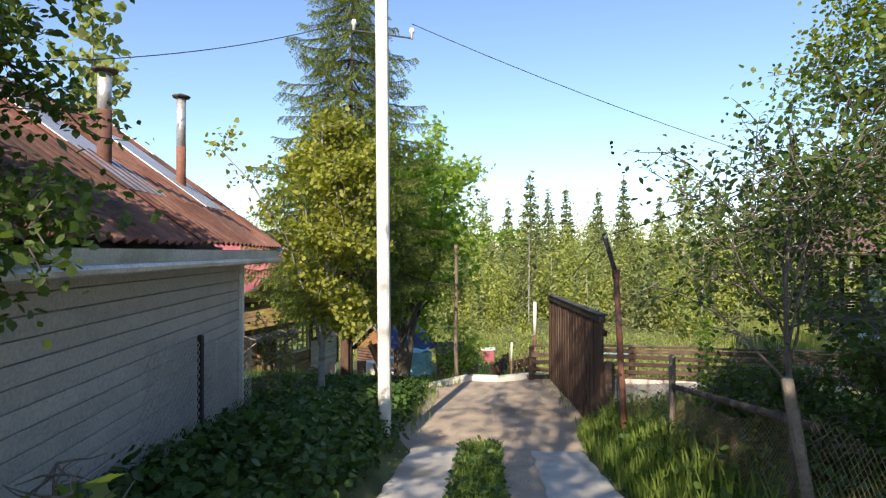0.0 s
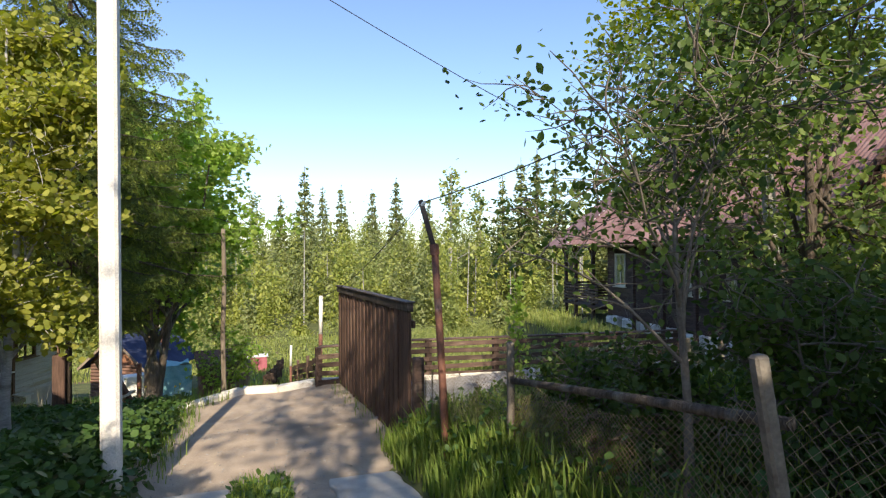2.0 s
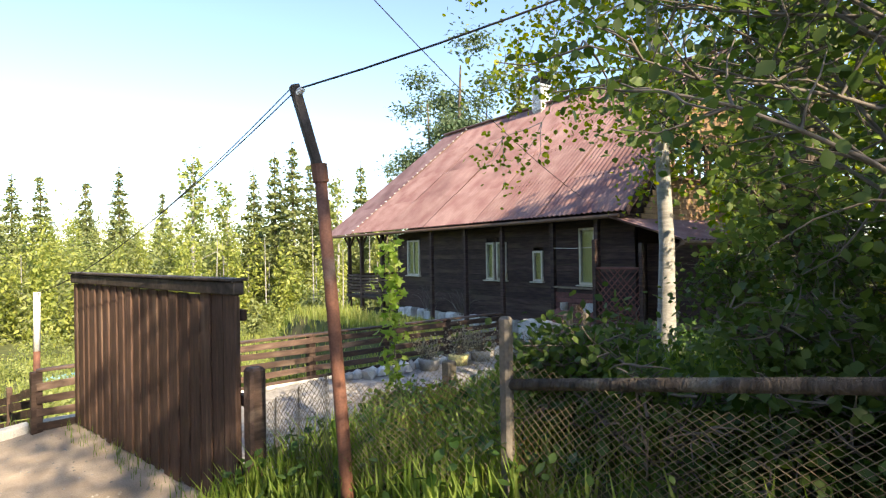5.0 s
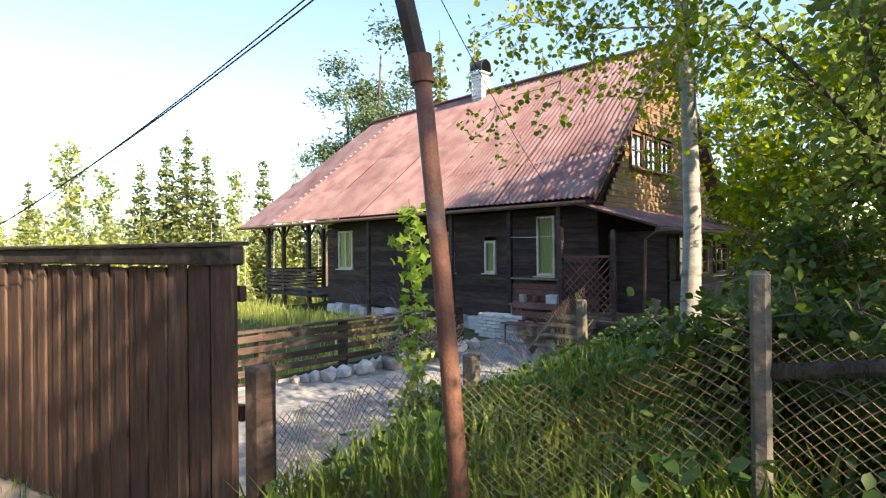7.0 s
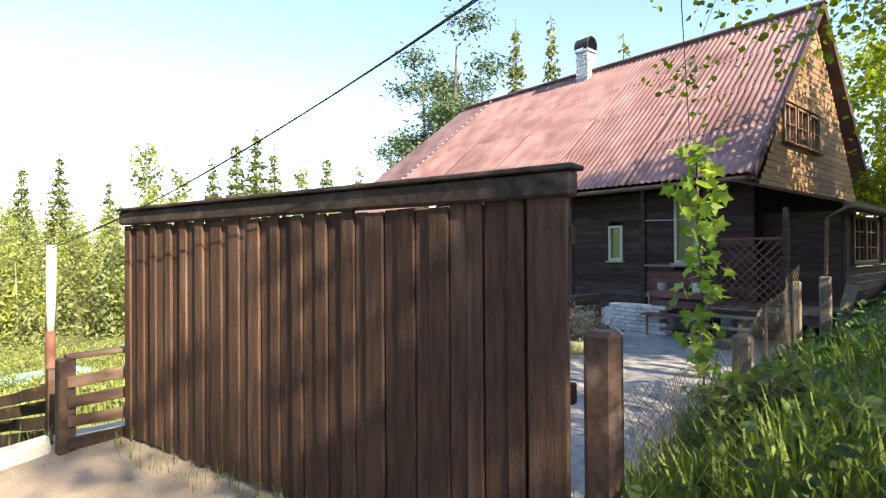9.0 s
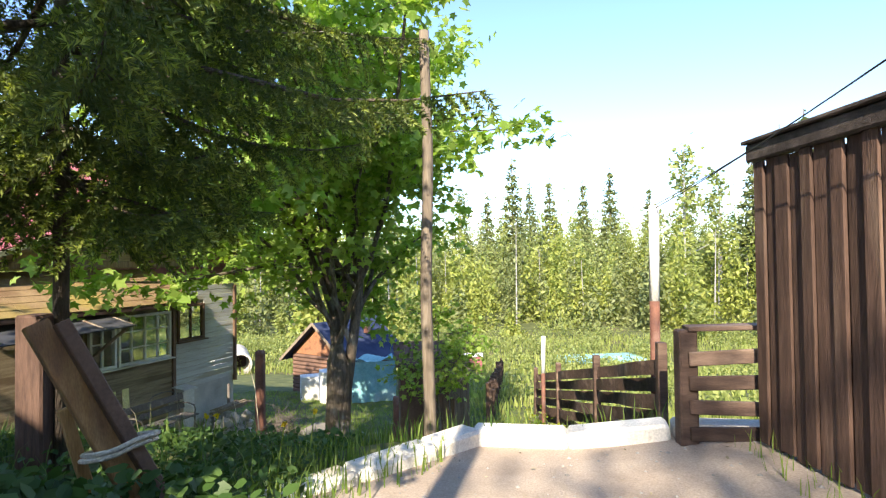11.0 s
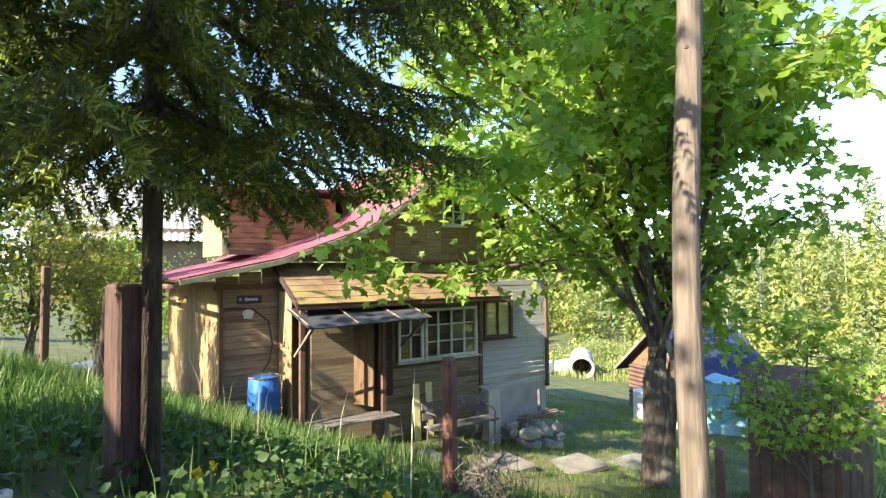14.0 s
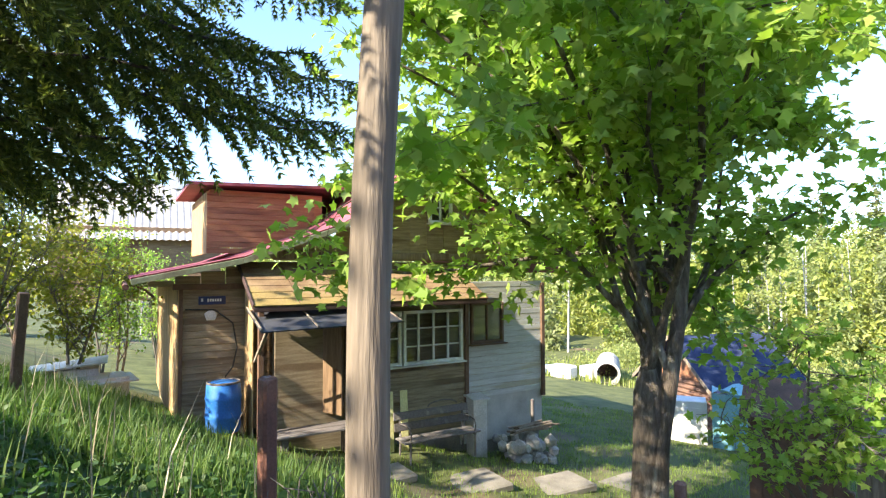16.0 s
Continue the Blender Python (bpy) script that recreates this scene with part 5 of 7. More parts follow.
# ---- blue-roofed shed and things in the lower garden ----
shed = thing("blue_roofed_shed", "log shed with a dark blue roof and pinkish gable", "shed", at=(-5.2, 35.2, gz(-5.2, 35.2) - 0.12), rz=-30)
for k in range(11):
    part("log", MB().tube([(-1.55, -1.55, 0.1 + 0.17 * k), (1.6, -1.55, 0.1 + 0.17 * k)], 0.085, 8).tube([(-1.55, -1.55, 0.1 + 0.17 * k), (-1.55, 2.0, 0.1 + 0.17 * k)], 0.085, 8), M_RUSTBLK, shed)
part("core", MB().box((0.0, 0.2, 0.95), (2.9, 3.3, 1.9)), M_RUSTBLK, shed)
part("gable", MB().poly([(-1.6, -1.6, 1.9), (1.6, -1.6, 1.9), (0, -1.6, 3.2)][::-1], 0.05, (0, -1, 0)), M_REDWALL, shed, "pinkish plank gable")
for s in (-1, 1):
    part("roof", MB().poly([(s * 2.0, -1.95, 1.62), (s * 2.0, 2.3, 1.62), (0, 2.3, 3.32), (0, -1.95, 3.32)][::s], 0.05, (s * 0.62, 0, 0.78)), M_ROOFBLUE, shed)
    part("verge", MB().beam((s * 2.0, -1.97, 1.6), (0, -1.97, 3.3), 0.03, 0.12), M_WOODG, shed)
part("roof_vent", MB().box((0.9, 0.6, 2.85), (0.2, 0.25, 0.35)), M_RUST, shed)


def leanto(x, y, rz, w, d, h, material, label, name="lean_to"):
    t = thing(name, label, "lean-to", at=(x, y, gz(x, y)), rz=rz)
    n = int(w / 0.16)
    for k in range(n):
        part("board", MB().box((-w / 2 + (k + 0.5) * w / n, -d / 2, h / 2), (w / n - 0.008, 0.025, h), ch=0.004), material, t)
    part("core", MB().box((0, 0.02, h / 2), (w - 0.05, d, h - 0.05)), material, t)
    part("roof", MB().poly([(-w / 2 - 0.1, -d / 2 - 0.15, h), (w / 2 + 0.1, -d / 2 - 0.15, h), (w / 2 + 0.1, d / 2 + 0.1, h + 0.35), (-w / 2 - 0.1, d / 2 + 0.1, h + 0.35)], 0.04), material, t)
    return t


leanto(-0.7, 23.5, 10, 1.15, 1.1, 1.9, M_RUSTBLK, "dark rusty sheet-clad hut among saplings", "garden_hut")
leanto(0.15, 24.6, 6, 0.5, 0.8, 1.5, M_WOODG, "small grey wooden garden closet", "garden_closet")
tarp = thing("tarpaulin_frame", "turquoise tarpaulin over a garden frame", "tarpaulin", at=(-3.1, 30.6, gz(-3.1, 30.6)), rz=15)
n = 12
v = [(-0.8 + 1.6 * i / n, -0.5 + 0.05 * math.sin(i * 1.7 + j), 0.1 + 1.45 * j / 6) for j in range(7) for i in range(n + 1)] + [(-0.8 + 1.6 * i / n, -0.5 + 1.1 * j / 4, 1.55 + 0.12 * math.sin(j + i * 0.8)) for j in range(5) for i in range(n + 1)]
f = [(j * (n + 1) + i, j * (n + 1) + i + 1, (j + 1) * (n + 1) + i + 1, (j + 1) * (n + 1) + i) for j in range(6) for i in range(n)]
o = 7 * (n + 1)
f += [(o + j * (n + 1) + i, o + j * (n + 1) + i + 1, o + (j + 1) * (n + 1) + i + 1, o + (j + 1) * (n + 1) + i) for j in range(4) for i in range(n)]
part("sheet", MB().add(v, f), M_CYAN, tarp, smooth=True)
for sx in (-0.75, 0.75):
    for sy in (-0.45, 0.55):
        part("pole", MB().tube([(sx, sy, -0.2), (sx, sy, 1.55)], 0.025, 6), M_WOODG, tarp)
for k, (px, py, s) in enumerate(((-5.6, 31.2, 0.95), (-4.6, 30.6, 1.2))):
    solo("white_crate", MB().box((0, 0, s / 2), (s * 0.8, s * 0.6, s), ch=0.02).box((0, -s * 0.31, s / 2), (s * 0.6, 0.02, s * 0.7)), M_WHITE, "white painted box standing by the shed", "box", "white boxes", at=(px, py, gz(px, py)), rz=20)
tank = thing("concrete_rings", "white concrete well rings lying on the lawn", "concrete ring", at=(-14.5, 46.0, gz(-14.5, 46)), rz=25)
for k in range(2):
    ring = MB()
    a = np.linspace(0, 2 * math.pi, 25)[:-1]
    prof_r = [(0.75, -1.0), (0.75, 1.0), (0.62, 1.0), (0.62, -1.0)]
    vv = [(r * math.cos(t), y + 2.1 * k, 0.7 + r * math.sin(t)) for r, y in prof_r for t in a]
    ff = [(p * 24 + i, p * 24 + (i + 1) % 24, ((p + 1) % 4) * 24 + (i + 1) % 24, ((p + 1) % 4) * 24 + i) for p in range(4) for i in range(24)]
    part("ring", ring.add(vv, ff), M_CONC, tank)
# dark block added to stand for the shade inside the hollow rings
part("end_wall", MB().box((0, 1.1, 0.7), (1.0, 0.1, 1.0), ch=0.2), M_DARKWALL, tank, "dark block standing for the shade inside the rings")
for k, (px, py, s) in enumerate(((-17.0, 45.0, 1.0), (-18.5, 46.0, 0.8), (-16.2, 47.5, 1.1))):
    solo("rubble_block", MB().box((0, 0, s * 0.4), (s * 1.5, s, s * 0.8), ch=0.1), M_WHITEP, "pale concrete block lying on the far lawn", "block", "far blocks", at=(px, py, gz(px, py)), rz=k * 37)
red = thing("red_box", "small red box on posts in the lower garden", "box", at=(0.7, 44.0, gz(0.7, 44)))
part("body", MB().box((0, 0, 0.55), (1.3, 0.9, 1.1), ch=0.03), M_ROOFCRIM, red)
part("lid", MB().box((0, 0, 1.15), (1.45, 1.0, 0.1), ch=0.03), M_WHITE, red)
solo("pond_sheet", MB().box((0, 0, 0.1), (6.0, 3.0, 0.2), ch=0.05), M_CYAN, "pale blue sheeting lying in the far field", "sheeting", at=(10.5, 52.0, gz(10.5, 52)), rz=10)

# posts and the leaning timber on the left bank
timber_post("fence_post", -2.68, 13.91, 1.12, 0.2, M_GATE, "thick dark brown square timber post on the bank")
timber_post("fence_post", -1.69, 15.52, 1.05, 0.085, M_RUST, "rusty square steel fence post", base=gz(-1.69, 15.52), r=None)
timber_post("fence_post", -8.6, 15.2, 1.55, 0.1, M_BROWNTRIM, "dark weathered fence post by the house", (0.03, 0))
timber_post("fence_post", -7.2, 15.4, 1.35, 0.11, M_BROWNTRIM, "reddish leaning fence post by the house", (0.07, 0.05))
timber_post("fence_post", -0.78, 19.0, 1.15, 0.09, M_RUST, "rusty square post in the lower garden")
timber_post("fence_post", 0.05, 22.5, 1.1, 0.1, M_BROWNTRIM, "weathered red-brown post by the hut")
timber_post("fence_post", -5.9, 24.5, 1.25, 0.07, M_BENCH, "thin dark steel post on the lawn")
lean = thing("leaning_timber", "orange-brown timbers leaning together bound with rope", "timber", at=(-1.2, 12.75, 0.0))
part("timber", MB().beam((-0.08, 0.27, -0.2), (-0.62, 0.05, 1.0), 0.115, 0.07, up=(0.75, -0.66, 0.3)), M_ORANGE, lean)
part("timber", MB().beam((0.03, 0.31, -0.2), (-0.52, 0.09, 1.0), 0.07, 0.1, up=(0.75, -0.66, 0.3)), M_BROWNTRIM, lean)
part("stake", MB().beam((-0.38, 0.24, -0.2), (-0.54, 0.14, 0.55), 0.06, 0.05, up=(0.75, -0.66, 0)), M_ORANGE, lean)
rp = [(-0.28 + 0.17 * math.cos(a) + 0.02 * math.sin(3 * a), 0.2 + 0.12 * math.sin(a), 0.32 + 0.05 * math.cos(a)) for a in np.linspace(0, 2 * math.pi, 20)]
part("rope", MB().tube(rp, 0.014, 6).tube([p + np.array([0.01, 0, 0.03]) for p in np.array(rp)], 0.013, 6), M_ROPE, lean, "pale rope lashing")


# ---- wire fences ----
def chain_link(p0, p1, zlow0, zlow1, ztop0, ztop1, cell, material, sag=0.0, r=0.0016):
    """Diamond wire mesh between two ground points, as zigzag wires."""
    p0, p1 = np.array(p0, float), np.array(p1, float)
    ln = np.linalg.norm(p1 - p0)
    nx_ = int(ln / cell)
    nz_ = int(max(ztop0 - zlow0, ztop1 - zlow1) / cell)
    d = (p1 - p0) / ln
    nrm = np.array([-d[1], d[0]])

    def at(a, b):
        t = a / nx_
        q = p0 + (p1 - p0) * t
        zl, zt = zlow0 + (zlow1 - zlow0) * t, ztop0 + (ztop1 - ztop0) * t - sag * 4 * t * (1 - t)
        s = b / nz_
        bow = 0.03 * math.sin(t * 17) * s
        return np.array([q[0] + nrm[0] * bow, q[1] + nrm[1] * bow, zl + (zt - zl) * s])
    v, f = [], []
    off = np.array([[nrm[0] * r, nrm[1] * r, 0], [-nrm[0] * r, -nrm[1] * r, r * 1.2], [-nrm[0] * r, -nrm[1] * r, -r * 1.2]])
    for i in range(nx_):
        for j in range(nz_):
            for a0, b0, a1, b1 in (((i, j, i + 0.5, j + 0.5)), (i + 0.5, j + 0.5, i + 1, j), (i, j + 1, i + 0.5, j + 0.5), (i + 0.5, j + 0.5, i + 1, j + 1)):
                pa, pb = at(a0, b0), at(a1, b1)
                k = len(v)
                v += [*(pa + off), *(pb + off)]
                f += [(k, k + 1, k + 4, k + 3), (k + 1, k + 2, k + 5, k + 4), (k + 2, k, k + 3, k + 5)]
    return np_mesh("mesh", np.array(v), np.array(f))


wf = thing("chain_link_fence", "sagging rusty chain-link fence along the grass bank", "fence")
stuff = part("wire_mesh", chain_link((2.86, 9.45), (2.72, 8.2), 0.25, 0.75, 1.02, 1.5, 0.05, M_MESH), M_MESH, wf)
part("wire_mesh", chain_link((2.72, 8.15), (2.98, 6.95), 0.75, 0.8, 1.45, 1.75, 0.05, M_MESH, 0.12), M_MESH, wf)
part("wire_mesh", chain_link((2.98, 6.9), (2.85, 4.0), 0.85, 1.25, 1.7, 2.15, 0.052, M_MESH, 0.25), M_MESH, wf)
part("wire_mesh", chain_link((2.85, 3.95), (2.8, 1.0), 1.15, 1.6, 2.1, 2.4, 0.07, M_MESH, 0.1), M_MESH, wf)
part("top_pole", MB().tube([(2.99, 6.95, 1.55), (2.98, 6.0, 1.7), (2.93, 5.0, 1.86), (2.88, 3.95, 2.02)], 0.032, 8), M_BARK, wf, "bare dark pole as top rail", smooth=True)
wf2 = thing("yard_wire_fence", "chain-link fence round the gravel yard", "fence")
part("wire_mesh", chain_link((2.95, 9.6), (5.13, 9.55), 0.05, 0.08, 1.0, 1.0, 0.07, M_MESH, 0.05), M_MESH, wf2)
part("wire_mesh", chain_link((5.13, 9.55), (8.2, 9.6), 0.3, 0.6, 1.1, 1.5, 0.08, M_MESH, 0.1), M_MESH, wf2)
old = timber_post("fence_post", 2.98, 6.92, 1.2, 0.065, M_GREYP, "grey lichen-spotted steel fence post", base=0.72)
post2 = thing("concrete_post", "leaning pale concrete post with rusty foot", "post", at=(2.86, 3.94, gz(2.86, 3.94)))
part("shaft", MB().beam((0, 0, 0.2), (-0.14, 0.03, 1.1), 0.065, 0.065, ch=0.012), M_GREYP, post2)
part("foot", MB().beam((0.03, 0, -0.2), (0.0, 0, 0.35), 0.075, 0.07), M_ORANGE, post2, "rusty steel foot")
wf3 = thing("house_wire_fence", "grey chain-link fence before the white house", "fence")
part("wire_mesh", chain_link((-2.1, 7.1), (-1.97, 5.63), 0.95, 1.1, 2.0, 2.22, 0.08, M_GALV, r=0.0026), M_GALV, wf3)
part("wire_mesh", chain_link((-1.97, 5.63), (-1.55, 1.2), 1.1, 1.5, 2.22, 2.78, 0.08, M_GALV, r=0.0026), M_GALV, wf3)
timber_post("fence_post", -1.97, 5.63, 1.2, 0.055, M_WIRE, "thin black steel fence post", base=1.08)
timber_post("fence_post", -1.62, 1.9, 1.2, 0.055, M_WIRE, "black steel fence post by the start", base=1.45)
for px, py in ((-0.25, 25.5), (-0.1, 27.5), (0.2, 29.5), (0.3, 31.5), (0.5, 33.5), (0.6, 36), (1.0, 39)):
    timber_post("paling_post", px + 1.2, py, 1.15, 0.09, M_BROWNTRIM, "old dark paling post along the lower path")
pal = thing("paling_fence", "old dark paling fence along the lower path", "fence")
for k in range(60):
    py = 25.5 + k * 0.225
    px = 1.0 + 0.09 * (py - 25.5) + 0.05 * math.sin(k * 2.2)
    zz = gz(px, py)
    part("paling", MB().beam((px, py, zz - 0.1), (px + 0.05 * math.sin(k * 1.3), py, zz + 1.0 + 0.12 * math.sin(k * 3.7)), 0.03, 0.12), M_RAIL, pal)

# ---- overhead cables ----
cable((-0.26, 8.5, 6.5), rh(10.3, 13.6, 3.45), 0.38, 0.006, "black cable from the pole to the red house")
cable((-1.13, 8.5, 6.6), (-4.0, 4.6, 4.7), 0.2, 0.006, "black cable from the pole to the white house")
cable((2.49, 8.2, 3.33), (7.5, -2.0, 7.9), 0.75, 0.007, "thick black cable rising from the bent pipe")
cable((2.49, 8.2, 3.33), (2.12, 15.3, 1.75), 0.18, 0.0045, "thin black wire to the marker post")
cable((2.49, 8.22, 3.37), (2.12, 15.3, 1.78), 0.22, 0.004, "second thin wire beside the first to the marker post")


# ---- leaves and trees ----
LEAF = {
    "oval": (np.array([(0, 0, 0), (0.3, 0.28, 0.05), (0.34, 0.6, 0.04), (0, 1, 0), (-0.34, 0.6, 0.04), (-0.3, 0.28, 0.05)]), [(0, 1, 2, 3), (0, 3, 4, 5)]),
    "round": (np.array([(0, 0, 0), (0.42, 0.25, 0.06), (0.45, 0.6, 0.05), (0, 0.95, 0), (-0.45, 0.6, 0.05), (-0.42, 0.25, 0.06)]), [(0, 1, 2, 3), (0, 3, 4, 5)]),
    "maple": (np.array([(0, 0, 0), (0.42, 0.05, 0.03), (0.3, 0.3, 0.05), (0.62, 0.55, -0.02), (0.22, 0.6, 0.04), (0, 1.0, -0.06), (-0.22, 0.6, 0.04), (-0.62, 0.55, -0.02), (-0.3, 0.3, 0.05), (-0.42, 0.05, 0.03)]),
              [(0, 1, 2, 2), (0, 2, 3, 4), (0, 4, 5, 6), (0, 6, 7, 8), (0, 8, 9, 9)]),
    "tuft": (np.array([(0, 0, 0), (0.4, 0.45, 0.05), (0, 1, 0), (-0.4, 0.45, 0.05)]), [(0, 1, 2, 3)]),
    "needle_tuft": (np.array([(0, 0, 0), (0.26, 0.45, 0.05), (0, 1.15, -0.1), (-0.26, 0.45, 0.05)]), [(0, 1, 2, 3)]),
    "blade": (np.array([(-0.5, 0, 0), (0.5, 0, 0), (0.28, 0.6, 0.05), (0, 1.0, 0.2)]), [(0, 1, 2, 3)]),
}


def frames(n, tilt, rnd, heading=None):
    """Random frames for leaves: y the leaf's length, z its normal; tilt 0 lies flat, 1 any way."""
    yaw = rnd.uniform(0, 2 * np.pi, n) if heading is None else heading + rnd.normal(0, 0.5, n)
    pitch = rnd.normal(-0.35, 0.25 + tilt, n)
    roll = rnd.normal(0, 0.25 + tilt, n)
    cy, sy, cp, sp, cr, sr = np.cos(yaw), np.sin(yaw), np.cos(pitch), np.sin(pitch), np.cos(roll), np.sin(roll)
    y = np.stack([cy * cp, sy * cp, sp], -1)
    x0 = np.stack([sy, -cy, 0 * cy], -1)
    z0 = np.cross(x0, y)
    x = x0 * cr[:, None] + z0 * sr[:, None]
    return x, y, np.cross(x, y)


def leaf_mesh(name, pts, size, shape, rnd, tilt=0.45, vary=0.3, width=1.0, heading=None):
    tv, tf = LEAF[shape]
    pts = np.asarray(pts, float)
    n = len(pts)
    x, y, z = frames(n, tilt, rnd, heading)
    s = size * rnd.uniform(1 - vary, 1 + vary, n)[:, None, None]
    v = pts[:, None] + s * (tv[None, :, 0:1] * width * x[:, None] + tv[None, :, 1:2] * y[:, None] + tv[None, :, 2:3] * z[:, None])
    k = len(tv)
    quads = [q for q in tf if len(set(q)) == 4]
    tris = [tuple(dict.fromkeys(q)) for q in tf if len(set(q)) == 3]
    off = (np.arange(n) * k)[:, None, None]
    if tris:
        allt = [t for q in quads for t in ((q[0], q[1], q[2]), (q[0], q[2], q[3]))] + tris
        return np_mesh(name, v.reshape(-1, 3), (np.array(allt)[None] + off).reshape(-1, 3))
    return np_mesh(name, v.reshape(-1, 3), (np.array(quads)[None] + off).reshape(-1, 4))


def limb(mb, p, d, ln, r, rnd, bend=0.25, seg=5, up=0.1):
    """A crooked tapering limb; gives back the points along it."""
    pts = [np.array(p, float)]
    d = np.array(d, float) / np.linalg.norm(d)
    for i in range(seg):
        d = d + rnd.normal(0, bend / seg ** 0.5, 3) + np.array([0, 0, up / seg])
        d /= np.linalg.norm(d)
        pts.append(pts[-1] + d * ln / seg)
    mb.tube(pts, np.linspace(r, r * 0.35, seg + 1), 7 if r > 0.03 else 5, cap=False)
    return pts


def leafy_tree(name, label, base, height, trunk_r, crown, leaf, leaf_size, shape, count, bark, lmat, seed, lean=(0, 0), limbs=14, first=0.35,
               gap=0.5, trunks=1, flat=0.8, category="tree", twig=0.3, tilt=0.45, reach_up=0.5, stout=0.5):
    """Trunk, limbs that reach to the outline of the crown (centre, radii), and clumps of leaves along their outer parts."""
    rnd = np.random.default_rng(seed)
    t = thing(name, label, category, at=base)
    tm, lm = MB(), MB()
    c, rad = np.array(crown[0], float), np.array(crown[1], float)
    tips = []
    for k in range(trunks):
        top = np.array([lean[0] * height, lean[1] * height, height]) + (rnd.normal(0, 0.16 * height * (trunks > 1), 3) * (1, 1, 0.3))
        root = rnd.normal(0, 0.06, 3) * (trunks > 1) * (1, 1, 0)
        seg = 9
        pts = [root * (1 - s) + top * s + np.array([math.sin(s * 5 + seed + k), math.cos(s * 4 + seed), 0]) * 0.035 * height * s * (1 - s) * 2 for s in np.linspace(0, 1, seg)]
        pts[0] = pts[0] - np.array([0, 0, 0.3])
        rr = [trunk_r / trunks ** 0.4 * (1.25 - 0.25 * min(1, s * 8) - 0.82 * s) for s in np.linspace(0, 1, seg)]
        tm.tube(pts, rr, 10, cap=False)
        if trunks > 1 and k == 0 and trunk_r > 0.2:
            tm.tube([(0, 0, -0.3), (0, 0, 0.2), (0.03, 0, 1.0), (0.05, 0.02, 1.9), (0.05, 0.02, 2.3)], [trunk_r * 1.2, trunk_r, trunk_r * 0.93, trunk_r * 0.95, trunk_r * 0.5], 14, cap=False)
        for j in range(limbs // trunks):
            s = first + (1 - first) * (j + rnd.random()) / (limbs // trunks)
            i0 = min(int(s * (seg - 1)), seg - 2)
            p = pts[i0] + (pts[i0 + 1] - pts[i0]) * (s * (seg - 1) - i0)
            for _ in range(12):
                q = rnd.normal(0, 1, 3)
                q = c + rad * q / np.linalg.norm(q) * rnd.uniform(0.6, 1.0)
                if q[2] > p[2] - 0.4 * rad[2] and np.linalg.norm((q - p)[:2]) > 0.2 * rad[0]:
                    break
            ln = np.linalg.norm(q - p)
            lp = limb(lm, p, (q - p) + np.array([0, 0, reach_up * 0.3 * ln]), ln, max(0.009, rr[i0] * stout), rnd, 0.3, 6, -0.3 * reach_up)
            for a in range(2, 7):
                for _ in range(3):
                    e = rnd.normal(0, 1, 3)
                    e[2] *= 0.5
                    sub = limb(lm, lp[a], e + (lp[a] - lp[a - 1]) * 3, twig * rad.mean() * rnd.uniform(0.6, 1.2), 0.0065, rnd, 0.4, 3, 0.0)
                    tips += sub[1:]
    tips = np.array(tips)
    pick = tips[rnd.integers(0, len(tips), count)] + rnd.normal(0, 1, (count, 3)) * (gap * np.array([1, 1, flat]) * 0.32)
    part("trunk", tm, bark, t, smooth=True)
    part("branchwork", lm, bark, t, smooth=True)
    part("crown", leaf_mesh("crown", pick, leaf_size, shape, rnd, tilt), lmat, t)
    return t


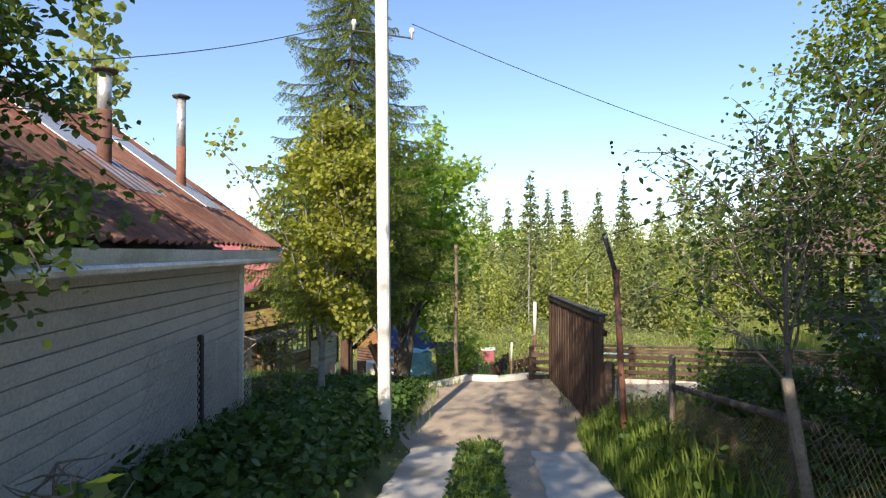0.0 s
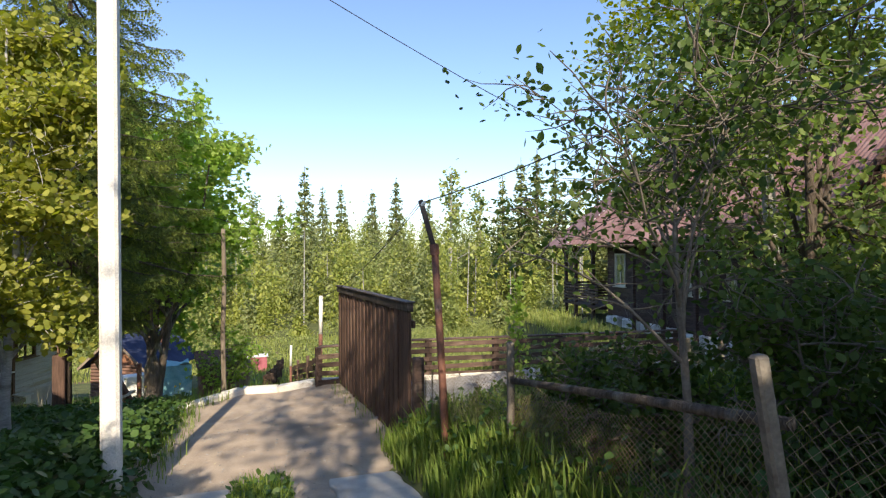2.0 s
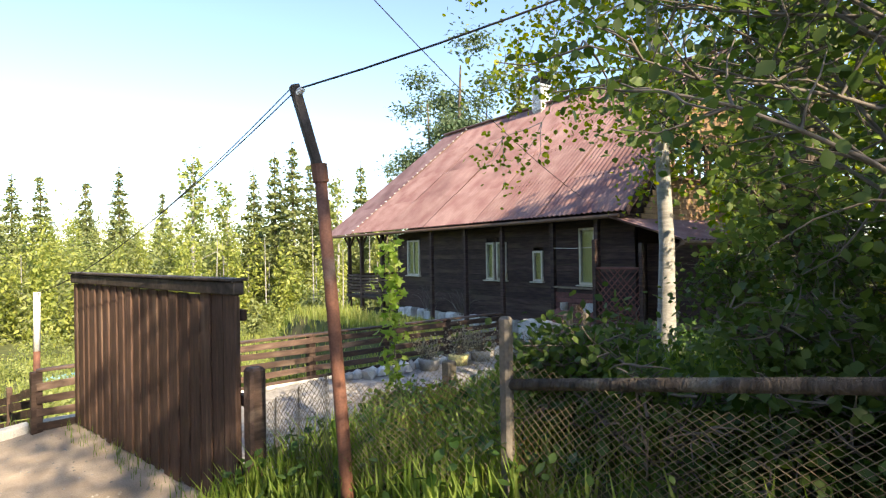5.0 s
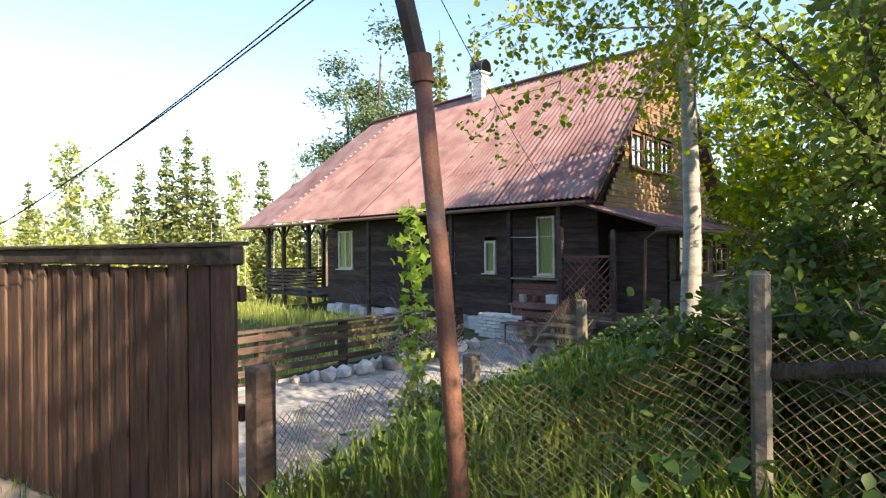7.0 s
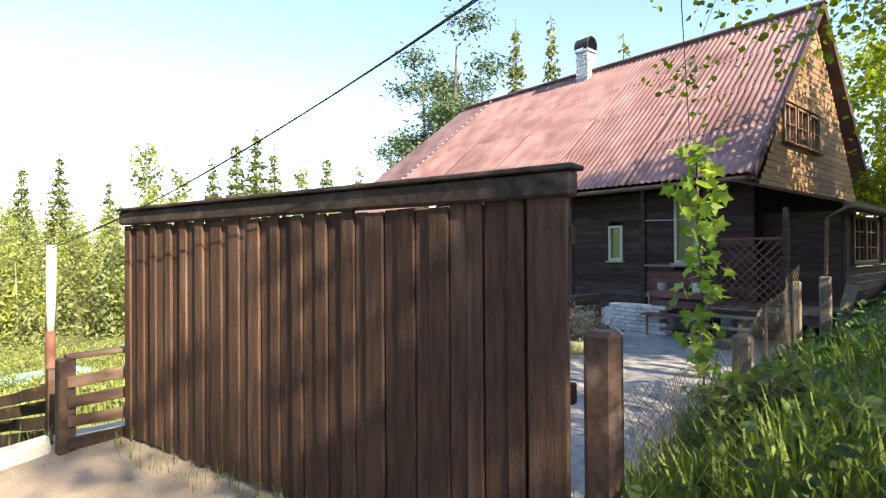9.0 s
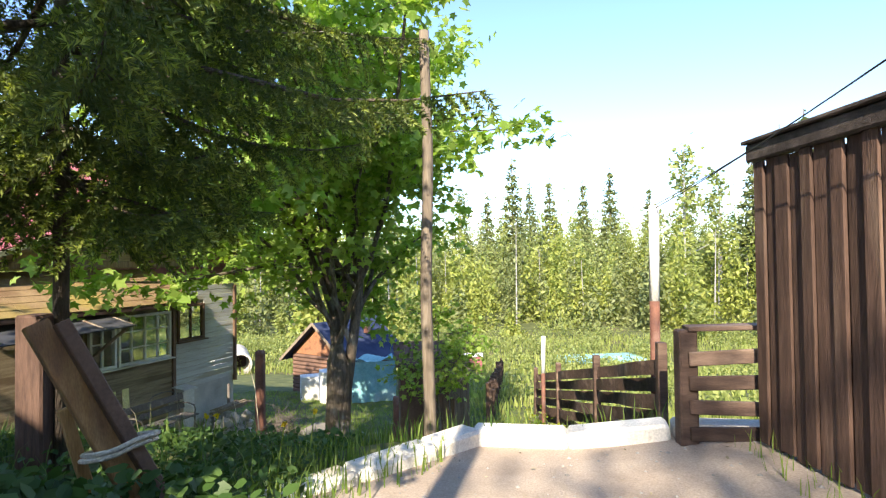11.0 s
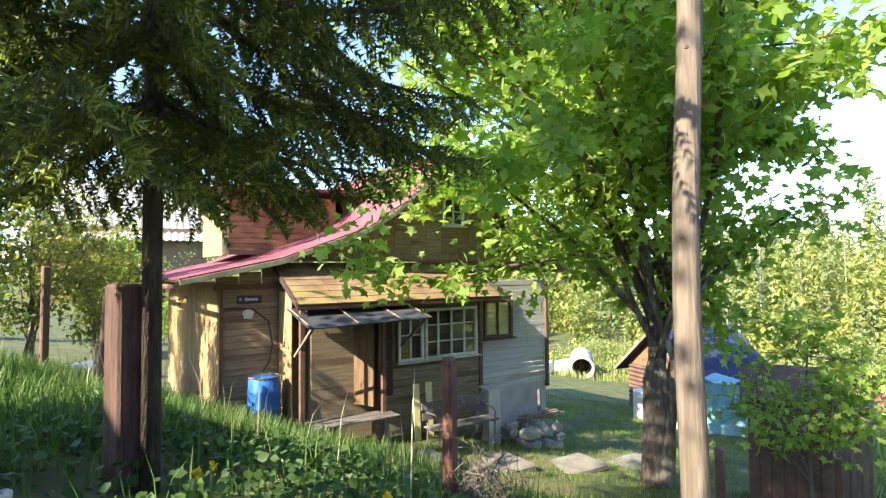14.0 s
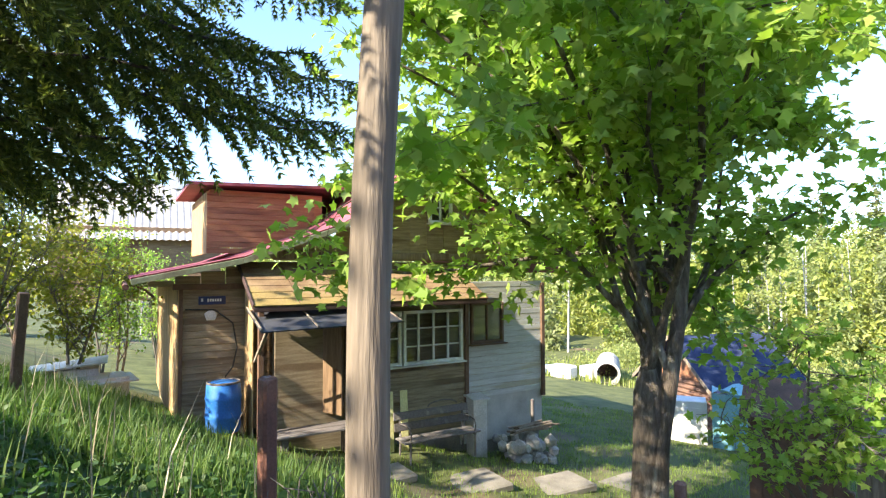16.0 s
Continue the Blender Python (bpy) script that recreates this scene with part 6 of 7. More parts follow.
def spruce(base, height, radius, seed, low, label, whorls=36, per=9, needle=0.04, dens=40):
    """Trunk, drooping boughs in whorls, hanging twigs set with needles, paler young tips."""
    rnd = np.random.default_rng(seed)
    t = thing("spruce_tree", label, "tree", at=base)
    part("trunk", MB().tube([(0, 0, -0.3), (0, 0, height * 0.5), (0.05, 0, height)], [height * 0.0046, height * 0.004, 0.02], 12), M_BARK, t, smooth=True)
    bm_, npts, ndir, tpts, tdir = MB(), [], [], [], []
    for w in range(whorls):
        s = (w + 0.5) / whorls
        z = low + (height - low - 0.3) * s
        r = (radius * (1 - s) ** 0.6 + 0.1) * min(1.0, 0.42 + 0.58 * (z - low) / 1.3)
        for k in range(per):
            a = (k + rnd.random() * 0.8) / per * 2 * np.pi + w * 1.1
            rr = r * rnd.uniform(0.72, 1.12)
            n = 7
            pts = []
            for i in range(n):
                q = i / (n - 1)
                pts.append(np.array([math.cos(a) * rr * q, math.sin(a) * rr * q, z - rr * 0.42 * q + rr * 0.2 * q ** 3 + 0.02 * rnd.normal()]))
            bm_.tube(pts, np.linspace(0.012 + 0.008 * rr, 0.004, n), 5, cap=False)
            side = np.array([-math.sin(a), math.cos(a), 0])
            out = np.array([math.cos(a), math.sin(a), 0])
            m = int(6 + rr * 9)
            for j in range(m):
                q = 0.18 + 0.82 * (j + 0.5) / m
                i0 = min(int(q * (n - 1)), n - 2)
                p = pts[i0] + (pts[i0 + 1] - pts[i0]) * (q * (n - 1) - i0)
                for sgn in (-1, 1):
                    ln = (0.14 + 0.32 * (1 - q) * min(rr, 1.6)) * rnd.uniform(0.7, 1.3)
                    d = side * sgn * 0.75 + out * 0.55 + np.array([0, 0, -0.45 + 0.2 * rnd.normal()])
                    d /= np.linalg.norm(d)
                    k2 = max(5, int(dens * ln * (1.0 if s < 0.4 else 0.6)))
                    u = np.linspace(0.05, 1, k2)[:, None]
                    line = p + d * ln * u + np.array([0, 0, -0.3 * ln]) * u ** 2
                    npts.append(line)
                    ndir.append(np.repeat(d[None], k2, 0))
                    if rnd.random() < 0.75:
                        tpts.append(line[-3:])
                        tdir.append(np.repeat(d[None], len(line[-3:]), 0))
    tagged(part("bough_frame", bm_, M_BARK, t, smooth=True), kind="stuff")

    def needles(name, pts, dirs, lmat, size, wid, each):
        pts, dirs = np.concatenate(pts), np.concatenate(dirs)
        pts, dirs = np.repeat(pts, each, 0), np.repeat(dirs, each, 0)
        n = len(pts)
        e = rnd.normal(0, 1, (n, 3))
        e -= dirs * (e * dirs).sum(1, keepdims=True)
        e /= np.linalg.norm(e, axis=1, keepdims=True)
        d = dirs * 0.75 + e * 0.8
        sd = np.cross(d, rnd.normal(0, 1, (n, 3)))
        sd /= np.linalg.norm(sd, axis=1, keepdims=True)
        ln = size * rnd.uniform(0.7, 1.3, (n, 1))
        v = np.stack([pts - sd * wid, pts + sd * wid, pts + d * ln], 1).reshape(-1, 3)
        part(name, np_mesh(name, v, np.arange(3 * n).reshape(-1, 3)), lmat, t)
    needles("needles", npts, ndir, L_SPRUCE, needle * 1.1, 0.0075, 7)
    needles("fresh_growth", tpts, tdir, L_SPRUCETIP, needle * 1.1, 0.009, 8)
    return t


spruce((-2.56, 13.97, gz(-2.56, 13.97)), 11.6, 3.0, 3, 1.95, "tall drooping spruce with pale young tips", whorls=25, per=8)
leafy_tree("maple_tree", "large leafy maple with several stems on the lawn", (-2.69, 22.9, gz(-2.69, 22.9)), 8.6, 0.25, ((-0.65, -0.75, 6.6), (4.9, 4.4, 5.2)), None, 0.19, "maple", 23000,
           M_MAPLEBARK, L_MAPLE, 11, limbs=66, first=0.22, gap=0.65, trunks=3, twig=0.22, tilt=0.4)
leafy_tree("yellow_leaved_tree", "slender tree with yellow-green leaves beside the pole", (-2.0, 9.75, gz(-2.0, 9.75)), 4.9, 0.06, ((0.05, 0.1, 2.95), (1.1, 0.95, 2.35)), None, 0.08, "round", 9500,
           M_BIRCH, L_YELLOW, 5, limbs=30, first=0.15, gap=0.3, twig=0.28)
leafy_tree("apple_tree", "crooked apple tree with sparse leaves in the fence corner", (3.25, 4.96, gz(3.25, 4.96)), 2.7, 0.034, ((0.3, 0.45, 2.25), (1.3, 1.5, 1.05)), None, 0.055, "oval", 4200,
           M_TWIG, L_APPLE, 21, lean=(0.06, 0.1), limbs=26, first=0.3, gap=0.3, twig=0.35)
leafy_tree("bird_cherry_tree", "dense dark green bird cherry behind the fence", (5.9, 6.0, gz(5.9, 6.0)), 4.6, 0.09, ((0.2, 0.1, 3.0), (1.9, 1.7, 2.3)), None, 0.075, "oval", 9500,
           M_BARK, L_BIRD, 31, limbs=36, first=0.12, gap=0.4, trunks=2, twig=0.3)
leafy_tree("birch_tree", "tall pale-barked birch in the grass", (7.62, 8.1, gz(7.62, 8.1)), 11.0, 0.105, ((-0.35, 0.4, 5.0), (2.1, 2.1, 3.6)), None, 0.07, "round", 19000,
           M_BIRCH, L_ASPEN, 41, limbs=44, first=0.22, gap=0.45, twig=0.25, stout=0.2)
leafy_tree("aspen_tree", "tall leafy aspen shading the garden", (8.8, 3.6, gz(8.8, 3.6)), 10.5, 0.16, ((0, 0, 6.2), (2.7, 2.6, 4.8)), None, 0.12, "round", 12000,
           M_BARK, L_BIRD, 43, limbs=36, first=0.2, gap=0.55, twig=0.25)
leafy_tree("linden_tree", "broad linden shading the garden", (3.8, -0.8, gz(3.8, -0.8)), 5.4, 0.12, ((0.3, 0, 3.2), (2.3, 2.1, 1.9)), None, 0.14, "round", 15000,
           M_BARK, L_BIRD, 45, limbs=36, first=0.2, gap=0.6, twig=0.25)
for k, (bx, by, h) in enumerate(((12.5, 5.2, 6.5), (11.6, 1.5, 8.0), (15.5, 6.8, 7.0), (18.5, 3.5, 9.0), (22, 9.5, 8.5), (15, -1.5, 9.0))):
    leafy_tree("rowan_tree", "leafy garden rowan behind the birch", (bx, by, gz(bx, by)), h * 0.85, 0.09, ((0, 0, h * 0.55), (2.3, 2.2, h * 0.44)), None, 0.15, "oval", 6500,
               M_BARK, L_BIRD if k % 2 else L_ASPEN, 140 + k, limbs=30, first=0.12, gap=0.55, trunks=2, twig=0.3)
leafy_tree("hazel_bush", "dark leafy hazel branches by the start of the drive", (-1.75, 2.55, gz(-1.75, 2.55)), 3.4, 0.03, ((0.25, 0.15, 2.2), (0.7, 0.7, 1.35)), None, 0.055, "oval", 9000,
           M_TWIG, L_APPLE, 51, limbs=18, first=0.3, gap=0.25, trunks=3, twig=0.35)
leafy_tree("shade_tree", "tall broadleaf tree behind the start of the drive", (-0.6, -4.6, gz(-0.6, -4.6)), 10.5, 0.2, ((0.3, 0.2, 8.0), (3.1, 2.4, 3.4)), None, 0.14, "round", 2900,
           M_BARK, L_APPLE, 61, limbs=30, first=0.35, gap=0.6, twig=0.25)
leafy_tree("elder_sapling", "thin sapling with pale green leaves by the hut", (-0.2, 21.6, gz(-0.2, 21.6)), 3.0, 0.04, ((0, 0, 2.1), (1.1, 1.0, 1.1)), None, 0.1, "maple", 1300,
           M_TWIG, L_MAPLE, 71, limbs=14, first=0.25, gap=0.3, twig=0.35)
for k, (bx, by, h) in enumerate(((3.75, 5.75, 1.0), (4.2, 4.7, 1.4), (4.0, 3.7, 1.3), (5.0, 5.4, 1.6), (4.6, 2.8, 1.5), (5.9, 4.3, 1.8), (6.6, 6.6, 1.5), (3.9, 6.9, 0.9))):
    leafy_tree("thicket_bush", "dark dense currant thicket in the shade behind the fence", (bx, by, gz(bx, by)), h * 0.8, 0.025, ((0, 0, h * 0.5), (0.75, 0.75, h * 0.5)), None, 0.06, "oval", 2600,
               M_TWIG, L_APPLE, 230 + k, limbs=22, first=0.08, gap=0.3, trunks=3, twig=0.35, category="shrub")
for k, (bx, by, h) in enumerate(((9.4, 7.0, 2.4), (10.6, 5.0, 3.0), (9.0, 5.0, 2.2), (17, 8.5, 3.5))):
    leafy_tree("lilac_bush", "dense green garden shrub behind the birch", (bx, by, gz(bx, by)), h * 0.75, 0.04, ((0, 0, h * 0.5), (1.15, 1.1, h * 0.5)), None, 0.1, "oval", 3200,
               M_TWIG, L_BIRD if k % 3 else L_ASPEN, 170 + k, limbs=22, first=0.08, gap=0.4, trunks=2, twig=0.35, category="shrub")
for k, (bx, by, h, sd) in enumerate(((-9.5, 14.2, 3.2, 81), (-11.8, 15.8, 3.8, 82), (-13.5, 13.8, 4.4, 83), (-15.5, 17.0, 4.6, 84), (-17.5, 14.5, 5.2, 85), (-12.4, 17.3, 3.6, 86), (-15.2, 19.0, 4.6, 87), (-18.5, 19.6, 5.0, 88), (-20.5, 22.0, 5.5, 89))):
    leafy_tree("garden_bush", "light green garden shrub behind the wire fence", (bx, by, gz(bx, by)), h * 0.8, 0.05, ((0, 0, h * 0.55), (1.2, 1.2, h * 0.42)), None, 0.09, "oval", 2600,
               M_TWIG, L_YELLOW if k % 2 else L_MAPLE, sd, limbs=20, first=0.12, gap=0.35, trunks=2, twig=0.35, category="shrub")
for k, (sx, sy, sh) in enumerate(((8.6, 12.75, 0.62), (9.2, 12.7, 0.5), (7.9, 12.85, 0.45))):
    db = thing("dry_flower_bush", "dry pinkish-brown flower bush in a tub by the fence", "shrub", "dry bushes", at=(sx, sy, 0.02))
    part("tub", MB().tube([(0, 0, 0), (0, 0, 0.14), (0, 0, 0.2), (0, 0, 0.21)], [0.17, 0.2, 0.22, 0.19], 14), M_YPAINT if k == 0 else M_STONE, db, "worn tub", smooth=True)
    rd = np.random.default_rng(60 + k)
    st = MB()
    ends = []
    for j in range(40):
        ends += limb(st, (0.05 * rd.normal(), 0.05 * rd.normal(), 0.18), rd.normal(0, 0.45, 3) + np.array([0, 0, 1.0]), sh * rd.uniform(0.6, 1.1), 0.006, rd, 0.4, 4)[2:]
    part("stems", st, M_TWIG, db)
    part("leaves", leaf_mesh("leaves", np.array(ends)[rd.integers(0, len(ends), 420)] + rd.normal(0, 0.03, (420, 3)), 0.045, "oval", rd, 0.6), L_DRY, db)
# hop vine on the wire
vine = thing("hop_vine", "climbing vine on a wire between yard and bank", "vine", at=(4.39, 9.6, 0.1))
part("wire", MB().tube([(0, 0, 0), (0.02, 0, 1.0), (-0.05, 0.02, 2.35)], 0.006, 5), M_TWIG, vine)
rv = np.random.default_rng(9)
tt = rv.uniform(0, 1, 210)
vp = np.stack([-0.05 * tt ** 2 + rv.normal(0, 0.065, 210), rv.normal(0, 0.065, 210), 2.3 * tt ** 0.8], -1)
part("leaves", leaf_mesh("leaves", vp, 0.09, "maple", rv, 0.5), L_MAPLE, vine)


# ---- far woods ----
def conifer_pts(h, r, n, rnd, thin=0.0):
    """Points on the tiers of a spire: wide below, thin and gappy to the tip."""
    s = 1 - np.sqrt(rnd.random(n))
    tier = np.clip(s + 0.012 * np.sin(s * 90), 0, 1)
    a = rnd.uniform(0, 2 * np.pi, n)
    out = 0.25 + 0.75 * np.sqrt(rnd.random(n))
    rr = r * (1.02 - s) ** 0.85 * out * (0.85 + 0.2 * np.sin(3 * a + s * 40))
    z = h * (0.05 + 0.95 * tier) - rr * 0.45
    return np.stack([np.cos(a) * rr, np.sin(a) * rr, np.maximum(z, 0.1)], -1)


def wood_tree(kind, seed):
    """Meshes of one far tree: trunk and crown."""
    rnd = np.random.default_rng(seed)
    if kind == "spruce":
        h, pts = 15.0, conifer_pts(15.0, 2.3, 3800, rnd)
        return [("trunk", MB().tube([(0, 0, -0.5), (0, 0, h)], [0.18, 0.03], 6).mesh("trunk"), M_PINEBARK), ("crown", leaf_mesh("crown", pts, 0.36, "tuft", rnd, 0.3), L_FORDARK)]
    if kind == "pine":
        h = 17.0
        c = rnd.normal(0, 1, (16, 3)) * (0.95, 0.95, 2.7) + (0, 0, 12.2)
        pts = c[rnd.integers(0, 16, 6500)] + rnd.normal(0, 0.55, (6500, 3)) * (1, 1, 0.8)
        return [("trunk", MB().tube([(0, 0, -0.5), (0.2, 0, h * 0.5), (0, 0.1, h)], [0.2, 0.15, 0.04], 6).mesh("trunk"), M_PINEBARK), ("crown", leaf_mesh("crown", pts, 0.24, "needle_tuft", rnd, 0.6), L_PINE)]
    if kind == "birch":
        h = 14.0
        mbk = MB()
        mbk.tube([(0, 0, -0.5), (0.15, 0, h * 0.5), (0, 0.1, h)], [0.13, 0.09, 0.02], 6)
        c = []
        for k in range(16):
            z = h * (0.35 + 0.6 * k / 16)
            c += limb(mbk, (0.1, 0, z), rnd.normal(0, 1, 3) * (1, 1, 0.2) + (0, 0, 0.8), 2.6 - 1.6 * k / 16, 0.04, rnd, 0.3, 4)[1:]
        c = np.array(c)
        pts = c[rnd.integers(0, len(c), 700)] + rnd.normal(0, 0.35, (700, 3))
        return [("trunk", mbk.mesh("trunk"), M_BIRCH), ("crown", leaf_mesh("crown", pts, 0.32, "round", rnd, 0.6), L_FORLIGHT)]
    h, pts = 8.0, conifer_pts(8.0, 2.0, 1500, rnd)
    return [("trunk", MB().tube([(0, 0, -0.5), (0, 0, h)], [0.1, 0.02], 5).mesh("trunk"), M_PINEBARK), ("crown", leaf_mesh("crown", pts, 0.38, "tuft", rnd, 0.35), L_FOREST)]


WOOD = {(k, s): wood_tree(k, 100 + 7 * s + len(k)) for k in ("spruce", "pine", "birch", "young") for s in range(3)}
WLABEL = {"spruce": "dark spire-topped spruce at the edge of the woods", "pine": "tall bare-stemmed pine at the edge of the woods",
          "birch": "tall pale birch at the edge of the woods", "young": "young yellow-green spruce at the meadow's edge"}


def plant(kind, s, x, y, scale, wide=1.0, z=None):
    t = thing(kind + "_tree" if kind != "young" else "young_spruce", WLABEL[kind], "tree", "edge of the woods")
    t.matrix_world = Matrix.Translation((x, y, gz(x, y) if z is None else z)) @ Matrix.Rotation(x * 3.7 + y, 4, "Z") @ Matrix.Diagonal((scale * wide, scale * wide, scale, 1))
    for nm, me, mt in WOOD[kind, s % 3]:
        part(nm, me, mt, t)
    return t


# single trees that stand out against the sky: bearing (degrees left of +y), distance, height
rw = random.Random(12)
for az, dist, h, kind in ((-14.0, 128, 27, "spruce"), (-8.3, 118, 24, "spruce"), (-4.6, 100, 25, "spruce"), (-2.2, 122, 22, "spruce"), (-20.0, 84, 23, "birch"), (-17.5, 120, 22, "spruce"), (-6.4, 130, 25, "spruce"),
                          (-11.5, 125, 24, "spruce"), (-25.5, 88, 22, "spruce"), (-27.5, 84, 24, "spruce"), (-29.2, 82, 25, "spruce"), (-31, 90, 24, "spruce"), (-33.5, 80, 20, "birch"), (-36, 92, 24, "spruce"),
                          (-23, 95, 21, "birch"), (0.5, 118, 22, "birch"), (3.5, 110, 21, "spruce"), (7, 116, 20, "spruce"), (11, 100, 20, "spruce"), (-39, 85, 21, "spruce"), (-42, 80, 22, "spruce"), (-45, 86, 21, "birch")):
    x, y = 0.7 + dist * math.sin(radians(-az)), 5 + dist * math.cos(radians(az))
    plant(kind, rw.randrange(3), x, y, h / {"spruce": 15, "pine": 17.5, "birch": 14.3, "young": 8}[kind], 1.1)
for x, y, h, kind, wide in ((28, 31, 16.5, "pine", 1.5), (25.5, 31.5, 13.5, "pine", 1.4), (30, 30.5, 14.0, "pine", 1.4), (32, 29, 18.5, "spruce", 0.75), (35, 28, 19.5, "spruce", 0.7), (24.5, 32.5, 9.5, "pine", 1.2), (38, 24, 18, "spruce", 0.8)):
    plant(kind, rw.randrange(3), x, y, h / {"spruce": 15, "pine": 17.5, "birch": 14.3}[kind], wide, -1.0)
for x, y, h, kind in ((-13, 60, 12, "young"), (-9, 66, 11, "birch"), (-24, 58, 13, "birch"), (-31, 52, 13, "young"), (-8.5, 48, 7, "young"), (-21, 34, 10, "birch"), (-33, 38, 13, "spruce"),
                      (-45, 30, 14, "birch"), (-40, 20, 12, "spruce"), (-12.5, 9.0, 11, "birch"), (-9.0, 3.0, 9, "birch"), (-7.5, 11.5, 8.5, "birch"), (-14, 5, 12, "spruce")):
    plant(kind, rw.randrange(3), x, y, h / {"spruce": 15, "pine": 17.5, "birch": 14.3, "young": 8}[kind])
# the mass of the woods behind, uncountable
mass = {"dark": ([], L_FORDARK), "young": ([], L_FOREST), "light": ([], L_FORLIGHT)}
rm = np.random.default_rng(77)
for k in range(1350):
    az = rm.uniform(-78, 62)
    dist = 58 + 99 * rm.random() ** 0.85
    x, y = 0.7 + dist * math.sin(radians(-az)), 5 + dist * math.cos(radians(az))
    key = rm.choice(["dark", "dark", "young", "young", "young", "light"])
    h = (2.5 + 3.0 * rm.random() if dist < 66 else 4.5 + 7.5 * rm.random() ** 1.5) + (dist - 58) * 0.115
    pts = conifer_pts(h, 0.95 + 0.14 * h, int(190 + 38 * h), rm)
    if key == "light":
        pts = rm.normal(0, 1, (520, 3)) * (0.11 * h, 0.11 * h, 0.22 * h) + (0, 0, h * 0.55)
    mass[key][0].append(pts + (x, y, gz(x, y)))
for key, (pp, lm) in mass.items():
    ob = solo("woods", leaf_mesh("woods", np.concatenate(pp), 0.5 if key != "light" else 0.34, "needle_tuft" if key != "light" else "tuft", rm, 0.4, 0.45), lm, "mixed young woodland covering the valley side", "woods", kind="stuff")
tm = MB()
for k in range(70):
    az = rm.uniform(-50, 20)
    dist = rm.uniform(62, 100)
    x, y = 0.7 + dist * math.sin(radians(-az)), 5 + dist * math.cos(radians(az))
    tm.tube([(x, y, gz(x, y) - 0.5), (x + rm.normal(0, 0.2), y, gz(x, y) + rm.uniform(6, 12))], [0.1, 0.03], 5, cap=False)
solo("pale_stems", tm, M_BIRCH, "pale birch stems along the edge of the woods", "tree stems", kind="stuff")


# ---- grass, weeds and small plants ----
def blades(name, n, box, size, lmat, label, rnd, keep=None, shape="blade", width=0.05, tilt=0.3, up=True, category="grass", lift=0.0, vary=0.5):
    x, y = rnd.uniform(box[0], box[1], n), rnd.uniform(box[2], box[3], n)
    if keep is not None:
        k = keep(x, y) > rnd.random(n)
        x, y = x[k], y[k]
    z = ground_z(x, y) + lift * rnd.random(len(x))
    n = len(x)
    pts = np.stack([x, y, z], -1)
    if up:
        yaw = rnd.uniform(0, 2 * np.pi, n)
        ln = size * rnd.uniform(1 - vary, 1 + vary, n)[:, None]
        side = np.stack([np.cos(yaw), np.sin(yaw), 0 * yaw], -1) * ln * width
        bend = np.stack([-np.sin(yaw), np.cos(yaw), 0 * yaw], -1) * ln * rnd.uniform(0.05, 0.6, n)[:, None] * rnd.choice([-1, 1], n)[:, None]
        rise = np.array([0, 0, 1.0]) * ln
        v = np.stack([pts - side, pts + side, pts + bend * 0.35 + rise * 0.6 + side * 0.7, pts + bend * 0.35 + rise * 0.6 - side * 0.7, pts + bend + rise * 0.97], 1).reshape(-1, 3)
        o = (np.arange(n) * 5)[:, None, None]
        f = (np.array([(0, 1, 2), (0, 2, 3), (3, 2, 4)])[None] + o).reshape(-1, 3)
        me = np_mesh(name, v, f)
    else:
        me = leaf_mesh(name, pts, size, shape, rnd, tilt, vary)
    return solo(name, me, lmat, label, category, kind="stuff")


rg = np.random.default_rng(5)


def off_drive(x, y):
    on = (x > -0.45) & (x < 2.35) & (y < 14.5) & (y > -5)
    yard_ = (x > 2.9) & (x < 11) & (y > 9.9) & (y < 14.1)
    return np.where(on | yard_, 0.0, 1.0)


def patchy(x, y):
    return off_drive(x, y) * (0.35 + 0.65 * (np.sin(x * 2.3 + np.sin(y * 1.9) * 1.7) * np.sin(y * 2.1 + 0.7) > -0.3))


blades("grass_strip", 5200, (0.45, 1.08, -2.5, 9.1), 0.16, L_GRASS, "green grass strip between the wheel tracks", rg, lambda x, y: 0.9 * sm(0.4, 0.55, x) * sm(1.15, 0.95, x), width=0.045)
blades("strip_weeds", 4200, (0.45, 1.05, -2.5, 9.0), 0.07, L_WEED, "low leafy weeds in the grass strip", rg, None, "oval", up=False, lift=0.16, tilt=0.4, category="weeds")
blades("bank_grass", 26000, (2.2, 6.5, 1.5, 9.9), 0.3, L_GRASS, "tall grass on the bank by the fence", rg, lambda x, y: off_drive(x, y) * np.clip(0.05 + 0.95 * sm(3.3, 2.4, x) + 0.6 * sm(6.2, 7.4, y), 0, 1), width=0.03)
blades("bank_weeds", 11000, (2.5, 8.5, 1.0, 9.8), 0.07, L_WEED, "leafy weeds under the trees behind the fence", rg, off_drive, "oval", up=False, lift=0.4, category="weeds")
blades("left_bank_weeds", 24000, (-3.4, -0.35, 2.0, 12.8), 0.08, L_WEED, "dense ground elder leaves on the bank", rg, lambda x, y: off_drive(x, y) * sm(-0.35, -0.7, x), "round", up=False, lift=0.28, tilt=0.3, category="weeds")
blades("slope_weeds", 26000, (-7.5, -0.6, 12.4, 17.0), 0.055, L_WEED, "nettles and ground elder on the slope", rg, lambda x, y: patchy(x, y) * 0.8, "oval", up=False, lift=0.2, tilt=0.35, category="weeds")
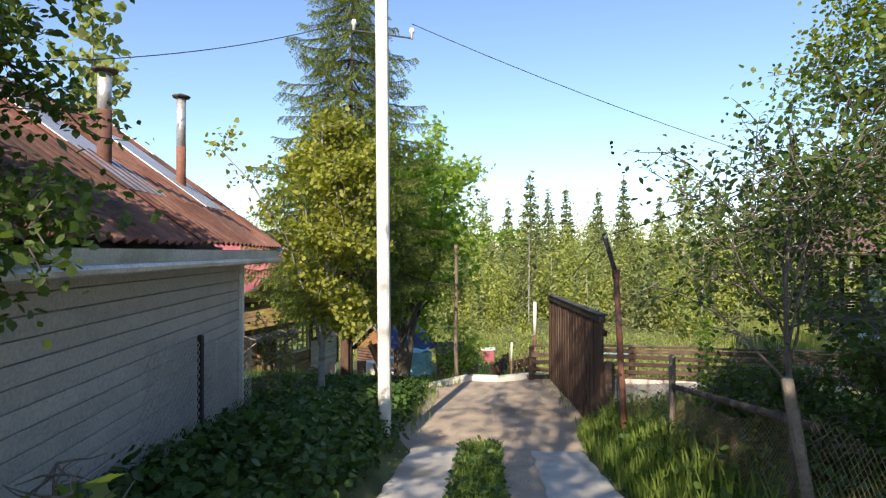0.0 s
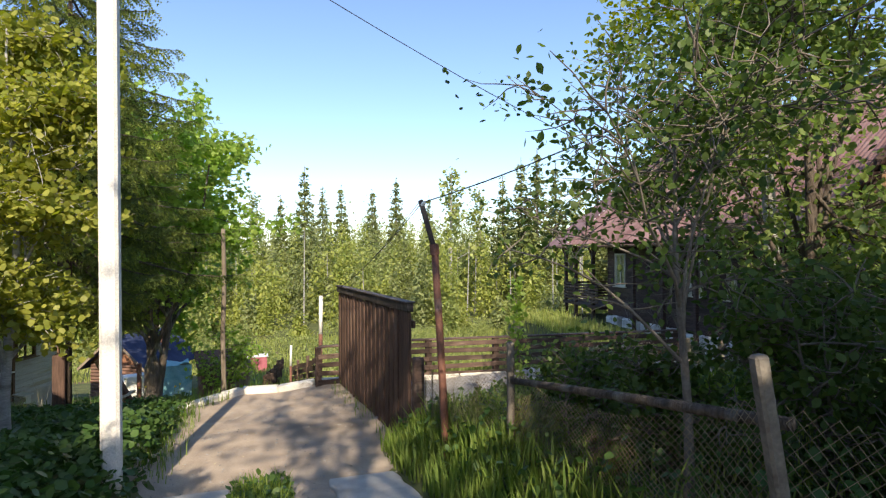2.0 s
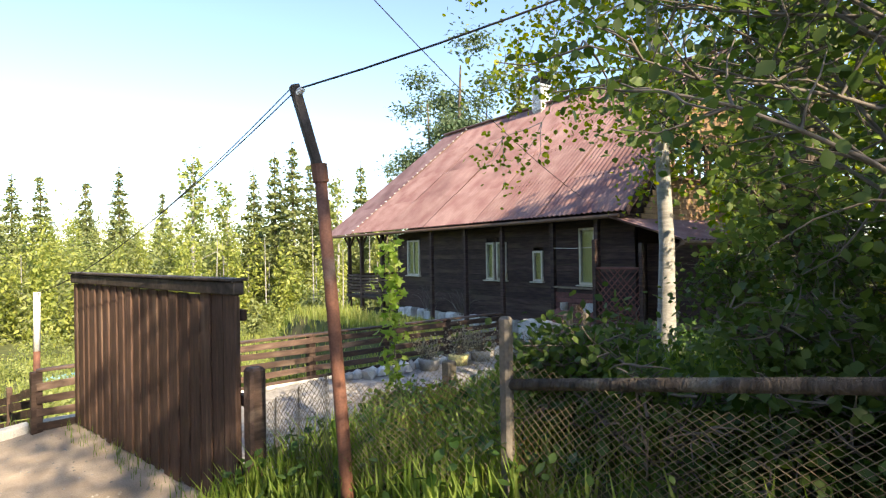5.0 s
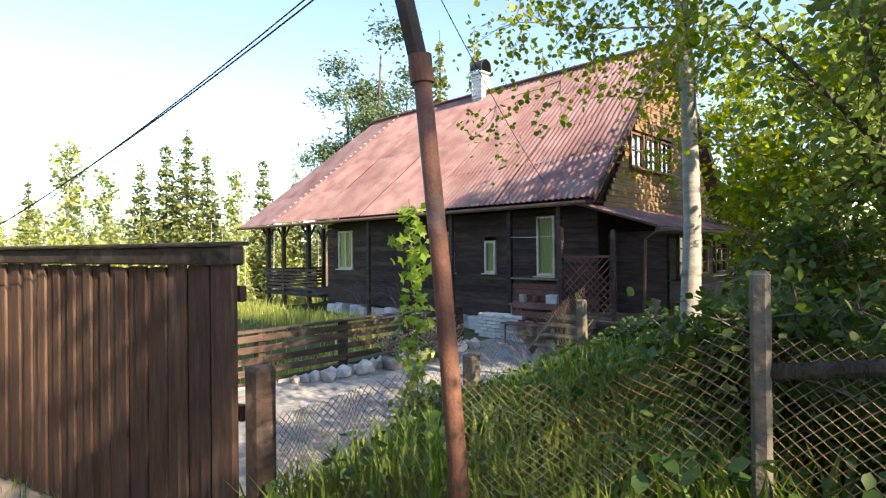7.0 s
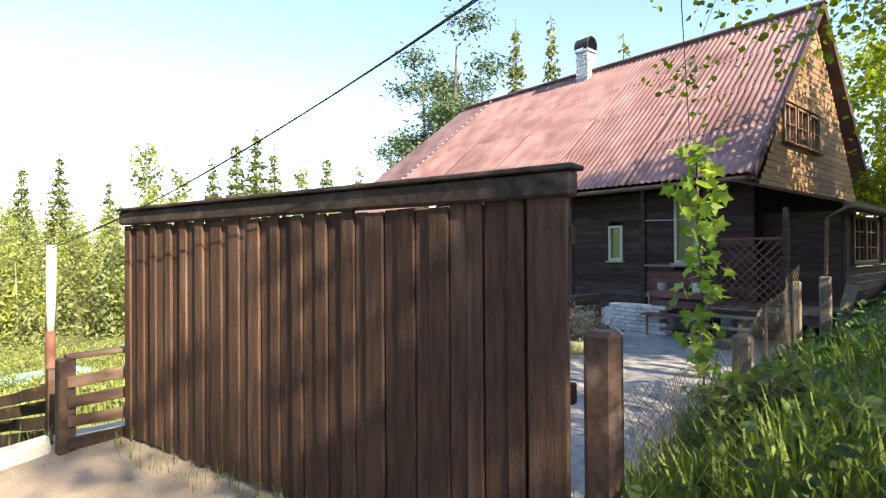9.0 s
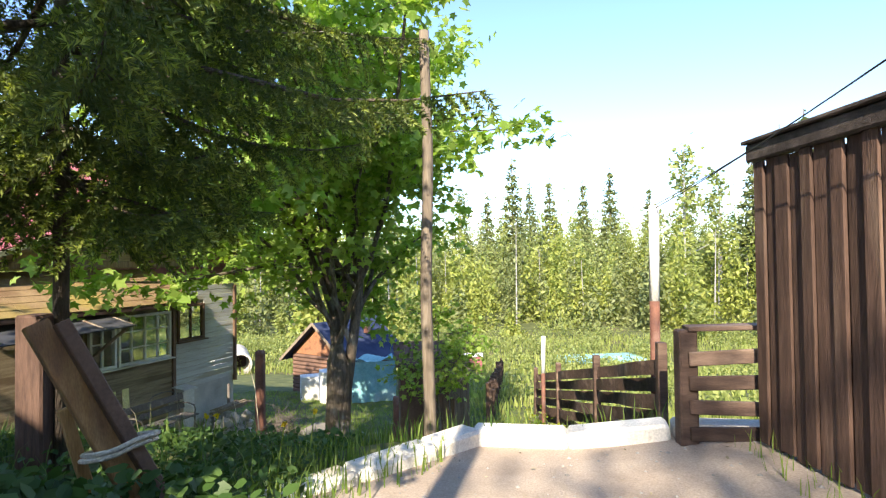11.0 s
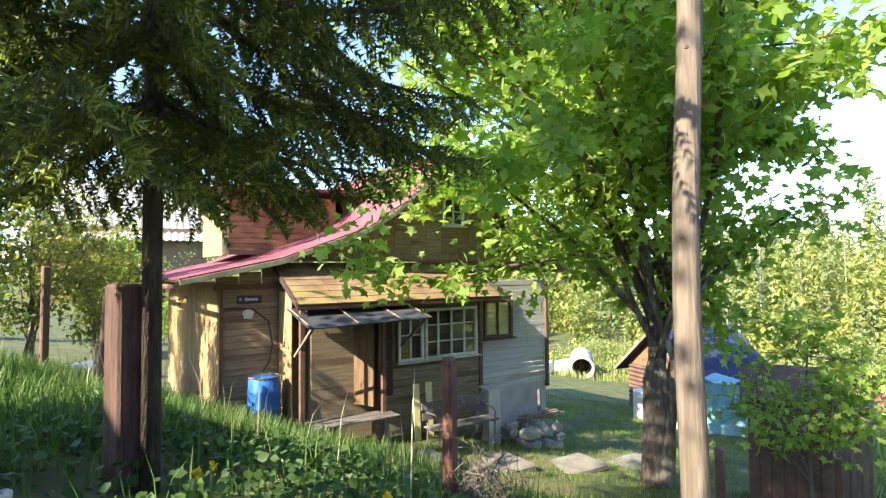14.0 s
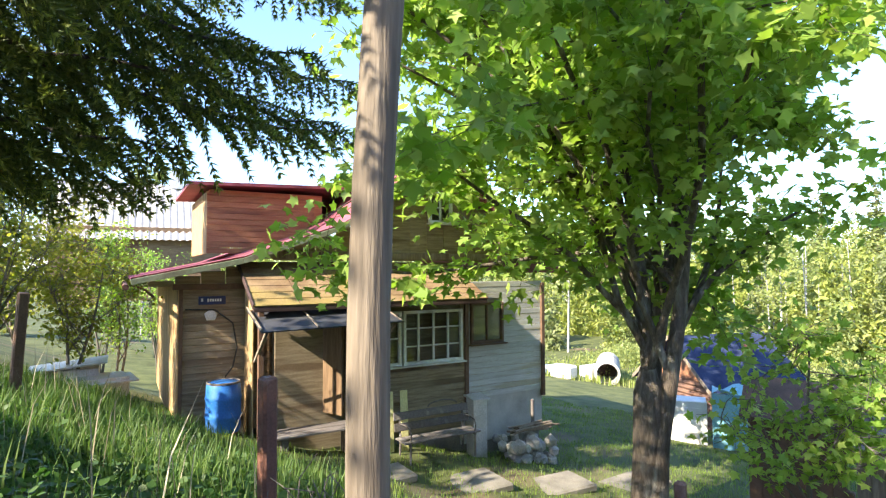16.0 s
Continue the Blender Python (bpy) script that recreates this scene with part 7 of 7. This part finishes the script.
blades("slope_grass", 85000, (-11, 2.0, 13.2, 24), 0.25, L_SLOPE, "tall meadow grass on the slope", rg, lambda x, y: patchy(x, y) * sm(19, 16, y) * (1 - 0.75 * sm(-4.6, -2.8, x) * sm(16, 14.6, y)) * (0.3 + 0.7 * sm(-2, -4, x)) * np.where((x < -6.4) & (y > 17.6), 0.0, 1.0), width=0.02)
blades("lawn_grass", 75000, (-12, 2.0, 17.5, 34), 0.07, L_GRASS, "short bright lawn grass", rg, patchy, width=0.06)
blades("kerb_grass", 260, (-0.9, 2.6, 14.6, 15.1), 0.2, L_GRASS, "grass tufts behind the kerb", rg, None, width=0.025)
blades("meadow_grass", 42000, (-22, 40, 24, 64), 0.36, L_MEADOW, "rough meadow grass in the valley", rg, lambda x, y: np.where((x < -1) & (y < 44), 0.0, 1.0), width=0.08)
blades("house_side_grass", 22000, (3.0, 14.0, 14.2, 27.0), 0.3, L_MEADOW, "rough grass behind the rail fence", rg, lambda x, y: off_drive(x, y) * (x - 0.15 * y < 9.6), width=0.04)
blades("dry_stems", 180, (-9.6, -1.3, 14.6, 16.4), 0.6, L_DRY, "dry grass stems on the slope", rg, lambda x, y: 0.6, width=0.006, category="stems")
blades("pad_leaves", 260, (-0.6, 2.6, 9.2, 14.3), 0.03, L_DRY, "dry leaf litter on the pad", rg, None, "oval", up=False, tilt=0.05, lift=0.03, category="leaf litter")
blades("gate_foot_grass", 900, (2.15, 2.62, 9.2, 14.0), 0.12, L_GRASS, "sparse grass along the foot of the gate", rg, lambda x, y: (x > 2.62 - 0.092 * (y - 9.7) - 0.16) * 0.5, width=0.03)
blades("pad_edge_grass", 2200, (-0.95, 0.2, 9.4, 14.3), 0.16, L_GRASS, "grass creeping over the edge of the pad", rg, lambda x, y: sm(-0.15, -0.5, x - 0.75 * sm(13.2, 14.5, y)), width=0.03)
peb = MB()
for k in range(700):
    px_, py_ = rg.uniform(-0.55, 2.4), rg.uniform(6.5, 14.2)
    pr_ = rg.uniform(0.006, 0.02)
    pz_ = gz(px_, py_) + 0.014
    ring = [(px_ + pr_ * math.cos(a) * rg.uniform(0.8, 1.2), py_ + pr_ * math.sin(a) * rg.uniform(0.8, 1.2), pz_) for a in np.arange(5) * 1.257]
    peb.add(ring + [(px_, py_, pz_ + pr_ * 0.7)], [(i, (i + 1) % 5, 5) for i in range(5)])
solo("pebbles", peb, M_STONE, "small stones scattered over the dirt pad", "pebbles", kind="stuff")
scrub = []
for k in range(420):
    sx, sy = rg.uniform(-20, 46), rg.uniform(26, 64)
    if (sx < 2.5 and sy < 46) or (sx > 9 and sx < 22 and sy < 34):
        continue
    sh = rg.uniform(0.5, 1.3) + 2.2 * max(0.0, (sy - 44) / 20) * rg.random()
    scrub.append(rg.normal(0, 1, (int(60 + 70 * sh), 3)) * (0.3 * sh, 0.3 * sh, 0.24 * sh) + (sx, sy, gz(sx, sy) + 0.42 * sh))
solo("meadow_scrub", leaf_mesh("meadow_scrub", np.concatenate(scrub), 0.17, "tuft", rg, 0.6), L_FORLIGHT, "low willow scrub scattered over the meadow", "scrub", kind="stuff")
fl = np.random.default_rng(3)
for k in range(4):
    fx, fy = fl.uniform(-1.4, 0.1), fl.uniform(13.2, 14.5)
    fx = min(fx, -0.75)
    zz = gz(fx, fy)
    d = thing("dandelion", "yellow dandelion flower on a thin stalk", "flower", "dandelions", at=(fx, fy, zz))
    hh = fl.uniform(0.3, 0.5)
    part("stalk", MB().tube([(0, 0, 0), (0.03, 0, hh * 0.6), (0.05, 0.02, hh)], 0.004, 5), L_GRASS, d)
    part("flower", leaf_mesh("flower", np.repeat([[0.05, 0.02, hh]], 22, 0), 0.022, "oval", fl, 0.6), L_FLOWER, d)
# large-leaved sapling at the start and shrubs under the fence
for nm, lb, bx, by, h, cnt, sz, sd, lm in (("linden_sapling", "sapling with large pale green leaves by the wire fence", -0.85, 2.35, 0.85, 90, 0.11, 91, L_BIRD),
                                       ("currant_bush", "leafy green bush below the wire fence", 3.35, 6.3, 0.75, 900, 0.05, 92, L_APPLE),
                                       ("currant_bush", "leafy green bush by the gravel yard", 4.1, 9.2, 0.5, 700, 0.06, 93, L_BIRD),
                                       ("currant_bush", "young leafy shrub beside the gate post", 4.7, 9.35, 0.45, 600, 0.06, 94, L_ASPEN),
                                       ("currant_bush", "sunlit yellow-green bush beyond the birch", 10.3, 6.2, 1.2, 1600, 0.08, 95, L_YELLOW),
                                       ("rose_bush", "straggling dry rose bush by the corner of the white house", -1.95, 7.75, 1.35, 420, 0.05, 96, L_YELLOW),
                                       ("fence_bush", "leafy bush in front of the woven fence", 1.2, 17.2, 0.6, 700, 0.06, 97, L_ASPEN)):
    leafy_tree(nm, lb, (bx, by, gz(bx, by)), h * 0.8, 0.014, ((0, 0, h * 0.55), (0.42 * min(1.4, h + 0.3), 0.42 * min(1.4, h + 0.3), h * 0.45)), None, sz, "oval" if sz < 0.1 else "maple", cnt,
               M_TWIG, lm, sd, limbs=12, first=0.1, gap=0.2, trunks=3, twig=0.4, category="shrub")
tang = thing("dead_creeper", "grey tangle of dead creeper on the steel post", "creeper", at=(-1.62, 15.6, gz(-1.62, 15.6)))
tg = MB()
for k in range(70):
    p = [(0.05 + 0.18 * fl.normal(), 0.1 * fl.normal(), 0.0)]
    for j in range(5):
        p.append((p[-1][0] * 0.8 + 0.09 * fl.normal() + 0.03, p[-1][1] * 0.8 + 0.07 * fl.normal(), p[-1][2] + 0.16 * fl.random()))
    tg.tube(p, 0.0035, 4, cap=False)
tagged(part("stem_tangle", tg, M_TWIG, tang), kind="stuff")
